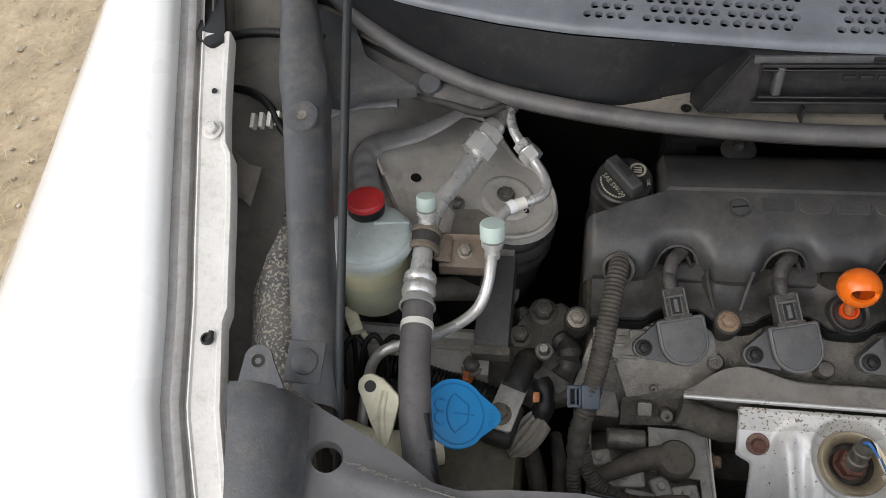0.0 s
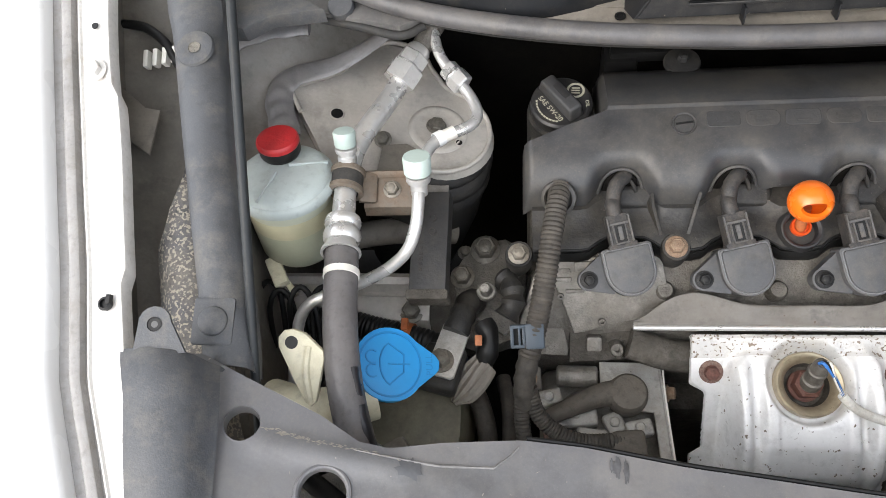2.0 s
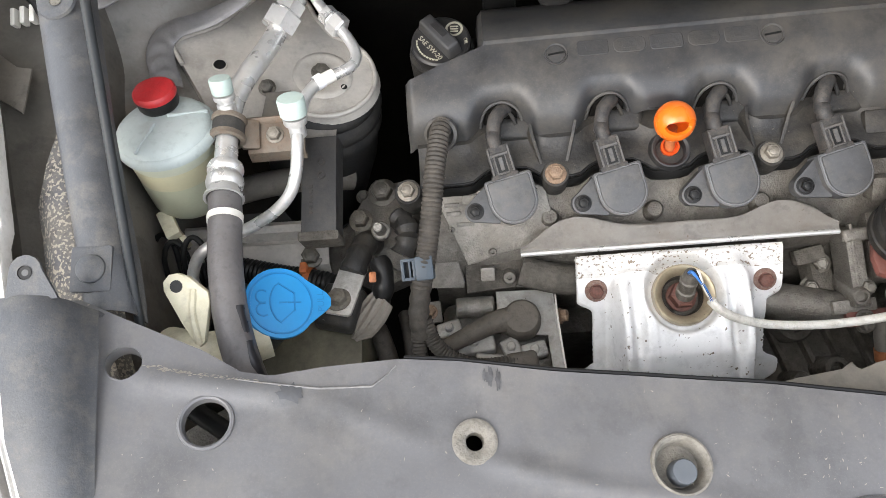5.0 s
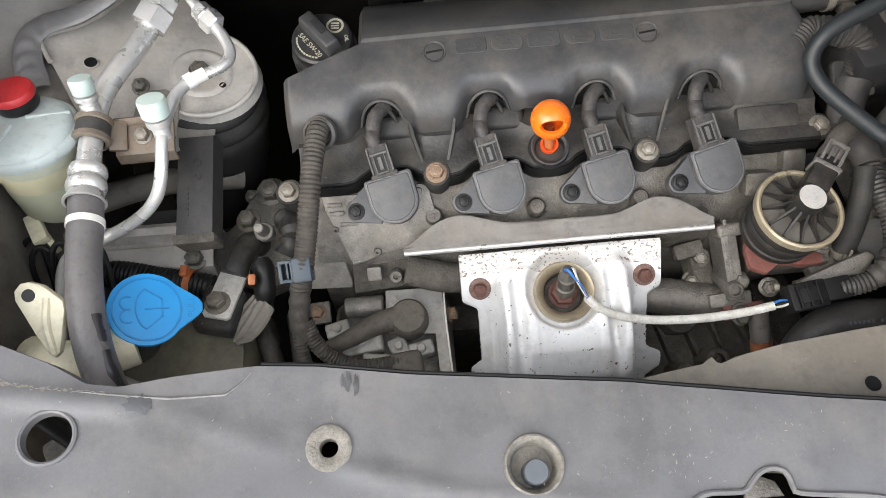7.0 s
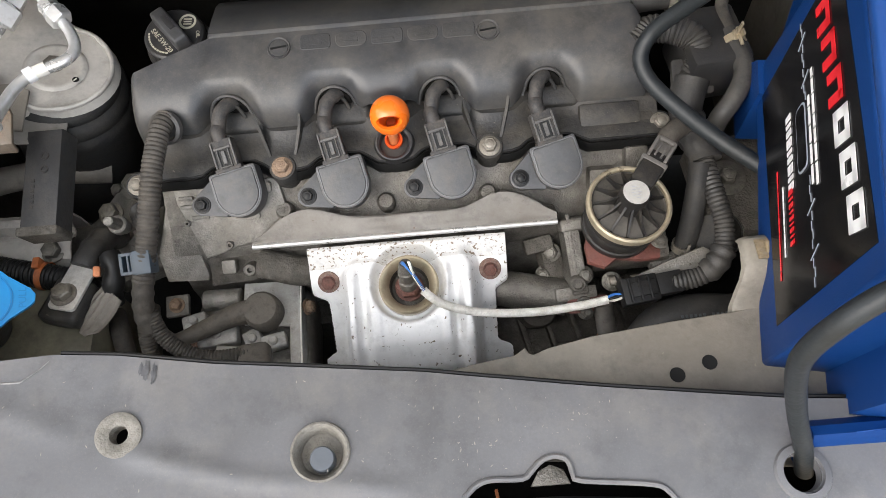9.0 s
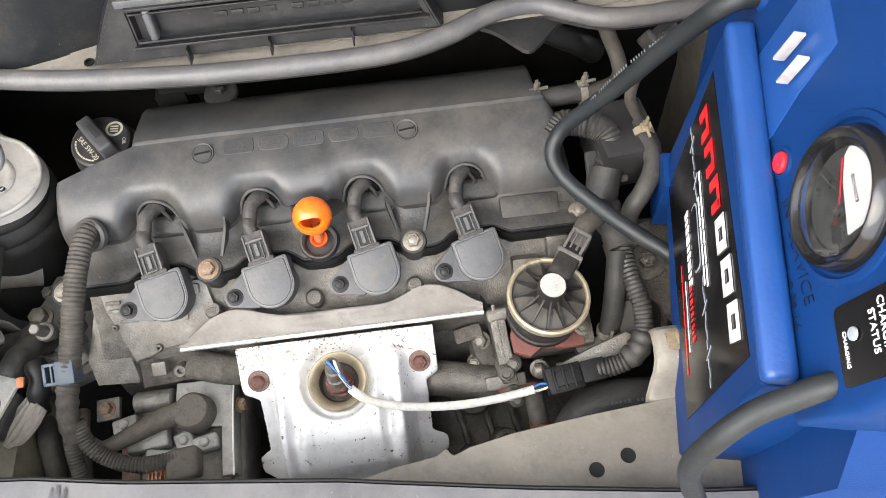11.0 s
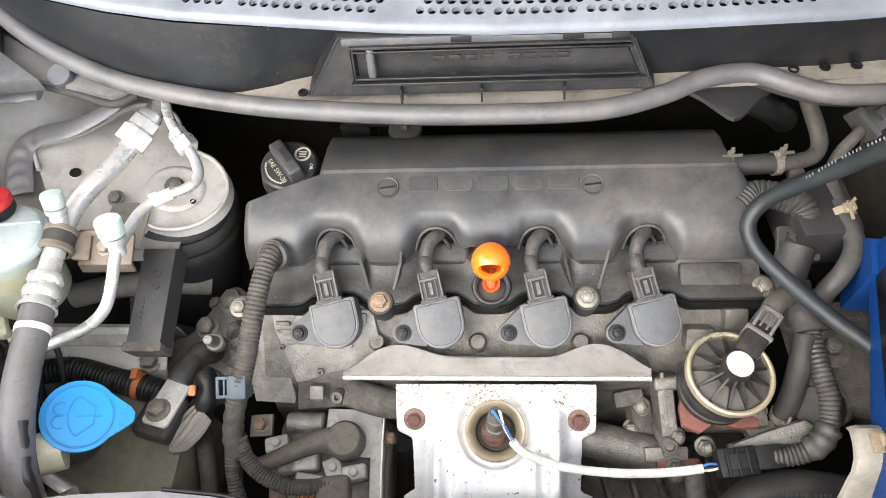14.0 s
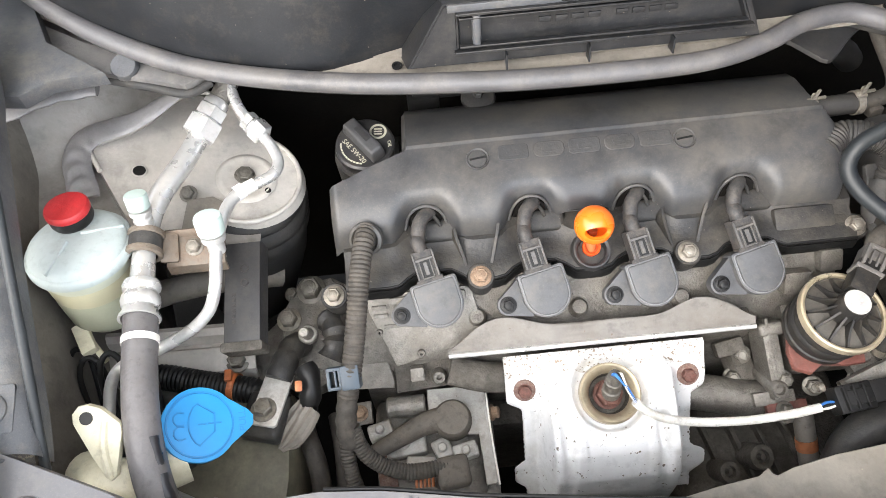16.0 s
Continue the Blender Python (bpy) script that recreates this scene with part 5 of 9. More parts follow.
# lower head cover, black, with wavy front edge and bolt towers
lower = thing("head_cover", (0.29, 0.40, 0.83), "dusty black lower head cover with bolt towers", "head cover")
bm = bmesh.new()
COILX = [0.1300, 0.2193, 0.3087, 0.3980]


def wave_y(x):
    """Front edge of the lower cover: scooped round each coil."""
    s = min(abs(x - (c + 0.03)) for c in COILX)
    y = 0.3475 + 0.012 * step01(0.034, 0.014, s)
    return y + 0.004 * step01(0.43, 0.47, x)


xsq = [0.085 + 0.0075 * i for i in range(59)]
sheet(bm, [[(x, y, z) for x in xsq] for y, z in ((0.50, 0.86), (0.42, 0.862))] + [[(x, wave_y(x) + dy, z) for x in xsq] for dy, z in ((0.032, 0.862), (0.026, 0.856), (0.014, 0.8535), (0.006, 0.853), (0.001, 0.851), (0.0, 0.846), (0.001, 0.838))], 0.002)
part("shell", bm, M_HEADCOVER, lower)
for x, y, z, ma in ((0.199, 0.3485, 0.8535, M_RUST), (0.3745, 0.351, 0.8550, M_ZINC), (0.521, 0.362, 0.852, M_ZINC), (0.0735, 0.3478, 0.8455, M_ZINC)):
    m = aim((x, y, z), (0, -0.25, 1))
    bm = bmesh.new()
    lathe(bm, [(0.0092, -0.040), (0.0118, -0.020), (0.0118, -0.003), (0.0108, 0.0), (0.0, 0.0)], m, 22)
    part("tower", bm, M_HEADCOVER, lower)
    bm = bmesh.new()
    hexhead(bm, m, 0.0108, 0.0055, 0.0090)
    part("bolt", bm, ma, lower, "rusty flange bolt" if ma is M_RUST else "zinc flange bolt")
for x in (0.199, 0.3745):
    for sg in (-1, 1):
        d = Vector((0.34 * sg, 1.0, 0)).normalized()
        bm = bmesh.new()
        prism(bm, [(0, -0.012), (0, -0.002), (0.010, 0.004), (0.026, 0.016), (0.032, 0.026), (0.036, -0.012)], -0.0013, 0.0013, aim((x + 0.0085 * sg, 0.354, 0.8515), d.cross(UP), d), 0.0006)
        part("gusset", bm, M_HEADCOVER, lower)
# cup for the dipstick
bm = bmesh.new()
lathe(bm, [(0.021, -0.018), (0.0172, -0.004), (0.0158, 0.002), (0.0145, 0.0022), (0.0125, 0.0008), (0.0105, -0.008), (0, -0.008)], aim((0.2945, 0.3605, 0.8580), (0, -0.3, 1)), 32)
part("cup", bm, M_CAPBLACK, lower)
# black band paints the shadow between the cover's edge and the head
bm = bmesh.new()
sheet(bm, [[(x, wave_y(x) + dy, z) for x in xsq] for dy, z in ((-0.0010, 0.8485), (-0.0022, 0.8440), (-0.0022, 0.8380), (0.004, 0.8310))], 0.001)
part("gasket_skirt", bm, M_BLACK, lower, "black wavy band painted as the shadow under the cover edge")
# thin black line colours in the shaded gap along the rim
bm = bmesh.new()
tube(bm, [(x, wave_y(x) + 0.0002, 0.8502) for x in xsq], 0.0012, 8, raw=True)
part("rim_bead", bm, M_BLACK, lower)

# top engine cover
top_cover = thing("engine_cover", (0.29, 0.43, 0.86), "dusty black plastic engine cover with coil recesses", "engine cover")
BAYX = [0.1575, 0.2470, 0.3365, 0.4260]


def bay(x):
    """1 inside a coil recess, 0 on the lobes between."""
    s = min(abs(x - c) for c in BAYX)
    return step01(0.0315, 0.0105, s)


def cover_rows():
    cols = [0.150 + 0.0025 * i for i in range(142)]
    # v: lobe (y, z) and recess (y, z)
    prof = [((0.520, 0.852), None), ((0.514, 0.872), None), ((0.505, 0.8885), None), ((0.492, 0.8965), None), ((0.470, 0.9035), None), ((0.4535, 0.9075), None), ((0.4506, 0.9076), None), ((0.4500, 0.9040), None), ((0.4494, 0.9036), None), ((0.4485, 0.9048), None), ((0.436, 0.9025), None), ((0.424, 0.8995), None), ((0.414, 0.8965), None), ((0.405, 0.8930), (0.4110, 0.8945)), ((0.398, 0.8890), (0.4085, 0.8912)), ((0.3925, 0.8845), (0.4065, 0.8870)), ((0.3890, 0.8800), (0.4050, 0.8825)), ((0.3865, 0.8745), (0.4040, 0.8760)), ((0.3845, 0.8680), (0.4035, 0.8690)), ((0.3835, 0.8620), (0.4030, 0.8625)), ((0.3828, 0.8580), (0.4025, 0.8580))]
    rows = []
    for i, (lobe, rec) in enumerate(prof):
        y0 = lobe[0]
        left = 0.079 if y0 < 0.424 else lerp(0.079, 0.143, step01(0.424, 0.449, y0))
        left = left if y0 < 0.449 else 0.1435
        right = 0.5105 if y0 < 0.44 else lerp(0.5105, 0.499, step01(0.44, 0.46, y0))
        row = []
        zl = lobe[1]
        for dx, dz, y_in in ((-0.002, -0.045, 0.0), (-0.0015, -0.02, 0.0), (0.0, -0.007, 0.0), (0.0035, -0.0015, 0)):
            row.append((left + dx, y0, max(0.852, zl + dz)))
        n = 28
        for k in range(1, n):
            x = lerp(left + 0.0035, 0.150, k / n)
            w = bay(x)
            y, z = (lerp(lobe[0], rec[0], w), lerp(lobe[1], rec[1], w)) if rec else lobe
            row.append((x, y, z))
        for x in cols:
            x = min(x, right - 0.004)
            w = bay(x)
            mid = step01(0.030, 0.014, abs(x - 0.2925)) * 0.5
            y, z = (lerp(lobe[0], rec[0], max(w, 0)), lerp(lobe[1], rec[1], w)) if rec else lobe
            if rec and w < 0.5 and mid:
                y = lerp(y, y + 0.010, mid * 2 * (i - 12) / 9)
                z = lerp(z, max(z, 0.8730), mid * 2)
            row.append((x, y, z))
        for dx, dz in ((0.0, -0.002), (0.002, -0.008), (0.0035, -0.02), (0.004, -0.045)):
            row.append((right + dx - 0.002, y0, max(0.852, zl + dz)))
        rows.append(row)
    return rows


bm = bmesh.new()
sheet(bm, cover_rows(), 0.0018)
part("shell", bm, M_COVER, top_cover, sharp=50)
bm = bmesh.new()
lathe(bm, [(0.016, 0.0), (0.015, 0.003), (0.012, 0.004), (0.0, 0.004)], Matrix.Translation((0.215, 0.512, 0.889)), 24)
hexhead(bm, Matrix.Translation((0.215, 0.512, 0.893)), 0.008, 0.005)
part("rear_stud", bm, M_HEADCOVER, top_cover)
FACE_N = Vector((0, -0.23, 1)).normalized()
for x in (0.206, 0.3805):
    m = aim((x, 0.434, 0.9022), FACE_N)
    bm = bmesh.new()
    lathe(bm, [(0.0098, 0.0), (0.0094, 0.0012), (0.0082, 0.0008), (0.0080, 0.0002), (0.0076, 0.0010), (0.0, 0.0014)], m, 28)
    part("turn_fastener", bm, M_COVER, top_cover, "round slotted quarter-turn fastener")
    bm = bmesh.new()
    box(bm, m @ Matrix.Translation((0, 0, 0.0014)) @ Matrix.Rotation(0.12, 4, "Z"), (0.0135, 0.0016, 0.0008))
    part("slot", bm, M_BLACK, top_cover)
# badge: five plain raised blocks
for i, w in enumerate((0.0255, 0.026, 0.0265, 0.0255, 0.027)):
    x = 0.2365 + 0.0300 * i
    bm = bmesh.new()
    prism(bm, roundrect(w, 0.0135, 0.003 if i in (0, 2, 4) else 0.0055), 0.0, 0.0009, aim((x, 0.4372, 0.9023), FACE_N), 0.0003, 1)
    prism(bm, roundrect(w * 0.45, 0.006, 0.0015), 0.0009, 0.0013, aim((x, 0.4372, 0.9023), FACE_N))
    part("badge_block", bm, M_LOGO, top_cover, "plain raised badge block")
# arch lips over the recesses
for c in BAYX:
    bm = bmesh.new()
    tube(bm, [(c - 0.0185, 0.3955, 0.862), (c - 0.0150, 0.4005, 0.8735), (c - 0.0085, 0.4030, 0.8815), (c, 0.4040, 0.8842), (c + 0.0085, 0.4030, 0.8815), (c + 0.0150, 0.4005, 0.8735), (c + 0.0185, 0.3955, 0.862)], 0.0014, 8)
    part("arch_lip", bm, M_COVER, top_cover)
    # near-black plate under the lip paints the recess's inner shade
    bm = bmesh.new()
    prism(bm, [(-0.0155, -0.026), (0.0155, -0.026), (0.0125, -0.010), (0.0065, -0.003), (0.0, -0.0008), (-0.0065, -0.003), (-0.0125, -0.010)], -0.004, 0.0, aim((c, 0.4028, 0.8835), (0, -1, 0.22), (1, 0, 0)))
    part("mouth", bm, M_DARK, top_cover, "near-black plate painting the shade in a coil recess")
    bm = bmesh.new()
    box(bm, aim((c + 0.010, 0.394, 0.858), (0, -0.5, 1)), (0.040, 0.020, 0.014), 0.006, 3)
    part("inner_box", bm, M_HEADCOVER, top_cover)
# right-hand lower tier
bm = bmesh.new()
box(bm, aim((0.479, 0.374, 0.853), (0, -0.5, 1)), (0.052, 0.020, 0.012), 0.004)
box(bm, aim((0.492, 0.366, 0.8495), (0, -0.3, 1)), (0.05, 0.018, 0.008), 0.003)
part("side_tier", bm, M_HEADCOVER, top_cover)
bm = bmesh.new()
lathe(bm, [(0.0145, -0.004), (0.0140, 0.0), (0.0115, 0.0015), (0.0105, 0.0)], aim((0.106, 0.3795, 0.8795), (-0.2, -0.75, 0.75)), 26)
part("conduit_collar", bm, M_COVER, top_cover)

# ---- ignition coils ----
COIL_T = radians(27)


def coil_pose(x):
    z = Vector((0, -math.sin(COIL_T), math.cos(COIL_T)))
    return aim((x, 0.3245, 0.8425), z) @ Matrix.Rotation(radians(12.4), 4, "Z")


def build_coil(x):
    m = coil_pose(x)
    ob = thing("ignition_coil", (x, 0.3245, 0.8425), "dusty dark grey plastic ignition coil bolted to the head", "ignition coil", "row of ignition coils")
    # flat-topped body with a half-round foot
    outl = [(0.0131, 0.0175), (0.0134, 0.0196), (0.0150, 0.0208), (0.0512, 0.0208), (0.0529, 0.0196), (0.0533, 0.0175)]
    outl += arc(0.0331, 0.0, 0.0202, 0, -180, 22)
    bm = bmesh.new()
    prism(bm, outl, -0.010, 0.0082, m, 0.0014)
    part("body", bm, M_COIL, ob)
    cx, cy = 0.0331, 0.001
    bm = bmesh.new()
    prism(bm, [(cx + (x - cx) * 0.86, cy + (y - cy) * 0.86) for x, y in outl], 0.0078, 0.0094, m, 0.0006, 2)
    part("lid", bm, M_COIL, ob)
    bm = bmesh.new()
    ring = [m @ Vector((cx + (x - cx) * 0.905, cy + (y - cy) * 0.905, 0.0083)) for x, y in outl]
    tube(bm, ring + ring[:2], 0.0006, 5, raw=True)
    part("lid_edge", bm, M_COILEDGE, ob, "pale line round the lid")
    bm = bmesh.new()
    prism(bm, [(0.0150, 0.0195), (-0.0035, 0.0082)] + arc(0, 0, 0.0090, 115, 262, 10) + [(0.0170, -0.0155), (0.022, -0.010), (0.022, 0.012)], -0.008, 0.0022, m, 0.0010)
    part("ear", bm, M_COIL, ob)
    bm = bmesh.new()
    lathe(bm, [(0.0074, 0.0018), (0.0070, 0.0030), (0.0056, 0.0032), (0, 0.0030)], m, 22)
    hexhead(bm, m @ Matrix.Translation((0, 0, 0.003)), 0.0080, 0.0042, 0.0058)
    part("bolt", bm, M_BLACK, ob, "black coil bolt")
    c = m @ Matrix.Translation((0.0320, 0.0340, 0.0045))
    bm = bmesh.new()
    prism(bm, [(-0.0098, -0.0130), (0.0098, -0.0130), (0.0092, 0.0125), (-0.0092, 0.0125)], -0.009, 0.0050, c, 0.0010)
    box(bm, c @ Matrix.Translation((0, -0.0128, -0.001)), (0.0225, 0.0036, 0.0120), 0.0008)
    part("connector", bm, M_COILDARK, ob)
    # raised rails, cross bars and a split tongue
    for nm, dx, dy, sx, sy in (("rail", -0.0084, 0.0, 0.0016, 0.022), ("rail", 0.0084, 0.0, 0.0016, 0.022), ("inner_rail", -0.0046, -0.003, 0.0012, 0.0145), ("inner_rail", 0.0046, -0.003, 0.0012, 0.0145), ("cross_bar", 0.0, -0.0108, 0.0105, 0.0014), ("cross_bar", 0.0, 0.0050, 0.0150, 0.0022), ("tongue", 0.0, -0.0030, 0.0034, 0.0110)):
        bm = bmesh.new()
        box(bm, c @ Matrix.Translation((dx, dy, 0.0056)), (sx, sy, 0.0026), 0.0004, 1)
        part(nm, bm, M_COILEDGE2, ob)
    bm = bmesh.new()
    # black block colours the slot as if shaded deep
    box(bm, c @ Matrix.Translation((0, -0.003, 0.0048)), (0.0085, 0.0140, 0.0014))
    part("latch_slot", bm, M_BLACK, ob)
    bm = bmesh.new()
    p = [c @ Vector(v) for v in ((0, 0.011, -0.002), (-0.001, 0.018, 0.001))]
    bx = x + 0.0275
    tube(bm, p + [(bx - 0.008, 0.380, 0.8735), (bx - 0.0055, 0.391, 0.8790), (bx + 0.001, 0.3995, 0.8785), (bx + 0.008, 0.409, 0.870)], lambda s: 0.0062 - 0.0012 * step01(0.03, 0.06, s) + 0.0004 * math.sin(s * 700), 12)
    part("taped_wire", bm, M_COILDARK, ob, "wire wrapped in dusty tape")
    bm = bmesh.new()
    tube(bm, [(bx - 0.002, 0.398, 0.880), (bx + 0.007, 0.398, 0.876), (bx + 0.012, 0.394, 0.866)], 0.0016, 8)
    part("wire", bm, M_RUBBER, ob)
    bm = bmesh.new()
    lathe(bm, [(0.0165, -0.03), (0.0165, -0.012), (0.0, -0.012)], m @ Matrix.Translation((0.036, 0.002, 0)), 20)
    part("boot", bm, M_CAST, ob, "cast seat under the coil")
    return ob


first = build_coil(COILX[0])
for x in COILX[1:]:
    copy_thing(first, Matrix.Translation((x, 0.3245, 0.8425)) @ Matrix.Rotation(radians(2 if x > 0.39 else 0), 4, "Z"))

# ---- oil filler cap ----
oil = thing("oil_filler_cap", (0.115, 0.462, 0.86), "black plastic oil filler cap with raised grip", "oil cap")
m = aim((0.1105, 0.4700, 0.8885), (0, -0.10, 1), (1, 0.0, 0)) @ Matrix.Scale(1.07, 4)
bm = bmesh.new()
lathe(bm, [(0.0275, -0.06), (0.0275, -0.012), (0.0268, -0.008), (0.022, -0.008)], m, 40)
part("neck", bm, M_HEADCOVER, oil)
bm = bmesh.new()
lathe(bm, [(0.0225, -0.010), (0.0240, -0.006), (0.0247, 0.0), (0.0243, 0.003), (0.0225, 0.0045), (0.0, 0.0052)], m, 48)
part("disc", bm, M_CAPBLACK, oil)
bm = bmesh.new()
gm = m @ Matrix.Rotation(radians(-54), 4, "Z")
box(bm, gm @ Matrix.Translation((-0.001, 0, 0.0095)), (0.043, 0.0135, 0.0125), 0.0022, 3, 0.86)
part("grip", bm, M_CAPGRIP, oil, "raised grey-black grip bar")
bm = bmesh.new()
box(bm, gm @ Matrix.Translation((-0.002, 0.001, 0.0158)), (0.016, 0.0052, 0.0008), 0.0003)
part("grip_mark", bm, M_CAPBLACK, oil, "small raised mark")
letters("SAE 5W-20", 0.0060, gm @ Matrix.Translation((0.0005, -0.0112, 0.0052)), M_PRINT, oil)
letters("OIL", 0.0042, gm @ Matrix.Translation((0.0145, 0.0145, 0.0050)) @ Matrix.Rotation(radians(-30), 4, "Z"), M_PRINT, oil)
bm = bmesh.new()
rm = gm @ Matrix.Translation((-0.001, 0.0150, 0.0050))
lathe(bm, [(0.0072, 0.0), (0.0072, 0.0004), (0.0054, 0.0004), (0.0054, 0.0)], rm, 28)
for k in range(3):
    box(bm, rm @ Matrix.Rotation(radians(50), 4, "Z") @ Matrix.Translation((0, 0.0024 * (k - 1), 0.0002)), (0.0066, 0.0011, 0.0004))
part("ring_mark", bm, M_PRINT, oil, "pale ring emblem")
bm = bmesh.new()
for a in range(232, 318, 8):
    box(bm, gm @ Matrix.Rotation(radians(a), 4, "Z") @ Matrix.Translation((0.0195, 0, 0.0050)), (0.0013, 0.0020, 0.0004))
part("small_print", bm, M_PRINT, oil, "arc of unreadable pale print")

# ---- dipstick ----
dip = thing("dipstick", (0.2945, 0.356, 0.85), "orange plastic oil dipstick with ring handle", "dipstick")
DC = Vector((0.2942, 0.3690, 0.8850))
face_to = Vector((0, -0.86, 0.50)).normalized()
am = aim(DC, face_to)
rows = []
for k in range(25):
    ring = []
    for i in range(48):
        a = 2 * math.pi * i / 48
        # oval mouth, wider than high
        t0 = 1.0 / math.hypot(math.cos(a) / 0.70, math.sin(a) / 0.36)
        th = lerp(t0, math.pi - 0.02, (k / 24) ** 1.2)
        ring.append(am @ (0.0163 * Vector((math.sin(th) * math.cos(a), math.sin(th) * math.sin(a), math.cos(th)))))
    rows.append(ring)
inside = [[DC + 0.80 * (p - DC) for p in ring] for ring in rows]
bm = bmesh.new()
sheet(bm, inside[::-1] + rows, close=True)
part("ring_handle", bm, M_ORANGE, dip, sharp=50)
bm = bmesh.new()
lathe(bm, [(0.0060, -0.010), (0.0074, -0.004), (0.0078, 0.0), (0.0074, 0.0012), (0.0060, 0.0010), (0.0056, -0.002), (0, -0.002)], aim((0.2945, 0.3628, 0.8590), (0, -0.3, 1)), 28)
part("collar", bm, M_ORANGERED, dip, "translucent orange-red collar")
bm = bmesh.new()
cyl(bm, (0.2942, 0.3700, 0.8760), (0.2945, 0.3615, 0.850), 0.0042, 0.0042, 18)
part("stem", bm, M_ORANGERUST, dip)

# ---- heat deflector plate over the exhaust ----
defl = thing("heat_deflector", (0.29, 0.30, 0.81), "dusty bent aluminium heat deflector strip", "heat deflector")
bm = bmesh.new()
fx = [0.1655 + 0.262 * i / 90 for i in range(91)]
REAR = [(0.165, 0.2965), (0.183, 0.3085), (0.197, 0.3165), (0.205, 0.3185), (0.225, 0.3185), (0.235, 0.3150), (0.244, 0.3110), (0.275, 0.310), (0.348, 0.3095), (0.358, 0.3120), (0.367, 0.3185), (0.375, 0.3195), (0.391, 0.3195), (0.400, 0.317), (0.412, 0.309), (0.425, 0.304), (0.428, 0.298)]
def rear_y(x):
    """The rear edge, with its corners drawn soft."""
    return sum(curve_at(REAR, x + d) for d in (-0.012, -0.008, -0.004, 0.0, 0.004, 0.008, 0.012)) / 7


rows = []
for s in (0, 0.12, 0.3, 0.5, 0.7, 0.85, 0.95, 1.0):
    rows.append([(x, lerp(0.2965 + 0.001 * (x - 0.166) / 0.26, rear_y(x), s), 0.8185 + (0.40 * s + 0.22 * s * s) * (rear_y(x) - 0.296) - 0.0012 * step01(0.9, 1.0, s) + 0.0010 * noise.noise((x * 40, s * 3, 0))) for x in fx])
rows = [[(x, 0.2955, 0.8125) for x in fx], [(x, 0.2945, 0.8155) for x in fx], [(x, 0.2953, 0.8178) for x in fx]] + rows
sheet(bm, rows, 0.0012)
part("strip", bm, M_PLATE, defl)
bm = bmesh.new()
tube(bm, [(x, 0.2944, 0.8164) for x in fx], 0.0024, 10, raw=True)
part("rolled_edge", bm, M_ALU, defl, "bright rolled front edge")
bm = bmesh.new()
prism(bm, [(0.382, 0.812), (0.427, 0.8135), (0.432, 0.800), (0.430, 0.768), (0.392, 0.752), (0.384, 0.770)], 0.0, 0.016, Matrix(((1, 0, 0, 0), (0, 0, 1, 0.2985), (0, 1, 0, 0), (0, 0, 0, 1))), 0.003)
part("support", bm, M_CASTDARK, defl, "dark cast support under the strip")
# ---- exhaust heat shield with oxygen sensor ----
shield = thing("exhaust_heat_shield", (0.295, 0.24, 0.70), "silvery speckled pressed heat shield over the exhaust manifold", "heat shield")
# the flange line at the sides and the crown line along the middle, from the top edge to the foot
SIDE = [(0.0, 0.2915, 0.8075), (0.03, 0.2905, 0.8130), (0.08, 0.2870, 0.8135), (0.20, 0.2775, 0.8045), (0.34, 0.2640, 0.7940), (0.46, 0.2480, 0.7740), (0.60, 0.2330, 0.7560), (0.80, 0.2130, 0.7370), (1.0, 0.1900, 0.7100)]
CROWN = [(0.0, 0.2915, 0.8075), (0.03, 0.2905, 0.8135), (0.08, 0.2870, 0.8150), (0.20, 0.2770, 0.8110), (0.34, 0.2630, 0.8100), (0.46, 0.2470, 0.8070), (0.60, 0.2270, 0.8010), (0.74, 0.2060, 0.7900), (0.86, 0.1900, 0.7700), (0.94, 0.1830, 0.7450), (1.0, 0.1800, 0.7100)]


def along(line, s):
    for a, b in zip(line, line[1:]):
        if s <= b[0]:
            t = (s - a[0]) / (b[0] - a[0])
            return lerp(a[1], b[1], t), lerp(a[2], b[2], t)
    return line[-1][1:]


def trap(x, a, b, soft):
    """1 between a and b, falling off over soft on both sides."""
    return step01(a - soft, a, x) * step01(b + soft, b, x)


rows = []
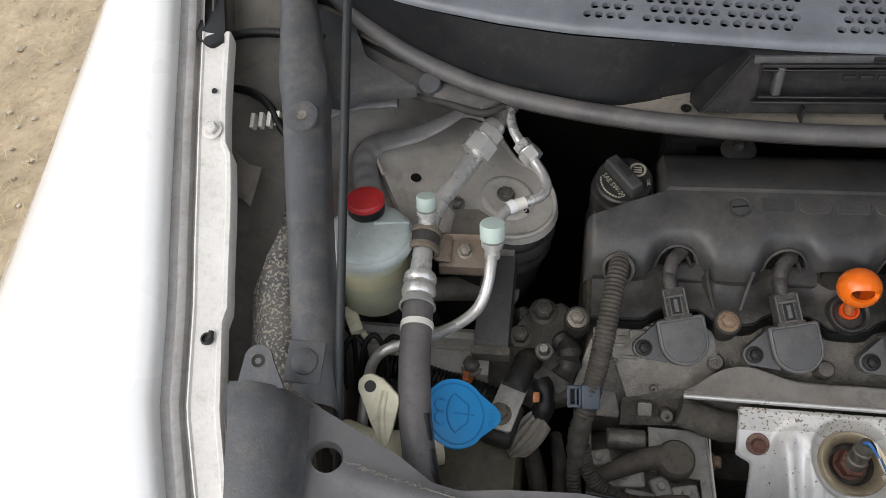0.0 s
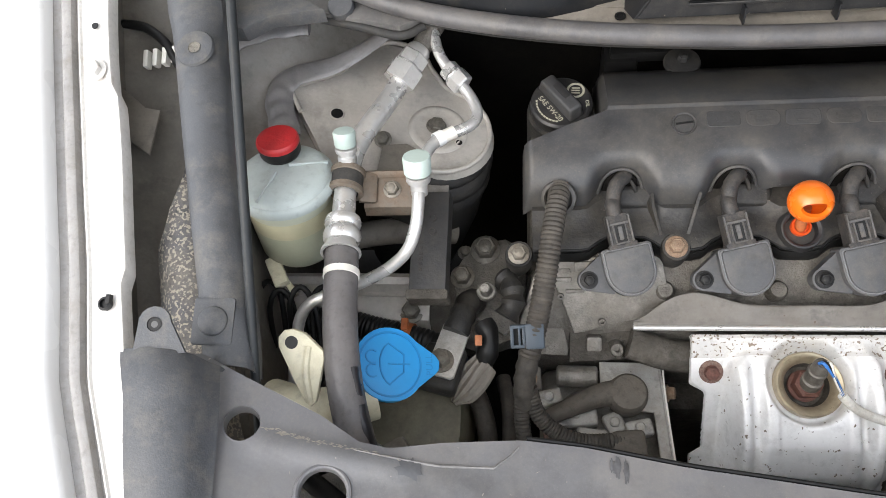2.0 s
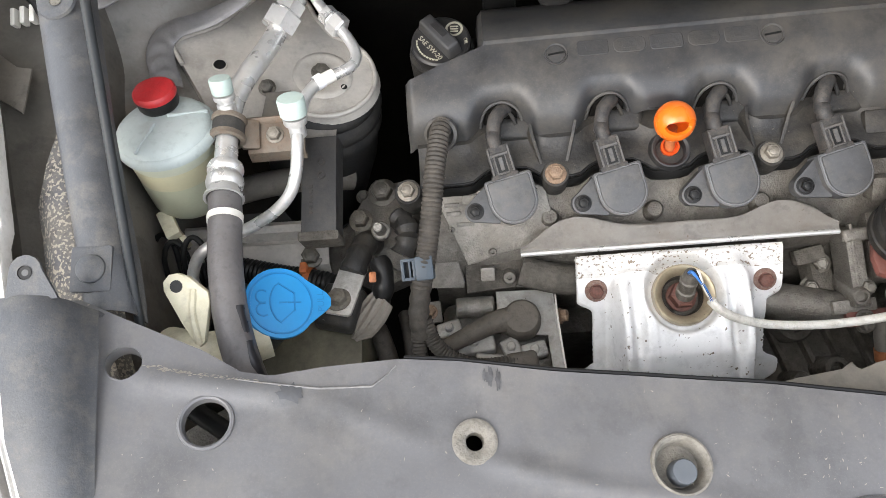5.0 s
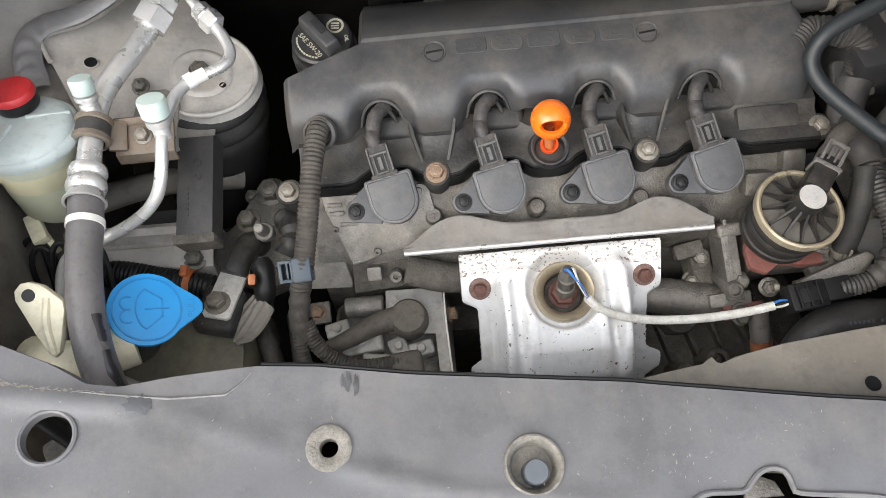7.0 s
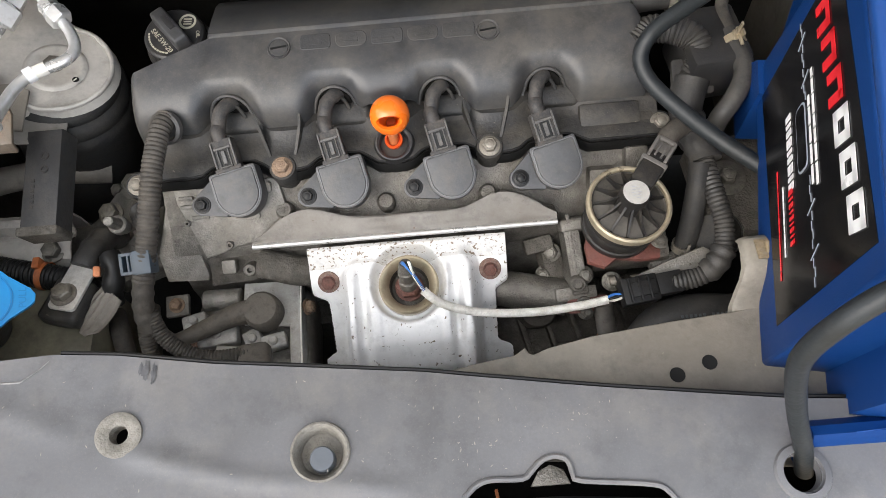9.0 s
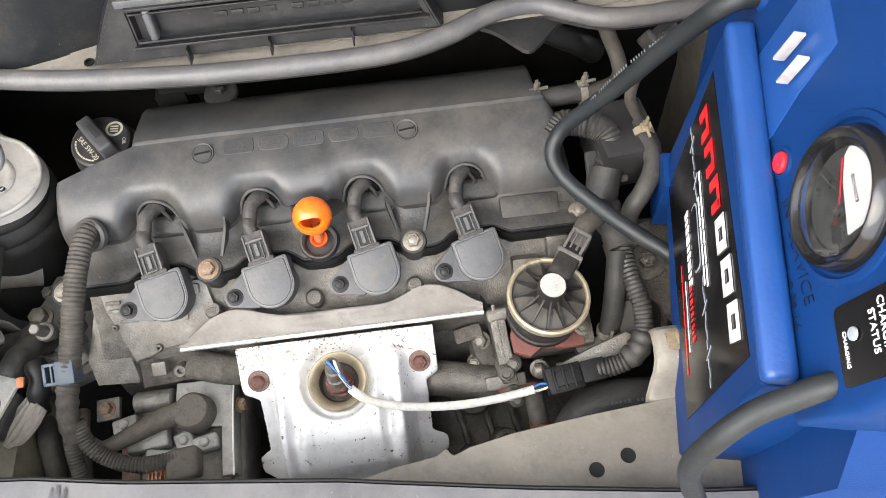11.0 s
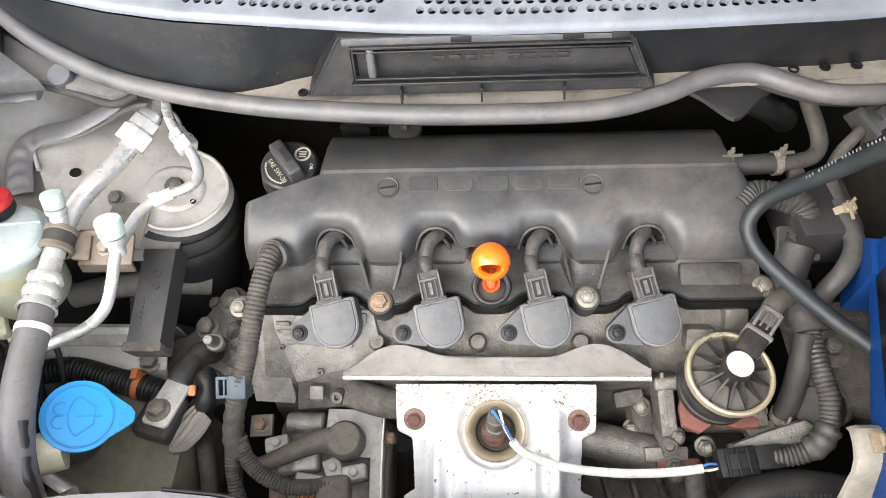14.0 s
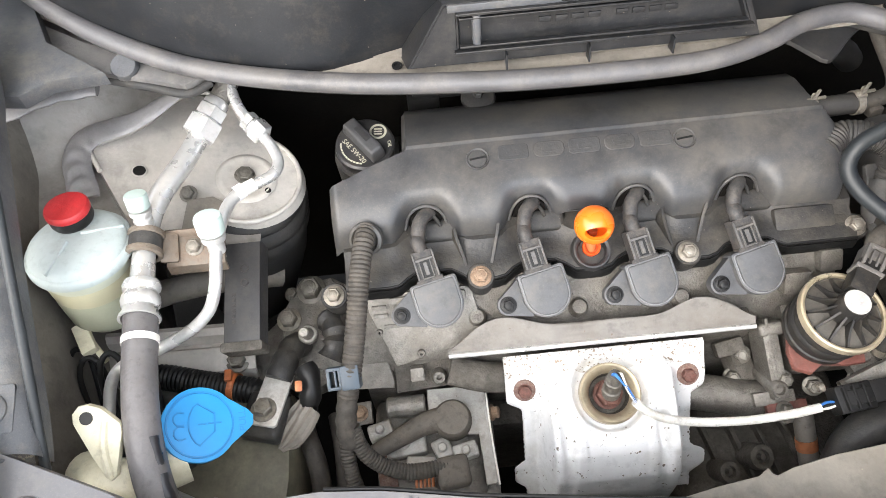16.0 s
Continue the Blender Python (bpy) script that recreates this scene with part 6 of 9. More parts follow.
for i in range(91):
    s = i / 90
    ys, zs = along(SIDE, s)
    yc, zc = along(CROWN, s)
    tooth = 0.0012 * noise.noise((s * 60, 3, 0)) * step01(0.4, 0.45, s)
    # ears at the bolts, a waist, and a flare near the foot
    x0 = lerp(0.2115, 0.2245, step01(0.37, 0.42, s)) + tooth - 0.0100 * trap(s, 0.80, 0.86, 0.07)
    x1 = lerp(0.3818, 0.3705, step01(0.37, 0.42, s)) + tooth + 0.0130 * trap(s, 0.80, 0.86, 0.07)
    row = []
    for k in range(121):
        x = lerp(x0, x1, k / 120)
        wide = step01(0.10, 0.34, s)
        up = trap(x, lerp(0.262, 0.2465, wide), lerp(0.336, 0.3480, wide), lerp(0.020, 0.0115, wide))
        full = step01(0.24, 0.34, s)
        # soft shoulders, with a flute at each side of the middle tongue
        up *= 1.0 - full * (0.20 * trap(x, 0.2560, 0.2585, 0.006) + 0.24 * trap(x, 0.3350, 0.3375, 0.006)) * (1.0 - 0.7 * step01(0.62, 0.85, s))
        z = lerp(zs, zc, up)
        y = lerp(ys, yc, up)
        dd = math.hypot(x - 0.2965, y - 0.2545)
        z -= (0.0095 * step01(0.0340, 0.0270, dd) + 0.024 * step01(0.0245, 0.021, dd)) * step01(0.06, 0.14, s)
        z -= 0.0012 * trap(x, 0.2740, 0.3215, 0.004) * step01(0.50, 0.56, s)
        z += 0.0008 * noise.noise((x * 45, s * 7, 1))
        row.append(Vector((x, y, z)))
    rows.append([row[0] + Vector((-0.0006, 0, -0.005))] + row + [row[-1] + Vector((0.0006, 0, -0.005))])
bm = bmesh.new()
sheet(bm, rows[21:], 0.001)
part("pressing", bm, M_SHIELD, shield, sharp=60)
bm = bmesh.new()
sheet(bm, rows[:22], 0.001)
part("top_flange", bm, M_SHIELDTOP, shield, "rust-speckled top flange", sharp=60)
for x in (0.227, 0.3672):
    bm = bmesh.new()
    lathe(bm, [(0.0096, -0.0004), (0.0092, 0.0010), (0.006, 0.0012)], aim((x, 0.2650, 0.7955), (0, -0.60, 0.80)), 22)
    part("washer", bm, M_RUSTWASH, shield, "rusty washer")
for x in (0.227, 0.3672):
    m = aim((x, 0.2650, 0.7950), (0, -0.60, 0.80))
    bm = bmesh.new()
    hexhead(bm, m, 0.0105, 0.0055, 0.0092)
    part("bolt", bm, M_RUSTRED, shield, "red-brown rusted flange bolt")
sens = thing("oxygen_sensor", (0.2965, 0.255, 0.79), "rusty oxygen sensor in a brass-coloured dish with white lead", "sensor")
m = aim((0.2967, 0.2530, 0.8030), (0, -0.22, 0.97))
bm = bmesh.new()
lathe(bm, [(0.0258, -0.004), (0.0254, 0.0025), (0.0240, 0.004), (0.0220, 0.0034), (0.0182, -0.0010), (0.0170, -0.0045)], m, 44)
part("dish", bm, M_BRASS, sens)
bm = bmesh.new()
lathe(bm, [(0.0176, -0.003), (0.0165, -0.009), (0.0155, -0.014), (0.0, -0.014)], m, 36)
part("bowl", bm, M_CASTDARK, sens, "dark brown bowl")
bm = bmesh.new()
hexhead(bm, m @ Matrix.Translation((0, 0, -0.012)), 0.0190, 0.013, 0.0125)
part("hexagon", bm, M_RUSTRED, sens, "rusted hexagon body")
ax = Vector((0.0, 0.17, 0.98)).normalized()
b0 = m @ Vector((0, 0, 0.002))
bm = bmesh.new()
lathe(bm, [(0.0078, 0.0), (0.0078, 0.008), (0.0066, 0.009), (0.0066, 0.016), (0.0072, 0.017), (0.0072, 0.021), (0.0060, 0.022), (0.0056, 0.029), (0.0046, 0.032), (0, 0.032)], aim(b0, ax), 22)
part("stem", bm, M_CAST, sens, "tarnished metal stem")
tip = b0 + ax * 0.031
for dx, ma in ((-0.0022, M_WIREB), (0.0, M_BLACK), (0.0024, M_WIREW)):
    bm = bmesh.new()
    tube(bm, [tip + Vector((dx, 0, 0)), tip + Vector((dx + 0.001, -0.002, 0.006)), tip + Vector((0.006, -0.010, 0.001)), (0.3105, 0.237, 0.826), (0.316, 0.232, 0.8205)], 0.0014, 8, 0.002)
    part("wire", bm, ma, sens)
bm = bmesh.new()
tube(bm, [(0.310, 0.2375, 0.8255), (0.318, 0.2315, 0.819), (0.335, 0.2265, 0.8085), (0.362, 0.2225, 0.8015), (0.40, 0.2195, 0.8025), (0.435, 0.2195, 0.808), (0.459, 0.2215, 0.8125)], 0.0036, 12)
part("lead", bm, M_WIREW, sens, "white fibre-sheathed lead")
for dz, ma in ((0.0012, M_WIREB), (-0.001, M_WIREW), (0.0, M_BLACK)):
    bm = bmesh.new()
    tube(bm, [(0.458, 0.2215 + dz, 0.8125 + dz), (0.464, 0.2222 + dz * 2, 0.8135 + dz), (0.472, 0.223 + dz, 0.814)], 0.0011, 8, 0.002)
    part("wire", bm, ma, sens)
plug = thing("sensor_connector", (0.49, 0.225, 0.80), "black plastic sensor plug and socket", "connector")
c = aim((0.4845, 0.2265, 0.8135), (0, -0.2, 1), (1, 0.12, 0))
bm = bmesh.new()
box(bm, c, (0.030, 0.022, 0.017), 0.002)
box(bm, c @ Matrix.Translation((0.002, 0, 0.009)), (0.022, 0.012, 0.004), 0.001)
part("socket", bm, M_BLACK, plug)
for dx in (-0.009, -0.001, 0.007):
    bm = bmesh.new()
    box(bm, c @ Matrix.Translation((dx, 0.0, 0.0095)), (0.002, 0.019, 0.005), 0.0005)
    part("rib", bm, M_BLACK, plug)
bm = bmesh.new()
box(bm, c @ Matrix.Translation((0.025, 0.001, 0)), (0.022, 0.018, 0.014), 0.002)
box(bm, c @ Matrix.Translation((0.041, 0.003, 0)), (0.012, 0.012, 0.010), 0.003)
part("plug", bm, M_BLACK, plug)

# ---- exhaust gas valve ----
egr = thing("egr_valve", (0.480, 0.278, 0.80), "black finned exhaust gas valve with brass-coloured crimp ring", "egr valve")
C = Vector((0.4785, 0.2825, 0.8590))
m = aim(C, (0.05, -0.06, 1)) @ Matrix.Scale(0.94, 4)
bm = bmesh.new()
lathe(bm, [(0.0335, -0.008), (0.0358, -0.006), (0.0364, -0.002), (0.0358, 0.0012), (0.0340, 0.0020), (0.0322, 0.0012), (0.0318, -0.002)], m, 48)
part("crimp_ring", bm, M_BRASS, egr)
bm = bmesh.new()
lathe(bm, [(0.0318, -0.0015), (0.0305, -0.0025), (0.028, -0.0015), (0.015, 0.0005), (0, 0.0005)], m, 40)
part("disc", bm, M_EGRDUST, egr, "dust-coated top disc")
for k in range(13):
    bm = bmesh.new()
    prism(bm, [(0.009, -0.001), (0.0305, -0.002), (0.0305, 0.0008), (0.020, 0.0055), (0.013, 0.0135), (0.009, 0.0185)], -0.0009, 0.0009, m @ Matrix.Rotation(2 * math.pi * (k + 0.3) / 13, 4, "Z") @ Matrix.Rotation(math.pi / 2, 4, "X"))
    part("fin", bm, M_EGR, egr)
bm = bmesh.new()
lathe(bm, [(0.013, 0.0), (0.0122, 0.018), (0.0115, 0.0225), (0, 0.0225)], m, 28)
a = m @ Matrix.Translation((0.0165, 0.022, 0.013)) @ Matrix.Rotation(radians(52), 4, "Z")
box(bm, a, (0.034, 0.020, 0.020), 0.003)
part("hub", bm, M_EGR, egr)
bm = bmesh.new()
lathe(bm, [(0.0108, 0.0226), (0.0106, 0.0230), (0, 0.0230)], m, 32)
part("sticker", bm, M_LGREY2, egr, "round white sticker")
bm = bmesh.new()
for k in range(5):
    box(bm, m @ Matrix.Rotation(0.1, 4, "Z") @ Matrix.Translation((0, 0.005 - 0.0026 * k, 0.0231)), (0.009 - 0.002 * abs(k - 2), 0.0003, 0.0002))
part("small_print", bm, M_LGREY, egr, "unreadable lines of print")
bm = bmesh.new()
lathe(bm, [(0.0335, -0.008), (0.0322, -0.012), (0.0330, -0.014), (0.0322, -0.020), (0.0335, -0.022), (0.0335, -0.026), (0.0315, -0.028), (0.031, -0.036), (0.0325, -0.037), (0.0325, -0.043), (0.028, -0.050), (0, -0.050)], m, 40)
part("body", bm, M_EGR, egr)
c = m @ Matrix.Translation((0.0275, 0.0365, 0.014)) @ Matrix.Rotation(radians(52), 4, "Z")
bm = bmesh.new()
box(bm, c, (0.026, 0.019, 0.016), 0.0015)
for dy in (-0.0075, 0.0075):
    box(bm, c @ Matrix.Translation((0.001, dy, 0.009)), (0.021, 0.0028, 0.005), 0.0008)
for dy in (-0.0028, 0.0028):
    box(bm, c @ Matrix.Translation((0.000, dy, 0.009)), (0.014, 0.0018, 0.004), 0.0006)
box(bm, c @ Matrix.Translation((-0.012, 0, 0.001)), (0.004, 0.023, 0.018), 0.001)
box(bm, c @ Matrix.Translation((0.011, 0, 0.009)), (0.003, 0.014, 0.004), 0.0006)
part("connector", bm, mat("warm_grey_plastic", (0.105, 0.10, 0.095), 0.5, dirt=(0.2, 0.18, 0.15), dirt_amount=0.3, dirt_scale=90), egr, "grey electrical connector")
bm = bmesh.new()
tube(bm, [c @ Vector((0.011, 0, 0)), c @ Vector((0.024, 0.001, 0.003)), (0.5335, 0.345, 0.873), (0.540, 0.356, 0.862), (0.545, 0.36, 0.84)], 0.0085, 12)
part("lead", bm, M_CONDUIT, egr, "taped lead")
bm = bmesh.new()
prism(bm, [(-0.026, 0.0), (-0.031, -0.016), (-0.030, -0.032), (-0.016, -0.038), (-0.004, -0.030), (0.018, -0.033), (0.034, -0.032), (0.036, -0.020), (0.0, 0.0)], -0.052, -0.046, m, 0.001)
part("gasket", bm, M_GASKET, egr, "red-brown gasket plate")
for x, y in ((0.034, -0.018),):
    bm = bmesh.new()
    hexhead(bm, m @ Matrix.Translation((x, y, -0.041)), 0.010, 0.005, 0.008)
    part("bolt", bm, M_DARKBOLT, egr)
base = thing("valve_casting", (0.46, 0.26, 0.74), "cast aluminium valve base with rusty flange and bolts", "casting")
bm = bmesh.new()
box(bm, aim((0.4405, 0.2735, 0.789), (0, -0.55, 1), (1, 0.1, 0)), (0.0135, 0.066, 0.03), 0.002, 2)
box(bm, aim((0.4385, 0.2735, 0.8035), (0, -0.55, 1), (1, 0.1, 0)), (0.0030, 0.060, 0.006), 0.001, 2)
lathe(bm, [(0.0075, -0.05), (0.0075, 0.004), (0.006, 0.006), (0.0045, 0.006), (0.0042, 0.0), (0, 0.0)], aim((0.4405, 0.2475, 0.790), (0, -0.75, 0.8)), 20)
box(bm, aim((0.4405, 0.296, 0.805), (0, -0.55, 1), (1, 0.1, 0)), (0.022, 0.012, 0.026), 0.004, 3)
box(bm, aim((0.488, 0.288, 0.793), (0, -0.1, 1)), (0.066, 0.058, 0.03), 0.006)
box(bm, aim((0.535, 0.26, 0.79), (0, -0.2, 1), (1, 0.35, 0)), (0.06, 0.022, 0.012), 0.003)
part("casting", bm, M_CAST, base)
bm = bmesh.new()
box(bm, aim((0.4405, 0.243, 0.776), (0, -0.4, 1), (1, 0.05, 0)), (0.036, 0.012, 0.007), 0.002)
part("flange", bm, M_CASTLIGHT, base)
bm = bmesh.new()
box(bm, aim((0.450, 0.2335, 0.7725), (0, -0.4, 1), (1, 0.05, 0)), (0.036, 0.014, 0.007), 0.003)
part("rusty_gasket", bm, M_GASKET, base, "rust-red gasket")
for p, r in (((0.4475, 0.2545, 0.789), 0.010), ((0.446, 0.232, 0.777), 0.009), ((0.4475, 0.228, 0.770), 0.009)):
    bm = bmesh.new()
    hexhead(bm, aim(p, (0.0, -0.5, 1)), r, 0.008, r * 0.8)
    part("bolt", bm, M_DARKBOLT, base)
bm = bmesh.new()
cyl(bm, (0.462, 0.232, 0.775), (0.470, 0.185, 0.735), 0.0085, 0.0085, 18)
part("pipe", bm, M_PLATE, base, "short steel pipe")
bm = bmesh.new()
cyl(bm, (0.4655, 0.2105, 0.7565), (0.4668, 0.2025, 0.750), 0.0091, 0.0091, 18)
part("copper_band", bm, M_COPPER, base, "copper-coloured band")
bm = bmesh.new()
tube(bm, [(0.355, 0.268, 0.752), (0.385, 0.260, 0.757), (0.412, 0.252, 0.760), (0.435, 0.246, 0.760)], 0.0165, 18)
part("elbow", bm, M_CAST, base, "dull cast pipe stub")

# ---- power steering reservoir ----
tank = thing("fluid_reservoir", (-0.098, 0.345, 0.86), "frosted plastic power steering reservoir with red cap", "reservoir")
AX = Vector((0.04, 0.22, 1)).normalized()
m = aim((-0.1045, 0.3680, 0.9335), AX)
bm = bmesh.new()
lathe(bm, [(0.0370, -0.010), (0.0390, -0.0085), (0.0394, -0.006), (0.0392, -0.002), (0.0380, -0.0005), (0.0366, 0.0002), (0.0355, 0.0030), (0.0320, 0.0058), (0.0240, 0.0080), (0.0, 0.0095)], m, 44)
part("lid", bm, M_LID, tank)
for a in (250, 20):
    bm = bmesh.new()
    box(bm, m @ Matrix.Rotation(radians(a), 4, "Z") @ Matrix.Translation((0.021, 0, 0.0080)) @ Matrix.Rotation(radians(11), 4, "Y"), (0.030, 0.0022, 0.0026), 0.0006)
    part("lid_rib", bm, M_LID, tank)
bm = bmesh.new()
lathe(bm, [(0.0354, -0.005), (0.0350, -0.016), (0.0342, -0.020)], m, 44)
part("collar", bm, M_TANK, tank)
bm = bmesh.new()
lathe(bm, [(0.0343, -0.019), (0.0346, -0.022), (0.0341, -0.034), (0.0338, -0.036)], m, 44)
part("band", bm, M_YELLOW, tank, "yellowed translucent band")
bm = bmesh.new()
lathe(bm, [(0.0338, -0.035), (0.0341, -0.040), (0.0330, -0.066), (0.0288, -0.073), (0.0180, -0.077), (0, -0.077)], m, 44)
part("body", bm, M_FLUID, tank, "frosted body filled with greenish fluid")
c = m @ Matrix.Translation((-0.004, 0.018, 0.006))
bm = bmesh.new()
lathe(bm, [(0.0135, -0.004), (0.0125, 0.008), (0.0, 0.008)], c, 30)
part("neck", bm, M_BLACK, tank)
bm = bmesh.new()
pr = [(0.0152, 0.004), (0.0160, 0.006), (0.0160, 0.013)]
lathe(bm, [(0.0145, 0.003)] + pr, c, 40)
part("cap_skirt", bm, M_BLACK, tank, "dark cap skirt")
bm = bmesh.new()
lathe(bm, [(0.0160, 0.0125), (0.0166, 0.0135), (0.0164, 0.0170), (0.0152, 0.0184), (0.0120, 0.0190), (0.0060, 0.0194), (0.0, 0.0195)], c, 40)
part("cap", bm, M_RED, tank, "scuffed red cap")
bm = bmesh.new()
box(bm, Matrix.Translation((-0.121, 0.318, 0.872)) @ Matrix.Rotation(0.5, 4, "Z"), (0.012, 0.028, 0.008), 0.002)
box(bm, Matrix.Translation((-0.114, 0.312, 0.866)) @ Matrix.Rotation(0.7, 4, "Z"), (0.005, 0.03, 0.006), 0.001)
part("mount_tab", bm, M_IVORY, tank, "ivory mounting tab")

# ---- air-conditioning lines ----
def hexnut(bm, p, d, across, h):
    r = across / math.sqrt(3)
    prism(bm, [(r * math.cos(radians(60 * i)), r * math.sin(radians(60 * i))) for i in range(6)], -h / 2, h / 2, aim(p, d), 0.0012, 1)


big = thing("suction_line", (-0.05, 0.36, 0.9), "aluminium air-conditioning pipe joined to a black hose", "ac pipe")
bm = bmesh.new()
tube(bm, [(-0.0195, 0.4815, 0.9275), (-0.0262, 0.4640, 0.9240), (-0.0345, 0.4430, 0.9250), (-0.0435, 0.4220, 0.9275), (-0.0515, 0.4030, 0.9275), (-0.0555, 0.3860, 0.9260), (-0.0570, 0.3640, 0.9240), (-0.0565, 0.3400, 0.9235)], 0.0086, 18)
part("pipe", bm, M_ALU, big)
d = Vector((0.0105, 0.0165, 0.0050)).normalized()
p = Vector((-0.0215, 0.4765, 0.9262))
for k, (across, h) in enumerate(((0.0265, 0.0165), (0.0225, 0.0110))):
    bm = bmesh.new()
    hexnut(bm, p + d * (0.0150 * k), d, across, h)
    if k:
        lathe(bm, [(0.0105, 0.005), (0.0105, 0.010), (0.0085, 0.013)], aim(p + d * 0.0150, d), 20)
        lathe(bm, [(0.0124, -0.0075), (0.0128, -0.0068), (0.0124, -0.006)], aim(p + d * 0.0150, d), 24)
    part("hex_nut", bm, M_ALU, big)
bm = bmesh.new()
tube(bm, [p + d * 0.018, p + d * 0.035, (0.016, 0.530, 0.952), (0.03, 0.56, 0.962)], 0.0088, 18)
part("rear_pipe", bm, M_CAST, big, "dull pipe behind the union")
vb = Vector((-0.0560, 0.3800, 0.9290))
vd = Vector((0.04, 0.50, 1)).normalized()
bm = bmesh.new()
lathe(bm, [(0.0072, 0.0), (0.0072, 0.009), (0.0062, 0.010), (0.0062, 0.0125), (0.0082, 0.013), (0.0085, 0.0142), (0.0085, 0.0165), (0.0060, 0.0175), (0.0060, 0.024), (0, 0.024)], aim(vb, vd), 22)
part("valve", bm, M_ALU, big, "service valve stub")
bm = bmesh.new()
lathe(bm, [(0.0078, 0.0180), (0.0084, 0.0188), (0.0086, 0.0285), (0.0079, 0.0300), (0, 0.0306)], aim(vb, vd), 28)
part("valve_cap", bm, M_MINT, big, "mint-green plastic valve cap")
M_CLAMP = mat("worn_steel_clamp", (0.22, 0.19, 0.155), 0.55, metal=0.4, var=0.25, dirt=(0.16, 0.11, 0.07), dirt_amount=0.5, dirt_scale=80)
cd = Vector((-0.02, -1, -0.04))
for off in (0.0, 0.0155):
    bm = bmesh.new()
    lathe(bm, [(0.0130, 0.0), (0.0138, 0.0006), (0.0138, 0.0044), (0.0130, 0.005), (0.0100, 0.005)], aim(Vector((-0.0568, 0.3790, 0.9245)) + cd.normalized() * off, cd), 28)
    part("clamp", bm, M_CLAMP, big, "worn steel clamp band")
bm = bmesh.new()
lathe(bm, [(0.0100, 0.003), (0.0122, 0.003), (0.0126, 0.005), (0.0126, 0.0155), (0.0122, 0.0175), (0.0100, 0.0175)], aim((-0.0568, 0.3790, 0.9245), cd), 28)
part("clamp_rubber", bm, M_RUBBERDUST, big, "dark rubber sleeve in the clamp")
bm = bmesh.new()
lathe(bm, [(0.0088, 0.0), (0.0088, 0.012), (0.0105, 0.0125), (0.0132, 0.0145), (0.0140, 0.018), (0.0134, 0.0205), (0.0116, 0.0225), (0.0116, 0.0240), (0.0136, 0.0260), (0.0142, 0.0295), (0.0136, 0.0330), (0.0120, 0.0350), (0.0122, 0.0372), (0.0146, 0.0415), (0.0150, 0.0440), (0.0130, 0.0440)], aim((-0.0565, 0.3490, 0.9236), (0.07, -1, 0.02)), 28)
part("crimp", bm, M_ALU, big, "crimped aluminium ferrule")
bm = bmesh.new()
HOSE = [(-0.0535, 0.310, 0.9240), (-0.0515, 0.290, 0.9230), (-0.0500, 0.268, 0.9215), (-0.0465, 0.242, 0.9205), (-0.0420, 0.216, 0.9165), (-0.0350, 0.187, 0.906), (-0.025, 0.155, 0.880), (-0.015, 0.13, 0.84)]
tube(bm, HOSE, 0.0123, 20)
part("hose", bm, M_HOSE, big, "thick dusty black hose")
for a, b, k, r in ((0.2190, 0.2010, 0.0060, 0.0058), (0.1960, 0.1680, 0.0064, 0.0060)):
    bm = bmesh.new()
    line = [(y, x, z) for x, y, z in HOSE][::-1]
    q = [y for y in (b, lerp(b, a, 0.35), lerp(b, a, 0.7), a)]
    tube(bm, [(curve_at([(p[0], p[1]) for p in line], y) + k, y, curve_at([(p[0], p[2]) for p in line], y) + 0.0045) for y in q], lambda s: r + 0.0003 * math.sin(s * 400) - 0.03 * abs(s - 0.012), 12, 0.002)
    part("tar_smear", bm, M_TAR, big, "black tar smeared on the hose")
bm = bmesh.new()
cyl(bm, (-0.0516, 0.2915, 0.9230), (-0.0513, 0.2865, 0.9229), 0.0131, None, 26)
part("white_band", bm, M_STICKER, big, "white paint band")
bm = bmesh.new()
box(bm, aim((-0.0365, 0.186, 0.915), (0.2, 0.3, 1)), (0.005, 0.008, 0.002), 0.0008)
part("hose_patch", bm, M_BLACK, big)

thin = thing("liquid_line", (0.0, 0.36, 0.9), "slim aluminium air-conditioning pipe with mint valve cap", "ac pipe")
bm = bmesh.new()
tube(bm, [(0.004, 0.512, 0.944), (0.007, 0.497, 0.934), (0.0155, 0.4815, 0.9275), (0.0260, 0.4690, 0.9215), (0.0355, 0.4560, 0.9180), (0.0415, 0.4400, 0.9170), (0.0380, 0.4275, 0.9180), (0.0270, 0.4190, 0.9200), (0.0130, 0.4110, 0.9215), (0.0040, 0.3960, 0.9240), (0.0018, 0.3750, 0.9290), (0.0025, 0.3560, 0.9350), (0.0022, 0.3440, 0.9340), (0.0005, 0.3280, 0.9260), (-0.0065, 0.3150, 0.9130), (-0.0195, 0.3080, 0.9010), (-0.0360, 0.3020, 0.8930), (-0.0620, 0.2935, 0.8860), (-0.0850, 0.2880, 0.8790), (-0.0970, 0.2800, 0.8670), (-0.1010, 0.2640, 0.8560), (-0.102, 0.235, 0.845), (-0.102, 0.21, 0.83)], 0.0047, 14)
part("pipe", bm, M_ALU, thin)
d = Vector((0.0110, -0.0120, -0.0050)).normalized()
p = Vector((0.0190, 0.4775, 0.9255))
for k, (across, h) in enumerate(((0.0145, 0.0080), (0.0172, 0.0110))):
    bm = bmesh.new()
    hexnut(bm, p + d * (0.0120 * k - 0.001), d, across, h)
    if not k:
        lathe(bm, [(0.0088, 0.0035), (0.0092, 0.0042), (0.0088, 0.0055)], aim(p, d), 20)
    part("hex_nut", bm, M_ALU, thin)
bm = bmesh.new()
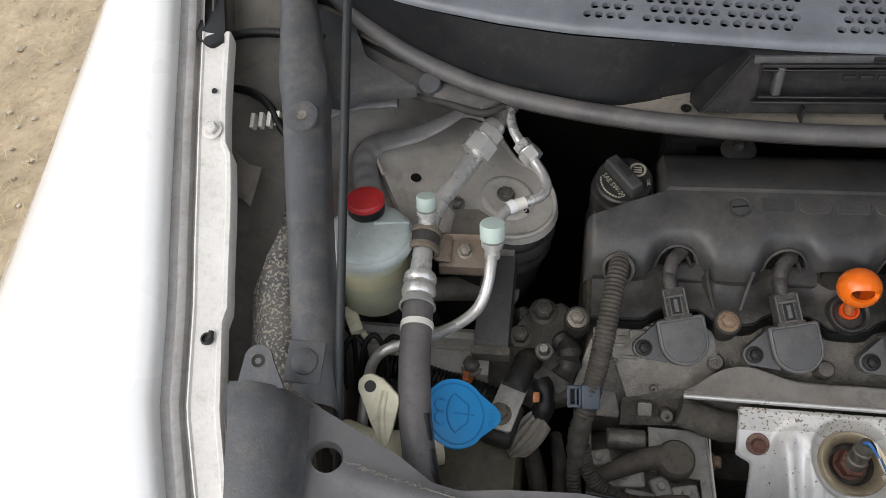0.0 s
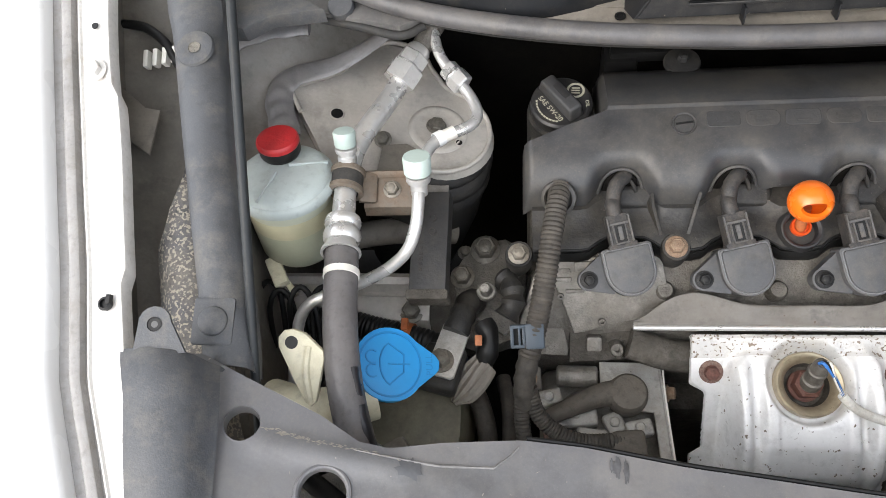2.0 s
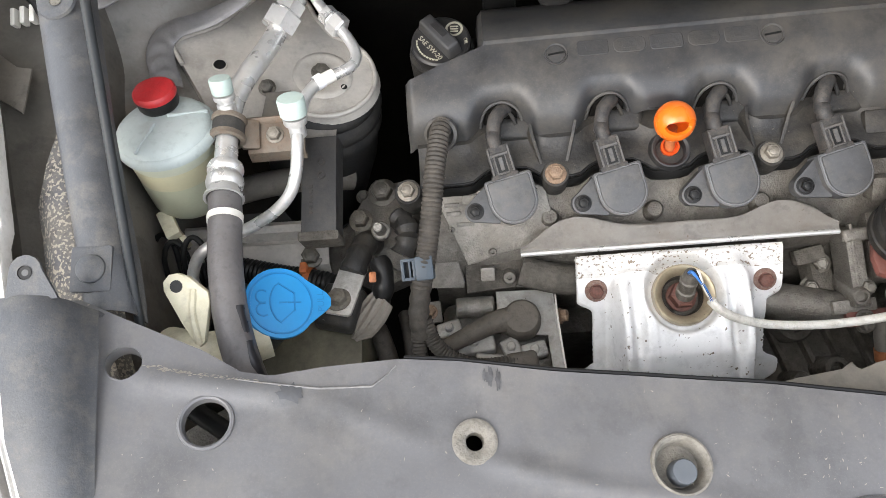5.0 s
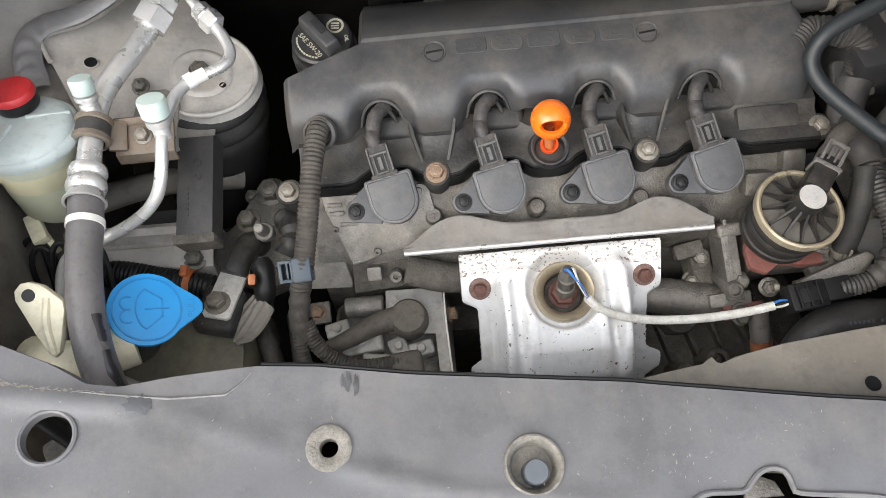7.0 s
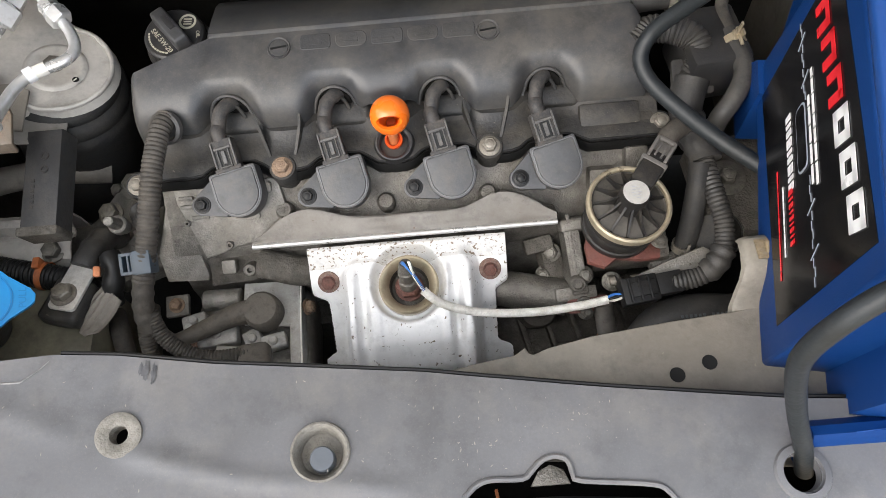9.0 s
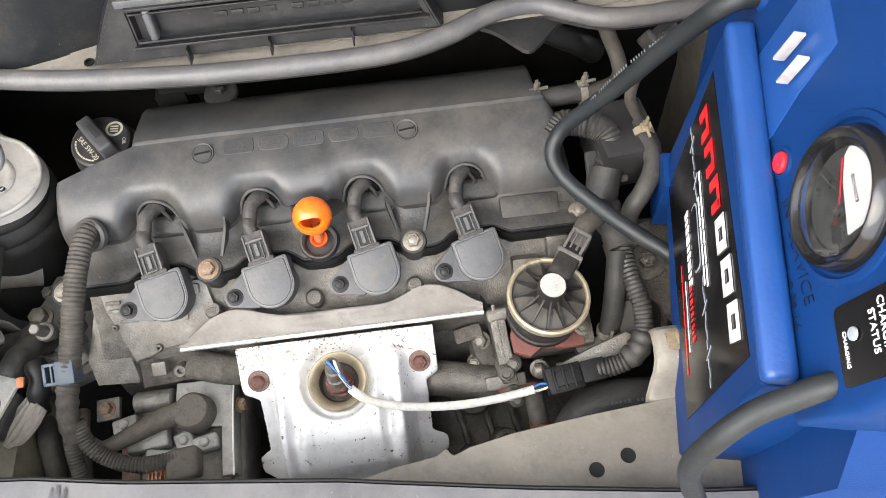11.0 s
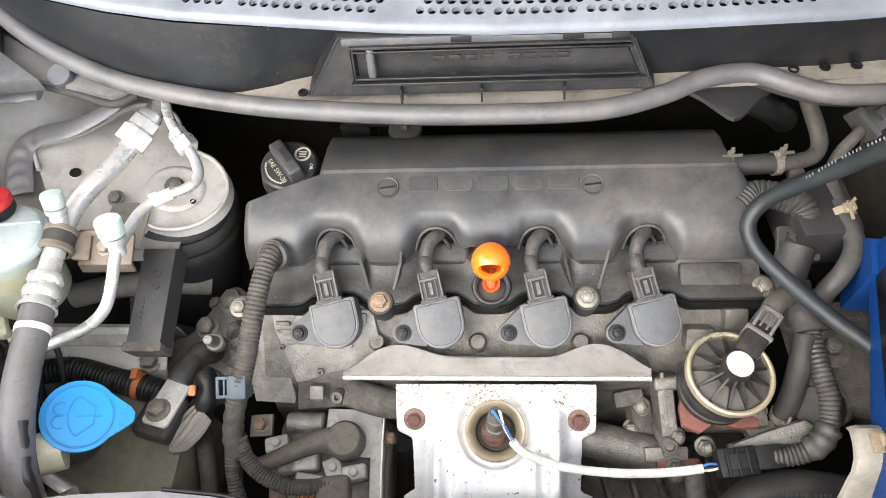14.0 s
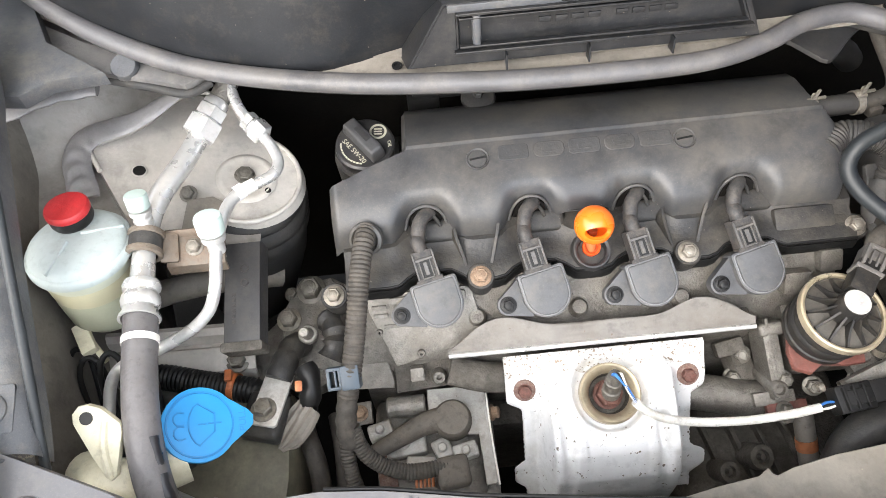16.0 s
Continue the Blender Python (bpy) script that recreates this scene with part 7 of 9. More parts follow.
vb = Vector((0.0024, 0.3515, 0.9320))
vd = Vector((0.03, 0.42, 1)).normalized()
lathe(bm, [(0.0064, 0.0), (0.0064, 0.010), (0.0086, 0.0106), (0.0091, 0.0120), (0.0091, 0.0160), (0.0066, 0.0172), (0.0066, 0.022), (0, 0.022)], aim(vb, vd), 22)
part("valve", bm, M_ALU, thin)
bm = bmesh.new()
lathe(bm, [(0.0094, 0.0178), (0.0101, 0.0186), (0.0103, 0.0300), (0.0095, 0.0318), (0, 0.0326)], aim(vb, vd), 30)
part("valve_cap", bm, M_MINT, thin, "mint-green plastic valve cap")
bm = bmesh.new()
lathe(bm, [(0.0051, -0.006), (0.0053, -0.006), (0.0053, 0.006), (0.0051, 0.006)], aim((0.0190, 0.4145, 0.9212), (0.80, 0.5, -0.07)), 18)
part("label_band", bm, M_STICKER, thin, "white paper band with smudged print")
bm = bmesh.new()
lathe(bm, [(0.0058, -0.0035), (0.0062, -0.0035), (0.0062, 0.0035), (0.0058, 0.0035)], aim((0.0125, 0.4105, 0.9218), (0.75, 0.6, -0.07)), 18)
part("white_clip", bm, M_LWHITE, thin)

# bracket that carries both lines
brk = thing("pipe_bracket", (-0.02, 0.37, 0.89), "rust-stained steel pipe bracket with bolts", "bracket")
M_STAIN = mat("rust_stained_steel", (0.17, 0.145, 0.115), 0.5, metal=0.3, var=0.3, scale=60, dirt=(0.15, 0.085, 0.05), dirt_amount=0.5, dirt_scale=60)
bm = bmesh.new()
box(bm, aim((-0.0225, 0.3680, 0.9110), (0, -0.35, 1)), (0.046, 0.026, 0.003), 0.001)
box(bm, aim((-0.0225, 0.3560, 0.9030), (0, -1, 0.2)), (0.046, 0.010, 0.003), 0.001)
box(bm, aim((-0.0225, 0.3800, 0.9180), (0, -0.9, 0.6)), (0.046, 0.006, 0.003), 0.001)
box(bm, aim((-0.042, 0.3690, 0.9150), (0.35, -0.35, 1)), (0.014, 0.024, 0.006), 0.002)
part("plate", bm, M_STAIN, brk)
bm = bmesh.new()
prism(bm, [(-0.020, -0.030), (0.016, -0.032), (0.016, 0.008), (0.004, 0.014), (-0.016, 0.010)], 0.0, 0.003, aim((-0.024, 0.414, 0.8925), (0.25, -0.05, 1)), 0.001)
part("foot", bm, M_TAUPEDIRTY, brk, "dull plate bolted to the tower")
for q, r in (((-0.0232, 0.3690, 0.9125), 0.0095), ((-0.0400, 0.4320, 0.8960), 0.010)):
    bm = bmesh.new()
    hexhead(bm, aim(q, (0, -0.3, 1)), r, 0.005, r * 0.75)
    part("bolt", bm, M_ZINC if r < 0.01 else M_DARKBOLT, brk)

# ---- washer bottle: filler spout with blue cap, ivory neck ----
wash = thing("washer_bottle", (-0.02, 0.235, 0.80), "ivory washer bottle with wide sky-blue filler cap", "washer bottle")
m = aim((-0.0185, 0.236, 0.8835), (0.50, -0.08, 0.85), (1, 0.1, 0))
outl = arc(0, 0, 0.0272, 40, 322, 30) + [(0.0355, -0.0065), (0.0385, -0.003), (0.0388, 0.003), (0.0355, 0.0075)]
bm = bmesh.new()
prism(bm, outl, -0.0025, 0.0022, m, 0.0012)
part("cap", bm, M_BLUE, wash)
bm = bmesh.new()
lathe(bm, [(0.0242, 0.0022), (0.0240, 0.0029), (0.0228, 0.0029), (0.0226, 0.0022)], m, 44)
part("cap_ring", bm, M_BLUEDK, wash)
bm = bmesh.new()


def stroke(bm, pts, w=0.0011):
    for (x0, y0), (x1, y1) in zip(pts, pts[1:]):
        c = Vector(((x0 + x1) / 2, (y0 + y1) / 2, 0.0025))
        a = math.atan2(y1 - y0, x1 - x0)
        box(bm, m @ Matrix.Translation(c) @ Matrix.Rotation(a, 4, "Z"), (math.hypot(x1 - x0, y1 - y0) + w, w, 0.0008))


# windscreen outline, jets and centre line of the washer symbol
stroke(bm, [(-0.004, 0.0127), (-0.001, 0.0150), (0.0105, 0.0070), (0.0100, -0.0060), (-0.001, -0.0150), (-0.004, -0.0127)])
stroke(bm, arc(0.0135, 0, 0.0215, 144, 216, 12))
stroke(bm, [(-0.001, 0.0), (0.004, 0.0)])
stroke(bm, [(0.006, 0.0), (0.0145, 0.0)])
for s in (1, -1):
    stroke(bm, arc(-0.0135, 0.0050 * s, 0.0048, 60 * s, 290 * s, 9))
part("symbol", bm, M_BLUEDK, wash, "embossed windscreen washer symbol")
letters("PULL", 0.0075, m @ Matrix.Translation((0.0305, 0.0, 0.0022)) @ Matrix.Rotation(radians(90), 4, "Z"), M_BLUEDK, wash)
bm = bmesh.new()
lathe(bm, [(0.022, -0.002), (0.021, -0.05), (0.022, -0.12)], m, 32)
part("spout", bm, M_HEADCOVER, wash, "grimy filler spout")
bm = bmesh.new()
TABM = aim((-0.0760, 0.2325, 0.9330), (0.10, -0.42, 0.90), (0.93, 0.28, 0.05))
tab = [(-22, 0), (-18, 14), (-6, 22), (8, 20), (24, 8), (44, -26), (42, -40), (24, -76), (12, -100), (2, -104), (-4, -96), (-12, -60)]
prism(bm, [(x * 0.00043, y * 0.00043) for x, y in tab], -0.006, 0.0, TABM, 0.0018)
tube(bm, [TABM @ Vector((0.010, -0.006, -0.001)), TABM @ Vector((0.004, -0.022, 0.0004)), TABM @ Vector((0.0015, -0.042, -0.001))], 0.0028, 8)
part("neck_tab", bm, M_IVORY, wash, "ivory tab with a round hole")
bm = bmesh.new()
# black disc on the solid tab paints its hole's depth
lathe(bm, [(0.0044, 0.0), (0.0042, 0.0005), (0, 0.0004)], TABM, 20)
part("tab_hole", bm, M_BLACK, wash, "black disc painted as the dark of a round hole")
bm = bmesh.new()
tube(bm, [(-0.11, 0.215, 0.862), (-0.08, 0.205, 0.872), (-0.055, 0.205, 0.878), (-0.03, 0.215, 0.872)], 0.016, 18)
part("neck_tube", bm, M_IVORY, wash)
bm = bmesh.new()
box(bm, Matrix.Translation((-0.03, 0.24, 0.74)), (0.12, 0.10, 0.12), 0.02)
part("bottle", bm, M_BOTTLE, wash, "grimy bottle body deep in the bay")

M_DUCT = mat("dusty_duct_plastic", (0.034, 0.034, 0.035), 0.45, dirt=(0.07, 0.062, 0.05), dirt_amount=0.35, dirt_scale=50, bump=0.15)
# ---- black air duct and its neighbours ----
duct = thing("resonator_duct", (-0.005, 0.34, 0.83), "black plastic rectangular duct with moulded print", "duct")
p0, p1 = Vector((-0.005, 0.304, 0.853)), Vector((0.006, 0.392, 0.872))
dy = (p1 - p0).normalized()
m = aim((p0 + p1) / 2, dy.cross(Vector((-1, 0, 0))), Vector((1, 0, 0)))
bm = bmesh.new()
b = bmesh.new()
L = (p1 - p0).length
prism(b, [(-0.0155, -L / 2), (0.0150, -L / 2), (0.0165, L / 2), (-0.0135, L / 2)], -0.020, 0.004, None, 0.0025)
join(bm, b, m)
part("duct", bm, M_DUCT, duct)
bm = bmesh.new()
prism(bm, roundrect(0.034, 0.008, 0.002), -0.018, 0.006, m @ Matrix.Translation((0, -L / 2 + 0.002, 0)), 0.001)
part("cuff", bm, M_CASTDARK, duct, "frayed end cuff")
bm = bmesh.new()
for k in range(6):
    box(bm, m @ Matrix.Translation((-0.006, 0.0 - 0.0045 * k, 0.0043)), (0.003, 0.003, 0.0006))
lathe(bm, [(0.0035, 0.004), (0.0035, 0.0048), (0.0022, 0.0048), (0.0022, 0.004)], m @ Matrix.Translation((0.003, 0.022, 0)), 16)
lathe(bm, [(0.0035, 0.004), (0.0035, 0.0048), (0.0022, 0.0048), (0.0022, 0.004)], m @ Matrix.Translation((0.003, 0.010, 0)), 16)
part("moulded_print", bm, M_COILDARK, duct, "moulded unreadable marks")

# engine mount and earth strap
mount = thing("engine_mount", (0.04, 0.33, 0.78), "grimy cast engine mount bracket with large bolts", "engine mount")
bm = bmesh.new()
prism(bm, [(-0.045, 0.345), (-0.028, 0.318), (0.0, 0.30), (0.035, 0.285), (0.075, 0.30), (0.085, 0.34), (0.09, 0.38), (0.06, 0.40), (0.03, 0.38), (0.0, 0.35)], 0.765, 0.783, None, 0.004)
part("bracket", bm, M_CAST, mount)
bm = bmesh.new()
prism(bm, [(0.018, 0.325), (0.06, 0.30), (0.078, 0.315), (0.08, 0.36), (0.06, 0.398), (0.028, 0.392), (0.012, 0.362)], 0.776, 0.786, None, 0.003)
part("arm", bm, M_CASTLIGHT, mount, "dusty cast arm")
for q, r, h in (((0.0209, 0.3570, 0.7860), 0.0145, 0.009), ((0.0416, 0.3850, 0.7870), 0.018, 0.010), ((-0.022, 0.318, 0.795), 0.014, 0.008), ((0.022, 0.385, 0.782), 0.009, 0.006)):
    bm = bmesh.new()
    hexhead(bm, aim(q, (0, -0.15, 1)), r, h, r * 0.78)
    part("bolt", bm, M_ZINC if h == 0.009 else M_DARKBOLT, mount, "large flanged bolt")
bm = bmesh.new()
cyl(bm, (0.046, 0.331, 0.805), (0.045, 0.322, 0.835), 0.0065, 0.0045, 16, 0.001)
cyl(bm, (0.0455, 0.3285, 0.812), (0.0452, 0.3265, 0.820), 0.0085, 0.0085, 16, 0.001)
part("stud", bm, M_CASTLIGHT, mount, "threaded stud")
bm = bmesh.new()
tube(bm, [(0.06, 0.345, 0.808), (0.066, 0.335, 0.812), (0.068, 0.32, 0.81), (0.062, 0.308, 0.806)], lambda s: 0.010 + 0.002 * math.sin(s * 500), 12)
part("frayed_pad", bm, M_HEADCOVER, mount, "crumbling rubber pad")
bm = bmesh.new()
lathe(bm, [(0.0105, -0.02), (0.0105, 0.0), (0.0095, 0.0015), (0, 0.0015)], aim((0.0735, 0.3475, 0.8440), (0, -0.25, 1)), 24)
part("dark_sleeve", bm, M_BLACK, mount)

strap = thing("earth_terminal", (0.02, 0.265, 0.82), "silver earth terminal bolted down beside a black cable boot", "terminal")
m = aim((0.0155, 0.2705, 0.8200), (0.02, 0.16, 1), (0.966, -0.258, 0.0))
bm = bmesh.new()
prism(bm, [(-0.0125, -0.020), (-0.010, -0.0225), (0.009, -0.0225), (0.0115, -0.020), (0.0115, 0.026), (-0.0125, 0.026)], -0.003, 0.0, m, 0.0008)
part("tab", bm, M_TIN, strap)
bm = bmesh.new()
hexhead(bm, m @ Matrix.Translation((-0.003, -0.0095, 0.0)), 0.0140, 0.007, 0.0108)
part("bolt", bm, M_ZINC, strap)
bm = bmesh.new()
box(bm, m @ Matrix.Translation((-0.004, -0.010, -0.013)), (0.036, 0.040, 0.018), 0.006, 3)
part("block", bm, M_HEADCOVER, strap, "grimy black mounting block")
bm = bmesh.new()
tube(bm, [m @ Vector((0.0, 0.019, 0.0)), m @ Vector((0.001, 0.032, 0.002)), (0.026, 0.309, 0.8125), (0.030, 0.322, 0.806), (0.034, 0.330, 0.79)], lambda s: 0.0112 + 0.0008 * math.sin(s * 420), 16)
part("boot", bm, M_HEADCOVER, strap, "black rubber cable boot")
bm = bmesh.new()
tube(bm, [(0.044, 0.296, 0.822), (0.049, 0.284, 0.820), (0.047, 0.272, 0.814), (0.042, 0.262, 0.80)], lambda s: 0.0085 + 0.001 * math.sin(s * 300), 14)
part("sheath", bm, M_BLACK, strap, "torn black sheath")
bm = bmesh.new()
box(bm, aim((0.041, 0.276, 0.832), (0.2, -0.3, 1)), (0.006, 0.009, 0.004), 0.0015)
part("copper", bm, M_COPPER, strap, "bare copper strands")
bm = bmesh.new()
rows = []
for k in range(13):
    t = k / 12
    mid = Vector((0.0460, 0.2640, 0.8120)).lerp(Vector((0.0200, 0.2330, 0.8010)), t)
    w = 0.0105 * (0.55 + 0.75 * math.sin(math.pi * min(1.0, 0.25 + 0.62 * t))) * (1.0 - 0.65 * step01(0.75, 1.0, t))
    rows.append([mid + Vector((-0.76, 0.64, 0.0)) * w * u + UP * (0.0045 * (1 - u * u) + 0.0009 * math.sin(6.3 * (u * 2.2 + 0.4 * t)) + 0.0006 * noise.noise((t * 9, u * 4, 2))) for u in [q / 8 - 1 for q in range(17)]])
sheet(bm, rows, 0.002)
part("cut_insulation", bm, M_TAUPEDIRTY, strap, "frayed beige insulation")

# ---- corrugated harness from the engine cover down to the alternator ----
harn = thing("wiring_conduit", (0.08, 0.28, 0.78), "dusty corrugated wiring conduit with slate-blue clip", "wiring conduit")
bm = bmesh.new()
tube(bm, [(0.108, 0.388, 0.882), (0.105, 0.373, 0.8845), (0.100, 0.345, 0.879), (0.0955, 0.318, 0.868), (0.090, 0.293, 0.853), (0.085, 0.274, 0.841), (0.081, 0.262, 0.832)], ribs(0.0078), 16, 0.0009)
part("conduit", bm, M_CONDUIT, harn)
bm = bmesh.new()
tube(bm, [(0.082, 0.266, 0.834), (0.079, 0.254, 0.825), (0.077, 0.243, 0.815), (0.078, 0.232, 0.803)], lambda s: 0.0086 + 0.0005 * math.sin(s * 600), 14, 0.002)
part("tape", bm, M_CONDUIT, harn, "ragged cloth tape")
bm = bmesh.new()
tube(bm, [(0.0765, 0.243, 0.813), (0.075, 0.225, 0.80), (0.078, 0.205, 0.785), (0.086, 0.185, 0.772), (0.09, 0.16, 0.75)], ribs(0.0058, 0.003, 0.0009), 14, 0.0009)
part("branch", bm, M_CONDUIT, harn)
bm = bmesh.new()
tube(bm, [(0.081, 0.243, 0.813), (0.087, 0.228, 0.800), (0.10, 0.217, 0.789), (0.122, 0.21, 0.782), (0.148, 0.211, 0.780), (0.165, 0.214, 0.778)], ribs(0.0062, 0.003, 0.0009), 14, 0.0009)
part("branch", bm, M_CONDUIT, harn)
bm = bmesh.new()
c = aim((0.086, 0.276, 0.8425), (0.0, -0.45, 0.9), (1, 0.05, 0)) @ Matrix.Scale(0.9, 4)
box(bm, c, (0.0165, 0.022, 0.019), 0.002)
part("clip", bm, M_CLIP, harn, "slate-blue plastic clip")
bm = bmesh.new()
k = c @ Matrix.Translation((-0.0145, 0.0, -0.001))
for dx, dyy, sx, sy in ((0, 0.0085, 0.013, 0.003), (0, -0.0085, 0.013, 0.003), (-0.0052, 0, 0.003, 0.018), (0.0052, 0, 0.003, 0.018), (0.0012, 0.0, 0.002, 0.015)):
    box(bm, k @ Matrix.Translation((dx, dyy, 0)), (sx, sy, 0.014), 0.0006)
part("clip_latch", bm, M_CLIP, harn)
bm = bmesh.new()
# black block colours the latch's hollow as if shaded
box(bm, k @ Matrix.Translation((0, 0, -0.004)), (0.010, 0.016, 0.004))
part("clip_hollow", bm, M_BLACK, harn)

# ---- alternator corner ----
alt = thing("alternator", (0.15, 0.25, 0.70), "grimy cast alternator with plate shield and capped terminal", "alternator")
bm = bmesh.new()
box(bm, Matrix.Translation((0.145, 0.235, 0.705)), (0.11, 0.11, 0.06), 0.014, 3)
lathe(bm, [(0.050, -0.03), (0.050, 0.010), (0.044, 0.016), (0.030, 0.018), (0, 0.018)], Matrix.Translation((0.145, 0.222, 0.728)), 32)
part("housing", bm, M_CASTLIGHT, alt)
# bent sheet with a folded rear edge and a pale worn rim
bm = bmesh.new()
prism(bm, [(0.1420, 0.2860), (0.1940, 0.2850), (0.1940, 0.2570), (0.1970, 0.1980), (0.1870, 0.1970), (0.1850, 0.2410), (0.1440, 0.2450), (0.1420, 0.2680)], 0.7585, 0.7605, None, 0.0006, 1)
box(bm, Matrix.Translation((0.1665, 0.2905, 0.7630)) @ Matrix.Rotation(radians(-4), 4, "Z"), (0.054, 0.0020, 0.009), 0.0006)
box(bm, Matrix.Translation((0.1945, 0.2440, 0.7500)) @ Matrix.Rotation(radians(3), 4, "Z"), (0.0020, 0.088, 0.026), 0.0006)
part("shield_plate", bm, M_CASTPALE, alt, "thin bent shield plate with a pale worn edge")
bm = bmesh.new()
tube(bm, [(0.1955, 0.2885, 0.7632), (0.1952, 0.262, 0.7632), (0.1962, 0.23, 0.7632), (0.198, 0.196, 0.7632)], 0.0008, 8)
part("worn_edge", bm, M_STICKER, alt)
# cast lug lying towards the conduit, and blocks of the end frame
bm = bmesh.new()
cyl(bm, (0.1400, 0.2730, 0.7580), (0.1050, 0.2730, 0.7580), 0.0095, 0.0095, 20, 0.0015)
lathe(bm, [(0.0108, -0.002), (0.0108, 0.004), (0.0095, 0.005)], aim((0.1050, 0.2730, 0.7580), (-1, 0, 0)), 20)
part("pivot_lug", bm, M_CASTLIGHT, alt, "pale cast pivot lug")
bm = bmesh.new()
box(bm, aim((0.0810, 0.2700, 0.7580), (0, -0.15, 1), (1, 0.06, 0)), (0.021, 0.020, 0.006), 0.0015)
part("nut_pad", bm, M_CAST, alt, "dark square pad")
bm = bmesh.new()
hexhead(bm, aim((0.0810, 0.2700, 0.7580), (0, -0.15, 1)) @ Matrix.Translation((0, 0, 0.003)), 0.0095, 0.006, 0.0072)
part("bolt", bm, M_RUST, alt, "rusty nut")
bm = bmesh.new()
hexhead(bm, aim((0.1985, 0.2610, 0.752), (1, -0.1, 0.4)), 0.010, 0.006, 0.0075)
part("bolt", bm, M_RUST, alt, "rusty nut")
for q, size, turn in (((0.1200, 0.2380, 0.7560), (0.036, 0.020, 0.014), 0.1), ((0.1320, 0.2160, 0.7570), (0.026, 0.020, 0.016), -0.15), ((0.0980, 0.2530, 0.7520), (0.022, 0.014, 0.020), 0.25), ((0.1250, 0.1920, 0.7580), (0.040, 0.016, 0.012), -0.05), ((0.1720, 0.2270, 0.7590), (0.022, 0.014, 0.012), 0.2), ((0.1520, 0.2320, 0.7560), (0.016, 0.018, 0.010), 0.4)):
    bm = bmesh.new()
    box(bm, Matrix.Translation(q) @ Matrix.Rotation(turn, 4, "Z"), size, 0.003, 3)
    lathe(bm, [(0.0042, 0.0), (0.0042, size[2] / 2 + 0.003), (0.003, size[2] / 2 + 0.004), (0, size[2] / 2 + 0.004)], Matrix.Translation(q), 14)
    part("frame_block", bm, M_CASTPALE, alt)
bm = bmesh.new()
box(bm, Matrix.Translation((0.1010, 0.2220, 0.7450)) @ Matrix.Rotation(0.1, 4, "Z"), (0.016, 0.040, 0.006), 0.001)
part("rusty_core", bm, M_RUSTWASH, alt, "rust-brown laminated core")
bm = bmesh.new()
lathe(bm, [(0.0172, -0.016), (0.0172, -0.006), (0.0162, 0.002), (0.0142, 0.0048), (0.0100, 0.0058), (0, 0.0062)], aim((0.1630, 0.2530, 0.7750), (0.0, -0.1, 1)), 30)
part("terminal_cap", bm, M_SLEEVE, alt, "dusty rubber terminal cap")
bm = bmesh.new()
tube(bm, [(0.1550, 0.2550, 0.7700), (0.1350, 0.2500, 0.7720), (0.1110, 0.2380, 0.7750), (0.0920, 0.2280, 0.7820), (0.088, 0.229, 0.795)], lambda s: 0.0112 - 0.07 * s, 16)
part("cable_sleeve", bm, M_SLEEVE, alt, "dusty tapered cable sleeve")
bm = bmesh.new()
box(bm, aim((0.1600, 0.2070, 0.7770), (0, 0, 1), (1, 0.1, 0)), (0.028, 0.026, 0.018), 0.006, 3)
part("plug", bm, M_SLEEVE, alt, "taped connector")
bm = bmesh.new()
for k in range(5):
    cyl(bm, (0.128 + 0.0035 * k, 0.198, 0.772), (0.1285 + 0.0035 * k, 0.212, 0.774), 0.0012, None, 8)
part("winding", bm, M_COPPER, alt, "copper windings")

for pts, r in (([(0.030, 0.262, 0.77), (0.040, 0.240, 0.775), (0.046, 0.215, 0.765), (0.044, 0.185, 0.74)], 0.0085), ([(0.058, 0.270, 0.76), (0.063, 0.245, 0.765), (0.064, 0.220, 0.755), (0.060, 0.190, 0.73)], 0.0065)):
    bm = bmesh.new()
    tube(bm, pts, r, 14)
    single("bay_hose", bm, M_CONDUIT, "dim dusty hose hanging beside the engine mount", "hose", "hanging hoses")

# ---- small hoses and loops beside the washer neck ----
for k, pts in enumerate(([(-0.128, 0.27, 0.83), (-0.126, 0.292, 0.862), (-0.118, 0.303, 0.870), (-0.108, 0.295, 0.862), (-0.104, 0.262, 0.83)], [(-0.110, 0.262, 0.83), (-0.108, 0.292, 0.866), (-0.099, 0.304, 0.873), (-0.089, 0.292, 0.862), (-0.085, 0.258, 0.83)], [(-0.142, 0.278, 0.83), (-0.140, 0.304, 0.856), (-0.131, 0.314, 0.864), (-0.121, 0.305, 0.858), (-0.117, 0.27, 0.83)], [(-0.098, 0.272, 0.815), (-0.096, 0.300, 0.850), (-0.086, 0.312, 0.857), (-0.076, 0.302, 0.850), (-0.073, 0.262, 0.815)])):
    bm = bmesh.new()
    tube(bm, pts, 0.0024, 10)
    single("vacuum_hose", bm, M_BLACK, "thin looped black rubber hose below the reservoir", "hose", "looped thin hoses")
bm = bmesh.new()
tube(bm, [(-0.12, 0.305, 0.80), (-0.09, 0.308, 0.80), (-0.05, 0.298, 0.80), (0.0, 0.285, 0.80), (0.02, 0.275, 0.79)], ribs(0.0105, 0.004, 0.0012), 14, 0.001)
ch = single("corrugated_hose", bm, M_BLACK, "black corrugated hose crossing low in the bay", "hose")
bm = bmesh.new()
lathe(bm, [(0.0125, -0.003), (0.0128, -0.003), (0.0128, 0.003), (0.0125, 0.003)], aim((-0.022, 0.2915, 0.80), (1, -0.25, 0)), 22)
box(bm, Matrix.Translation((-0.024, 0.298, 0.812)), (0.006, 0.010, 0.008), 0.001)
part("orange_clip", bm, M_ORANGERUST, ch, "faded orange hose clip")
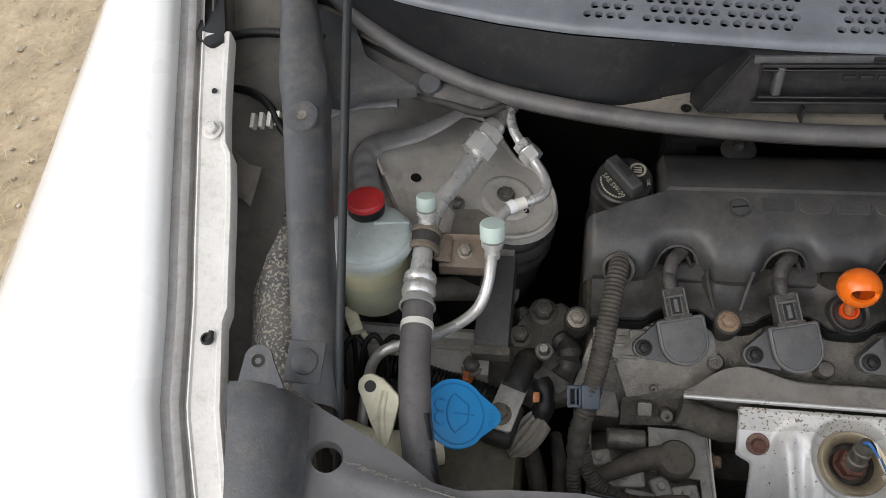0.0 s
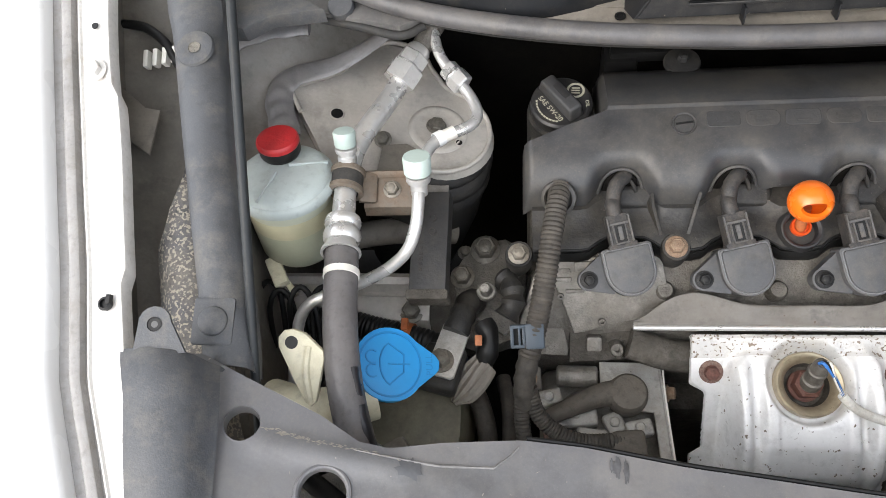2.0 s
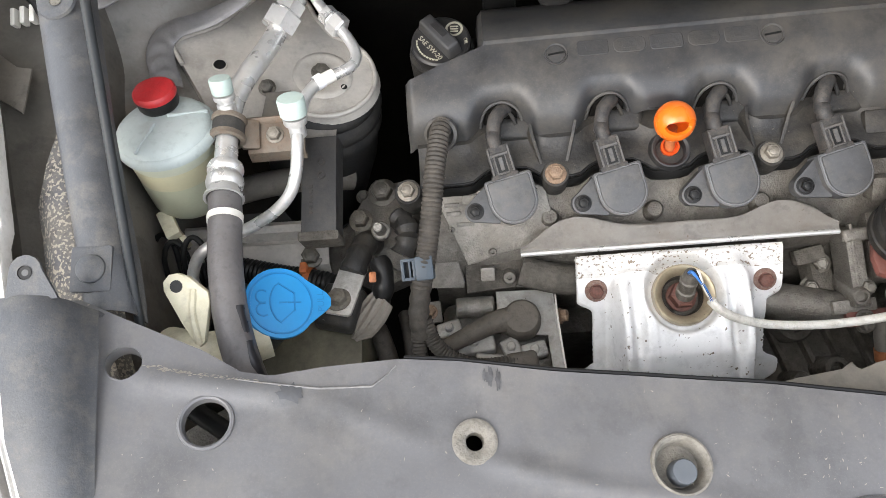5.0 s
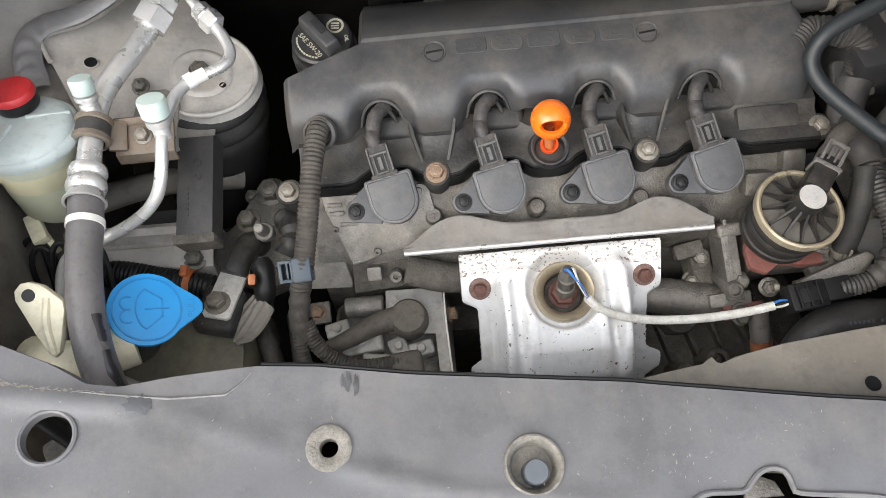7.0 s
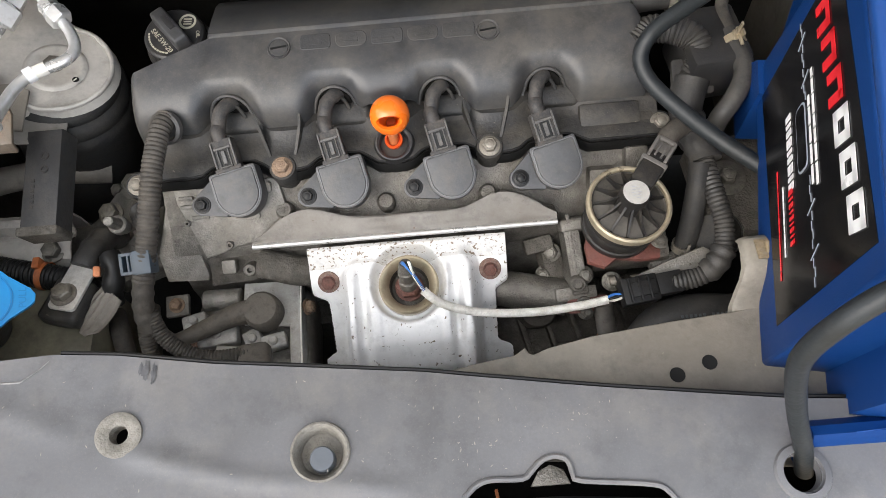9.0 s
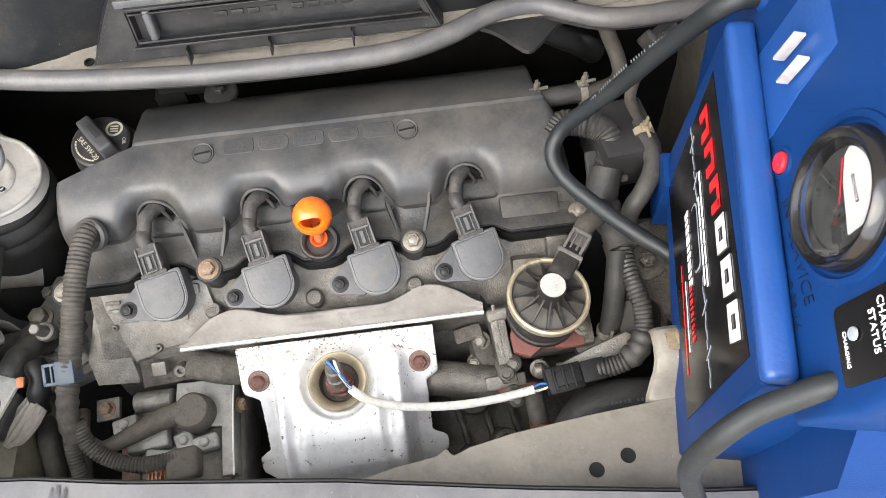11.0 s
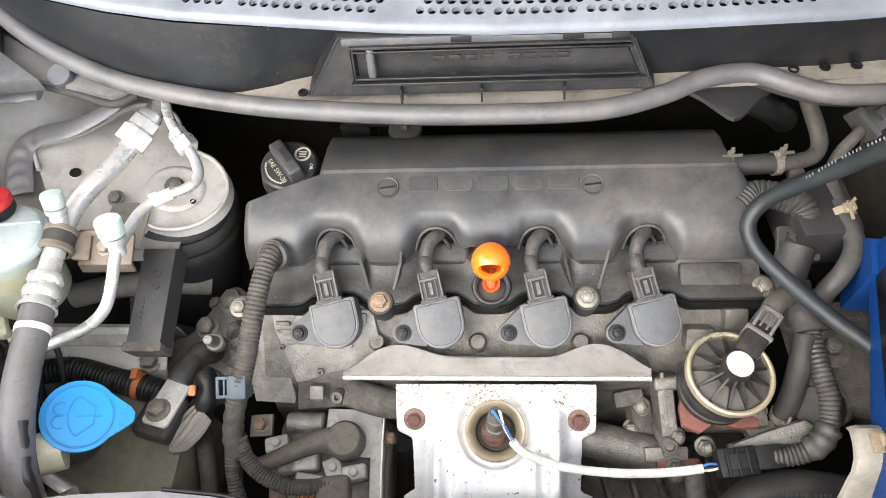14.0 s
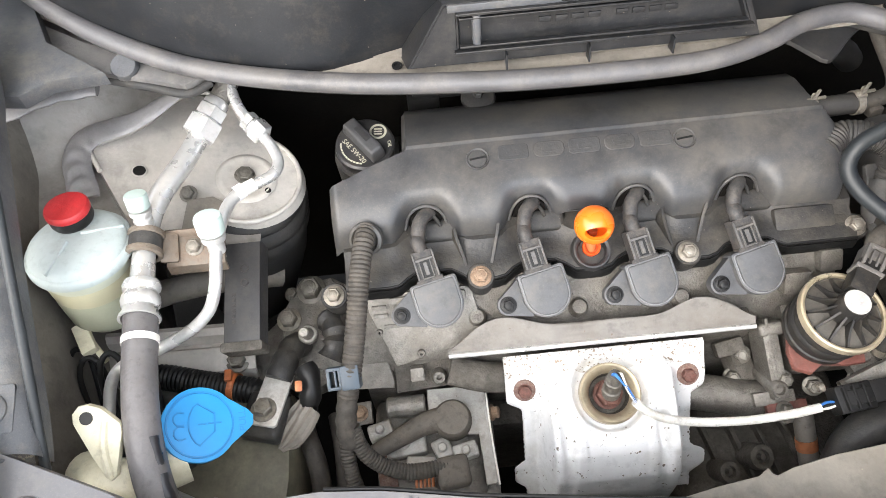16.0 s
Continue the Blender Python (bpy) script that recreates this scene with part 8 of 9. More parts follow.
bm = bmesh.new()
box(bm, aim((-0.066, 0.345, 0.757), (0.2, -0.3, 1)), (0.02, 0.022, 0.012), 0.003)
single("orange_connector", bm, M_ORANGERUST, "faded orange connector deep in the bay", "connector")
bm = bmesh.new()
sheet(bm, [[(x, y + 0.04 * (x + 0.008) * -0.3, z) for x in (-0.15, -0.12, -0.08, -0.04, -0.006)] for y, z in ((0.302, 0.74), (0.306, 0.785), (0.310, 0.794), (0.318, 0.798), (0.330, 0.800), (0.334, 0.794), (0.337, 0.794), (0.341, 0.803), (0.347, 0.806), (0.352, 0.803), (0.355, 0.790), (0.357, 0.74))], 0.002)
single("inner_rail", bm, M_TAUPE, "dull beige chassis rail deep in the bay", "chassis rail", kind="structure")
bm = bmesh.new()
tube(bm, [(-0.115, 0.385, 0.80), (-0.075, 0.392, 0.805), (-0.03, 0.400, 0.80), (0.01, 0.41, 0.78)], 0.0125, 16)
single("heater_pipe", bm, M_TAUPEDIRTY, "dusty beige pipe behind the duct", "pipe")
bm = bmesh.new()
tube(bm, [(-0.135, 0.25, 0.79), (-0.11, 0.23, 0.81), (-0.082, 0.213, 0.82), (-0.041, 0.192, 0.82), (0.0, 0.172, 0.81), (0.03, 0.16, 0.78)], 0.0055, 14)
single("lower_pipe", bm, M_ALU, "slim silvery pipe low in front of the washer bottle", "pipe")
# wiring, clips and a bracket on the shelf beside the trim
loom = thing("wing_loom", (-0.2, 0.42, 0.95), "black wiring with pale plastic terminals beside the wing", "wiring")
bm = bmesh.new()
tube(bm, [(-0.262, 0.492, 0.978), (-0.246, 0.489, 0.984), (-0.223, 0.482, 0.985), (-0.203, 0.466, 0.983), (-0.190, 0.448, 0.975), (-0.172, 0.435, 0.960)], 0.0038, 10)
part("cable", bm, M_BLACK, loom)
bm = bmesh.new()
tube(bm, [(-0.275, 0.512, 1.008), (-0.264, 0.522, 1.01), (-0.24, 0.533, 1.01), (-0.207, 0.534, 1.01), (-0.185, 0.528, 1.008)], 0.0045, 10)
part("cable", bm, M_BLACK, loom)
for k in range(4):
    bm = bmesh.new()
    box(bm, aim((-0.217 + 0.0075 * k, 0.4535 + 0.001 * k, 0.978), (0, -0.4, 1)), (0.0042, 0.014, 0.008), 0.0012)
    part("terminal", bm, M_STICKER, loom, "pale plastic terminal")
bm = bmesh.new()
prism(bm, [(-0.030, 0.028), (-0.023, 0.024), (0.004, 0.002), (0.016, 0.000), (0.016, -0.040), (-0.010, -0.023), (-0.030, -0.008)], 0, 0.002, aim((-0.217, 0.411, 0.966), (0.1, -0.1, 1)), 0.0006)
for x, y in ((-0.2325, 0.4080), (-0.2375, 0.3990)):
    lathe(bm, [(0.0040, 0.002), (0.0043, 0.0030), (0.0032, 0.0030), (0.0030, 0.002)], aim((x, y, 0.966), (0.1, -0.1, 1)), 16)
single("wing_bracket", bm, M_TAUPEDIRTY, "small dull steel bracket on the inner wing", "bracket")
bm = bmesh.new()
# black disc on the shelf painted as a drain hole's depth
lathe(bm, [(0.006, 0.0), (0.0056, 0.0008), (0.0, 0.0006)], aim((-0.213, 0.519, 0.987), (0, -0.2, 1)), 18)
single("shelf_hole", bm, M_BLACK, "black disc painted as the dark of a drain hole in the inner wing shelf", "hole")

# ---- jump starter standing at the right ----
JO = Vector((0.545, 0.14, 0.87))
JU = Vector((0.195, 0.975, 0.104)).normalized()
JV = Vector((-0.09, -0.09, 0.99))
JV = (JV - JU * JU.dot(JV)).normalized()
JW = JU.cross(JV)
JM = Matrix((JU, JV, JW)).transposed().to_4x4()
JM.translation = JO


def on_top(u, w, h=0.0, turn=0.0):
    """A frame on the control panel: x away from the engine, y to the rear, z up."""
    q = JM @ Vector((u, 0.196 + h, w))
    m = Matrix((JW, JU, JV)).transposed().to_4x4()
    m.translation = q
    return m @ Matrix.Rotation(radians(turn), 4, "Z")


PANEL_A = radians(-78.6)


def on_panel(u, q, h=0.0, turn=0.0):
    """A frame on the steep control panel, q up its face: x up the face, y to the rear, z out."""
    x = JW * math.cos(PANEL_A) - JV * math.sin(PANEL_A)
    z = JV * math.cos(PANEL_A) + JW * math.sin(PANEL_A)
    m = Matrix((x, JU, z)).transposed().to_4x4()
    m.translation = JM @ Vector((u, 0.194, 0.014)) + x * q + z * h
    return m @ Matrix.Rotation(radians(turn), 4, "Z")


boost = thing("jump_starter", JO, "royal blue plastic jump starter with black label and gauge", "jump starter")
bm = bmesh.new()
prism(bm, [(0.003, -0.014), (0.003, 0.090), (0.010, 0.188), (0.216, 0.184), (0.234, 0.024), (0.235, 0.000)], -0.040, 0.012, JM @ Matrix(((1, 0, 0, 0), (0, 1, 0, 0), (0, 0, -1, 0.010), (0, 0, 0, 1))), 0.004, 3)
part("side_shell", bm, M_BOOST, boost)
bm = bmesh.new()
prism(bm, [(-0.030, -0.01), (-0.029, 0.150), (-0.004, 0.184), (0.210, 0.190), (0.225, -0.03)], 0.040, 0.21, JM, 0.004, 2)
part("body", bm, M_BOOST, boost)
# upright front with the controls, set back behind the rim
bm = bmesh.new()
PANEL = [(-0.012, -0.006), (0.035, -0.010), (0.105, 0.000), (0.135, 0.030), (0.150, 0.080), (0.150, 0.215), (0.130, 0.262), (0.060, 0.302), (-0.010, 0.290)]
prism(bm, PANEL, -0.044, 0.0, on_panel(0, 0), 0.006, 3)
part("control_panel", bm, M_BOOST, boost)
# well round the gauge
bm = bmesh.new()
lathe(bm, [(0.0385, -0.002), (0.0375, 0.0012), (0.0345, 0.0016), (0.0325, -0.001)], on_panel(0.0790, 0.0485), 48)
part("gauge_well", bm, M_BOOST, boost)
bm = bmesh.new()
prism(bm, [(0.076, 0.868), (0.083, 0.899), (0.088, 0.905), (0.094, 0.903), (0.109, 0.880), (0.112, 0.84)], 0.546, 0.80, Matrix(((0, 0, 1, 0), (1, 0, 0, 0), (0, 1, 0, 0), (0, 0, 0, 1))), 0.002, 2)
part("foot", bm, M_BOOST, boost)
bm = bmesh.new()
tube(bm, [(0.572, 0.0880, 0.9051), (0.585, 0.0885, 0.9051), (0.600, 0.0890, 0.9051)], 0.0003, 6)
part("scratch", bm, M_BOOSTLIGHT, boost, "pale scratch on the base")
# raised rim between label and panel; its paler blue paints in the sky's light
bm = bmesh.new()
box(bm, on_top(0.113, 0.0055, -0.004), (0.016, 0.205, 0.012), 0.005, 3)
part("rim", bm, M_BOOSTLIGHT, boost, "rounded rim, coloured lighter blue for the sky on it")
bm = bmesh.new()
prism(bm, [(0.206, 0.02), (0.236, 0.02), (0.250, -0.006), (0.252, -0.040), (0.236, -0.05), (0.206, -0.05)], -0.006, 0.02, JM, 0.004)
part("side_lug", bm, M_BOOST, boost)
# label
LAB = [(0.0225, 0.030), (0.0265, 0.178), (0.206, 0.163), (0.206, 0.016)]
bm = bmesh.new()
prism(bm, LAB, 0.0, 0.0008, JM @ Matrix(((1, 0, 0, 0), (0, 1, 0, 0), (0, 0, -1, -0.0016), (0, 0, 0, 1))))
part("label", bm, M_LABEL, boost, "glossy black label with red and white shapes")


def on_label(u, v):
    """A frame on the label: x to the reader's right, z out."""
    m = Matrix((-JU, JV, -JW)).transposed().to_4x4()
    m.translation = JM @ Vector((u, v, -0.0027))
    return m


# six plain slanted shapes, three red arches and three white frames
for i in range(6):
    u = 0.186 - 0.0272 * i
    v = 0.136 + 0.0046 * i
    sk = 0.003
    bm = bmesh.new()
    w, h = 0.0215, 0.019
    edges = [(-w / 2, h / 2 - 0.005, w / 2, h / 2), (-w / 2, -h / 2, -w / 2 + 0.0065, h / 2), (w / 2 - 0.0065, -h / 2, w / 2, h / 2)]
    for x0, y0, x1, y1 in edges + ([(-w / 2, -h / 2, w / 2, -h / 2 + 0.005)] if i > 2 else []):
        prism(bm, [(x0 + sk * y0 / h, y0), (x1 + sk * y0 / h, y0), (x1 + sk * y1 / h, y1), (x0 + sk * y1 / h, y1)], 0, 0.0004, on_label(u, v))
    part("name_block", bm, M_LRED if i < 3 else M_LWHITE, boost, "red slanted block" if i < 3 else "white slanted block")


def bars(u0, v, widths, h, ma, gap=0.0012, label="bars of unreadable print"):
    b = bmesh.new()
    u = u0
    for wd in widths:
        prism(b, [(-wd / 2, -h / 2), (wd / 2, -h / 2), (wd / 2, h / 2), (-wd / 2, h / 2)], 0, 0.0003, on_label(u - wd / 2, v))
        u -= wd + gap
    part("fine_print", b, ma, boost, label)


bars(0.165, 0.1135, [0.006, 0.010, 0.013, 0.008, 0.009, 0.011, 0.014], 0.0032, M_LWHITE)
bars(0.150, 0.1065, [0.007, 0.012, 0.011, 0.013, 0.012], 0.0032, M_LWHITE)
bars(0.157, 0.0700, [0.0045, 0.003, 0.0045, 0.0065, 0.003, 0.004, 0.0065, 0.003, 0.005], 0.0095, M_LWHITE, 0.0018, "white slanted logo strokes")
bars(0.104, 0.0680, [0.004, 0.0015, 0.003, 0.0015, 0.0025, 0.0012, 0.0025, 0.0015, 0.003], 0.0075, M_LRED, 0.0022, "red script strokes")
bars(0.112, 0.054, [0.005] * 9, 0.0022, M_LWHITE, 0.0006)
bars(0.128, 0.044, [0.006] * 12, 0.0018, M_LRED, 0.0006)
bm = bmesh.new()
prism(bm, roundrect(0.046, 0.0165, 0.005), 0, 0.0004, on_label(0.128, 0.0925))
part("badge", bm, M_LGREY, boost, "grey rounded badge")
bm = bmesh.new()
prism(bm, roundrect(0.043, 0.0140, 0.004), 0.0004, 0.0007, on_label(0.128, 0.0925))
part("badge_field", bm, M_LABEL, boost)
for dv in (0.0028, -0.0028):
    bars(0.145, 0.0925 + dv, [0.006, 0.008, 0.007, 0.008], 0.0032, M_LGREY)
# pulse line with its spikes, broken by the badge
for first_k, last_k in ((0, 10), (19, 31)):
    bm = bmesh.new()
    for k in range(first_k, last_k):
        u, v = 0.208 - 0.0058 * k, 0.100 + 0.0016 * (k % 2)
        j = 0.007 if k % 5 == 2 else 0.0
        a, b2 = on_label(u, v + j).translation, on_label(u - 0.0058, v - j * 0.8).translation
        xa, za = (b2 - a).normalized(), -JW
        mm = Matrix((xa, za.cross(xa), za)).transposed().to_4x4()
        mm.translation = (a + b2) / 2
        box(bm, mm, ((b2 - a).length, 0.0006, 0.0004))
    tagged(part("pulse_line", bm, M_LGREY, boost), "thin grey pulse line", kind="stuff")

# control panel: button, gauge, status sticker, pen marks
bm = bmesh.new()
lathe(bm, [(0.0085, 0.0), (0.0080, 0.0012), (0.0062, 0.0012), (0.0058, 0.0)], on_panel(0.1195, 0.0085), 26)
part("button_bezel", bm, M_BOOST, boost)
bm = bmesh.new()
lathe(bm, [(0.0056, 0.0), (0.0056, 0.0020), (0.0046, 0.0030), (0, 0.0032)], on_panel(0.1195, 0.0085), 26)
part("button", bm, M_LRED, boost, "red push button")
g = on_panel(0.0790, 0.0485) @ Matrix.Scale(0.655, 4)
bm = bmesh.new()
lathe(bm, [(0.049, 0.0), (0.0475, 0.004), (0.0465, 0.0095), (0.0445, 0.0115), (0.0415, 0.0105), (0.034, 0.004), (0.0335, 0.0005), (0, 0.0005)], g, 48)
gauge = part("gauge_housing", bm, M_BEZEL, boost, "glossy black round gauge bezel")
bm = bmesh.new()
lathe(bm, [(0.0352, 0.0012), (0, 0.0012)], g, 40)
part("dial", bm, M_DIAL, gauge, "dial face coloured dark for the bonnet's reflection")
# white dial shows only where no dark reflection is painted
bm = bmesh.new()
prism(bm, [(0.0, -0.026)] + arc(0, 0, 0.0335, -48, 62, 14) + [(0.010, 0.026), (0.004, 0.010)], 0.0012, 0.0018, g)
part("scale_plate", bm, M_LWHITE, gauge, "white printed part of the dial, clear of the painted reflection")
letters("DC VOLTS", 0.0042, g @ Matrix.Translation((0.014, 0.000, 0.0020)) @ Matrix.Rotation(radians(-90), 4, "Z"), M_INK, gauge)
bm = bmesh.new()
box(bm, g @ Matrix.Translation((0.004, 0.010, 0.0030)) @ Matrix.Rotation(radians(70), 4, "Z"), (0.030, 0.0009, 0.0006))
part("needle", bm, M_LRED, gauge, "thin red needle")
bm = bmesh.new()
lathe(bm, [(0.0, 0.0135), (0.018, 0.0128), (0.032, 0.0108), (0.0405, 0.0078), (0.0405, 0.0070), (0.032, 0.0098), (0.018, 0.0118), (0.0, 0.0125)], g, 40)
lens = part("lens", bm, M_GLASS, gauge, "clear domed lens")
lens.visible_shadow = False
bm = bmesh.new()
prism(bm, roundrect(0.040, 0.034, 0.003), 0.0, 0.0006, on_panel(0.0185, 0.0505))
sticker = part("status_sticker", bm, M_LABEL, boost, "black charging status sticker")
tm = on_panel(0.0185, 0.0530, 0.0008, -90)
letters("CHARGING", 0.0052, tm @ Matrix.Translation((-0.0, 0.0065, 0)), M_LWHITE, sticker)
letters("STATUS", 0.0052, tm @ Matrix.Translation((-0.001, 0.0005, 0)), M_LWHITE, sticker)
letters("CHARGING", 0.0030, tm @ Matrix.Translation((0.002, -0.0175, 0)), M_LWHITE, sticker)
bm = bmesh.new()
lathe(bm, [(0.003, 0.0006), (0.0028, 0.0014), (0, 0.0018)], on_panel(0.0215, 0.0420, 0.0006), 16)
part("status_lamp", bm, M_LGREY, sticker)
letters("IN  SERVICE", 0.0112, on_panel(0.0720, 0.0105, 0.0006, -82), M_BLACK, boost, 0.0001, "pen_mark", 0.2, 0.00025)
letters("8.30.16", 0.0085, on_panel(0.0470, 0.0020, 0.0006, -84), M_BLACK, boost, 0.0001, "pen_mark", 0.2, 0.0002)
# stepped plug bay with two flat prongs
bm = bmesh.new()
prism(bm, [(0.000, 0.138), (0.030, 0.146), (0.062, 0.150), (0.062, 0.196), (-0.002, 0.192)], -0.004, 0.0012, on_panel(0, 0), 0.002)
part("plug_bay", bm, M_BOOSTLIGHT, boost)
for u in (0.1684, 0.1543):
    bm = bmesh.new()
    box(bm, on_panel(u, 0.0360, 0.006), (0.020, 0.0016, 0.006), 0.0004)
    part("prong", bm, M_TIN, boost, "bright flat plug prong")
# rear shell that rises into the carrying handle, with its round opening
bm = bmesh.new()
prism(bm, [(0.200, -0.030), (0.280, -0.030), (0.286, -0.018), (0.316, 0.062), (0.349, 0.142), (0.372, 0.30), (0.200, 0.30)], 0.0245, 0.045, JM, 0.005, 3)
part("handle", bm, M_BOOST, boost, "moulded shell rising into the handle")
bm = bmesh.new()
lathe(bm, [(0.0215, 0.000), (0.0200, 0.0035), (0.0165, 0.0040), (0.0150, 0.0015), (0.0150, -0.012)], on_panel(0.2285, 0.0435), 36)
part("handle_ring", bm, M_BOOSTLIGHT, boost, "rounded lip of the handle opening")
# flat near-black disc gives the opening its painted depth
bm = bmesh.new()
lathe(bm, [(0.0150, 0.0006), (0, 0.0006)], on_panel(0.2285, 0.0435), 36)
part("handle_opening", bm, M_DARK, boost, "near-black disc painting the shade of the handle opening")
bm = bmesh.new()
tube(bm, [JM @ Vector((0.010, 0.214, 0.035)), JM @ Vector((0.0055, 0.2135, 0.018)), (0.5345, 0.1225, 1.0740), (0.5200, 0.1210, 1.0590), (0.5075, 0.1160, 1.0420), (0.5015, 0.1110, 1.0150), (0.5080, 0.1065, 0.9840), (0.5270, 0.0960, 0.9320), (0.5390, 0.0830, 0.9020), (0.5450, 0.0700, 0.8800)], 0.0058, 18)
part("front_cable", bm, M_CABLE, boost, "thick black clamp cable")
bm = bmesh.new()
lathe(bm, [(0.0115, -0.012), (0.0105, 0.002), (0.0075, 0.006), (0.006, 0.006)], aim(JM @ Vector((0.2260, 0.2040, 0.0190)), -JW), 24)
part("cable_socket", bm, M_BOOST, boost)
bm = bmesh.new()
tube(bm, [JM @ Vector((0.231, 0.205, 0.036)), JM @ Vector((0.2255, 0.2045, 0.0160)), (0.568, 0.339, 1.094), (0.553, 0.356, 1.052), (0.538, 0.376, 0.998), (0.522, 0.390, 0.957), (0.505, 0.395, 0.928), (0.496, 0.385, 0.912), (0.502, 0.368, 0.902), (0.522, 0.345, 0.894), (0.550, 0.318, 0.886), (0.580, 0.292, 0.880), (0.60, 0.27, 0.872)], 0.0064, 18)
rear = part("rear_cable", bm, M_CABLE, boost, "thick black clamp cable")
bm = bmesh.new()
for k in range(46):
    if k % 7 == 6:
        continue
    t = k / 45
    p = Vector((0.5660, 0.3405, 1.088)).lerp(Vector((0.5240, 0.3885, 0.962)), t) + Vector((-0.0045, -0.0010 + 0.0065 * math.sin(math.pi * t), 0.0040))
    d = Vector((-0.042, 0.048, -0.126)).normalized()
    box(bm, aim(p, (-0.75, -0.25, 0.45), d), (0.0011, 0.0021, 0.0003))
tagged(part("fine_print", bm, M_CABLEPRINT, rear, "pale line of unreadable print"), "pale line of unreadable print", kind="stuff")

# ---- hoses, looms and fittings at the right end of the engine ----
def clamp(parent, p, d, r, ma=M_ZINC):
    b = bmesh.new()
    m = aim(p, d, (0, 0, 1))
    lathe(b, [(r, -0.0032), (r + 0.0014, -0.0032), (r + 0.0014, 0.0032), (r, 0.0032)], m, 24)
    box(b, m @ Matrix.Translation((r + 0.008, 0.0012, 0)), (0.017, 0.0016, 0.0030), 0.0005)
    box(b, m @ Matrix.Translation((r + 0.0045, -0.0022, 0.002)), (0.008, 0.0016, 0.0060), 0.0005)
    box(b, m @ Matrix.Translation((r + 0.0035, 0.0, 0.003)), (0.0024, 0.0024, 0.017), 0.0006)
    box(b, m @ Matrix.Translation((r + 0.0015, 0.0, 0)), (0.0030, 0.0075, 0.0085), 0.0008)
    return part("spring_clamp", b, ma, parent, "pinched spring clamp")


vent = thing("breather_hose", (0.53, 0.46, 0.88), "dusty grey rubber hose with two spring clamps", "hose")
bm = bmesh.new()
tube(bm, [(0.478, 0.458, 0.893), (0.50, 0.459, 0.8925), (0.545, 0.461, 0.893)], 0.0090, 18)
part("hose", bm, M_RUBBERDUST, vent)
bm = bmesh.new()
tube(bm, [(0.538, 0.460, 0.893), (0.556, 0.462, 0.893), (0.570, 0.466, 0.894), (0.577, 0.474, 0.897), (0.577, 0.487, 0.903), (0.571, 0.509, 0.914), (0.560, 0.545, 0.935)], 0.0070, 18, 0.003)
box(bm, aim((0.556, 0.455, 0.887), (0.2, -1, 0.2)), (0.012, 0.010, 0.01), 0.002)
part("elbow", bm, M_CONDUIT, vent, "grimy dusty elbow pipe")
clamp(vent, (0.4965, 0.459, 0.8925), (1, 0.1, 0), 0.0094)
clamp(vent, (0.5395, 0.461, 0.8928), (1, 0.1, 0), 0.0094)

cool = thing("coolant_hose", (0.57, 0.38, 0.85), "grey steel pipe running into a dusty rubber hose", "hose")
bm = bmesh.new()
tube(bm, [(0.606, 0.476, 0.923), (0.597, 0.467, 0.92), (0.585, 0.457, 0.908), (0.578, 0.441, 0.897), (0.581, 0.414, 0.894)], 0.0052, 14)
part("pipe", bm, M_CONDUIT, cool)
bm = bmesh.new()
c = aim((0.611, 0.480, 0.927), (0.1, -0.5, 1), (0.8, 0.55, 0.1))
box(bm, c, (0.030, 0.024, 0.018), 0.003)
box(bm, c @ Matrix.Translation((0.004, 0, 0.010)), (0.014, 0.010, 0.005), 0.001)
box(bm, c @ Matrix.Translation((-0.012, 0, 0.0)), (0.006, 0.029, 0.021), 0.002)
part("quick_coupling", bm, M_RUBBERDUST, cool, "dusty plastic pipe coupling")
bm = bmesh.new()
tube(bm, [(0.581, 0.418, 0.894), (0.581, 0.407, 0.893), (0.584, 0.386, 0.892), (0.58, 0.37, 0.89), (0.569, 0.354, 0.884), (0.56, 0.346, 0.873), (0.559, 0.342, 0.85)], 0.0080, 16)
part("hose", bm, M_RUBBERDUST, cool)
clamp(cool, (0.581, 0.407, 0.893), (0.05, -1, -0.1), 0.0084, M_BRASS)

intake = thing("intake_breather", (0.54, 0.39, 0.84), "black corrugated breather hose dropping into a dusty duct", "hose")
bm = bmesh.new()
tube(bm, [(0.5, 0.418, 0.888), (0.516, 0.43, 0.89), (0.535, 0.425, 0.893), (0.55, 0.415, 0.892), (0.554, 0.401, 0.885), (0.55, 0.392, 0.872)], ribs(0.0108, 0.0038, 0.0014), 18, 0.001)
part("corrugated_hose", bm, M_RUBBERDUST, intake)
bm = bmesh.new()
prism(bm, roundrect(0.036, 0.030, 0.003), -0.004, 0.0, aim((0.55, 0.392, 0.872), (0.1, -0.55, 1)), 0.001)
part("collar", bm, M_RUBBERDUST, intake)
bm = bmesh.new()
tube(bm, [(0.549, 0.391, 0.87), (0.544, 0.376, 0.86), (0.543, 0.361, 0.848), (0.552, 0.35, 0.835)], lambda s: 0.0155 - 0.06 * s, 16)
part("duct", bm, M_RUBBERDUST, intake)
bm = bmesh.new()
box(bm, Matrix.Translation((0.566, 0.415, 0.872)) @ Matrix.Rotation(0.1, 4, "Z"), (0.05, 0.06, 0.05), 0.005)
part("resonator", bm, M_CAPBLACK, intake, "black plastic box")

loom2 = thing("engine_loom", (0.54, 0.29, 0.82), "dusty corrugated engine loom with taped joints", "wiring conduit")
bm = bmesh.new()
tube(bm, [(0.543, 0.362, 0.858), (0.546, 0.350, 0.853), (0.549, 0.335, 0.851), (0.551, 0.322, 0.849)], lambda s: 0.0135 + 0.001 * math.sin(s * 500), 12, flat=0.8)
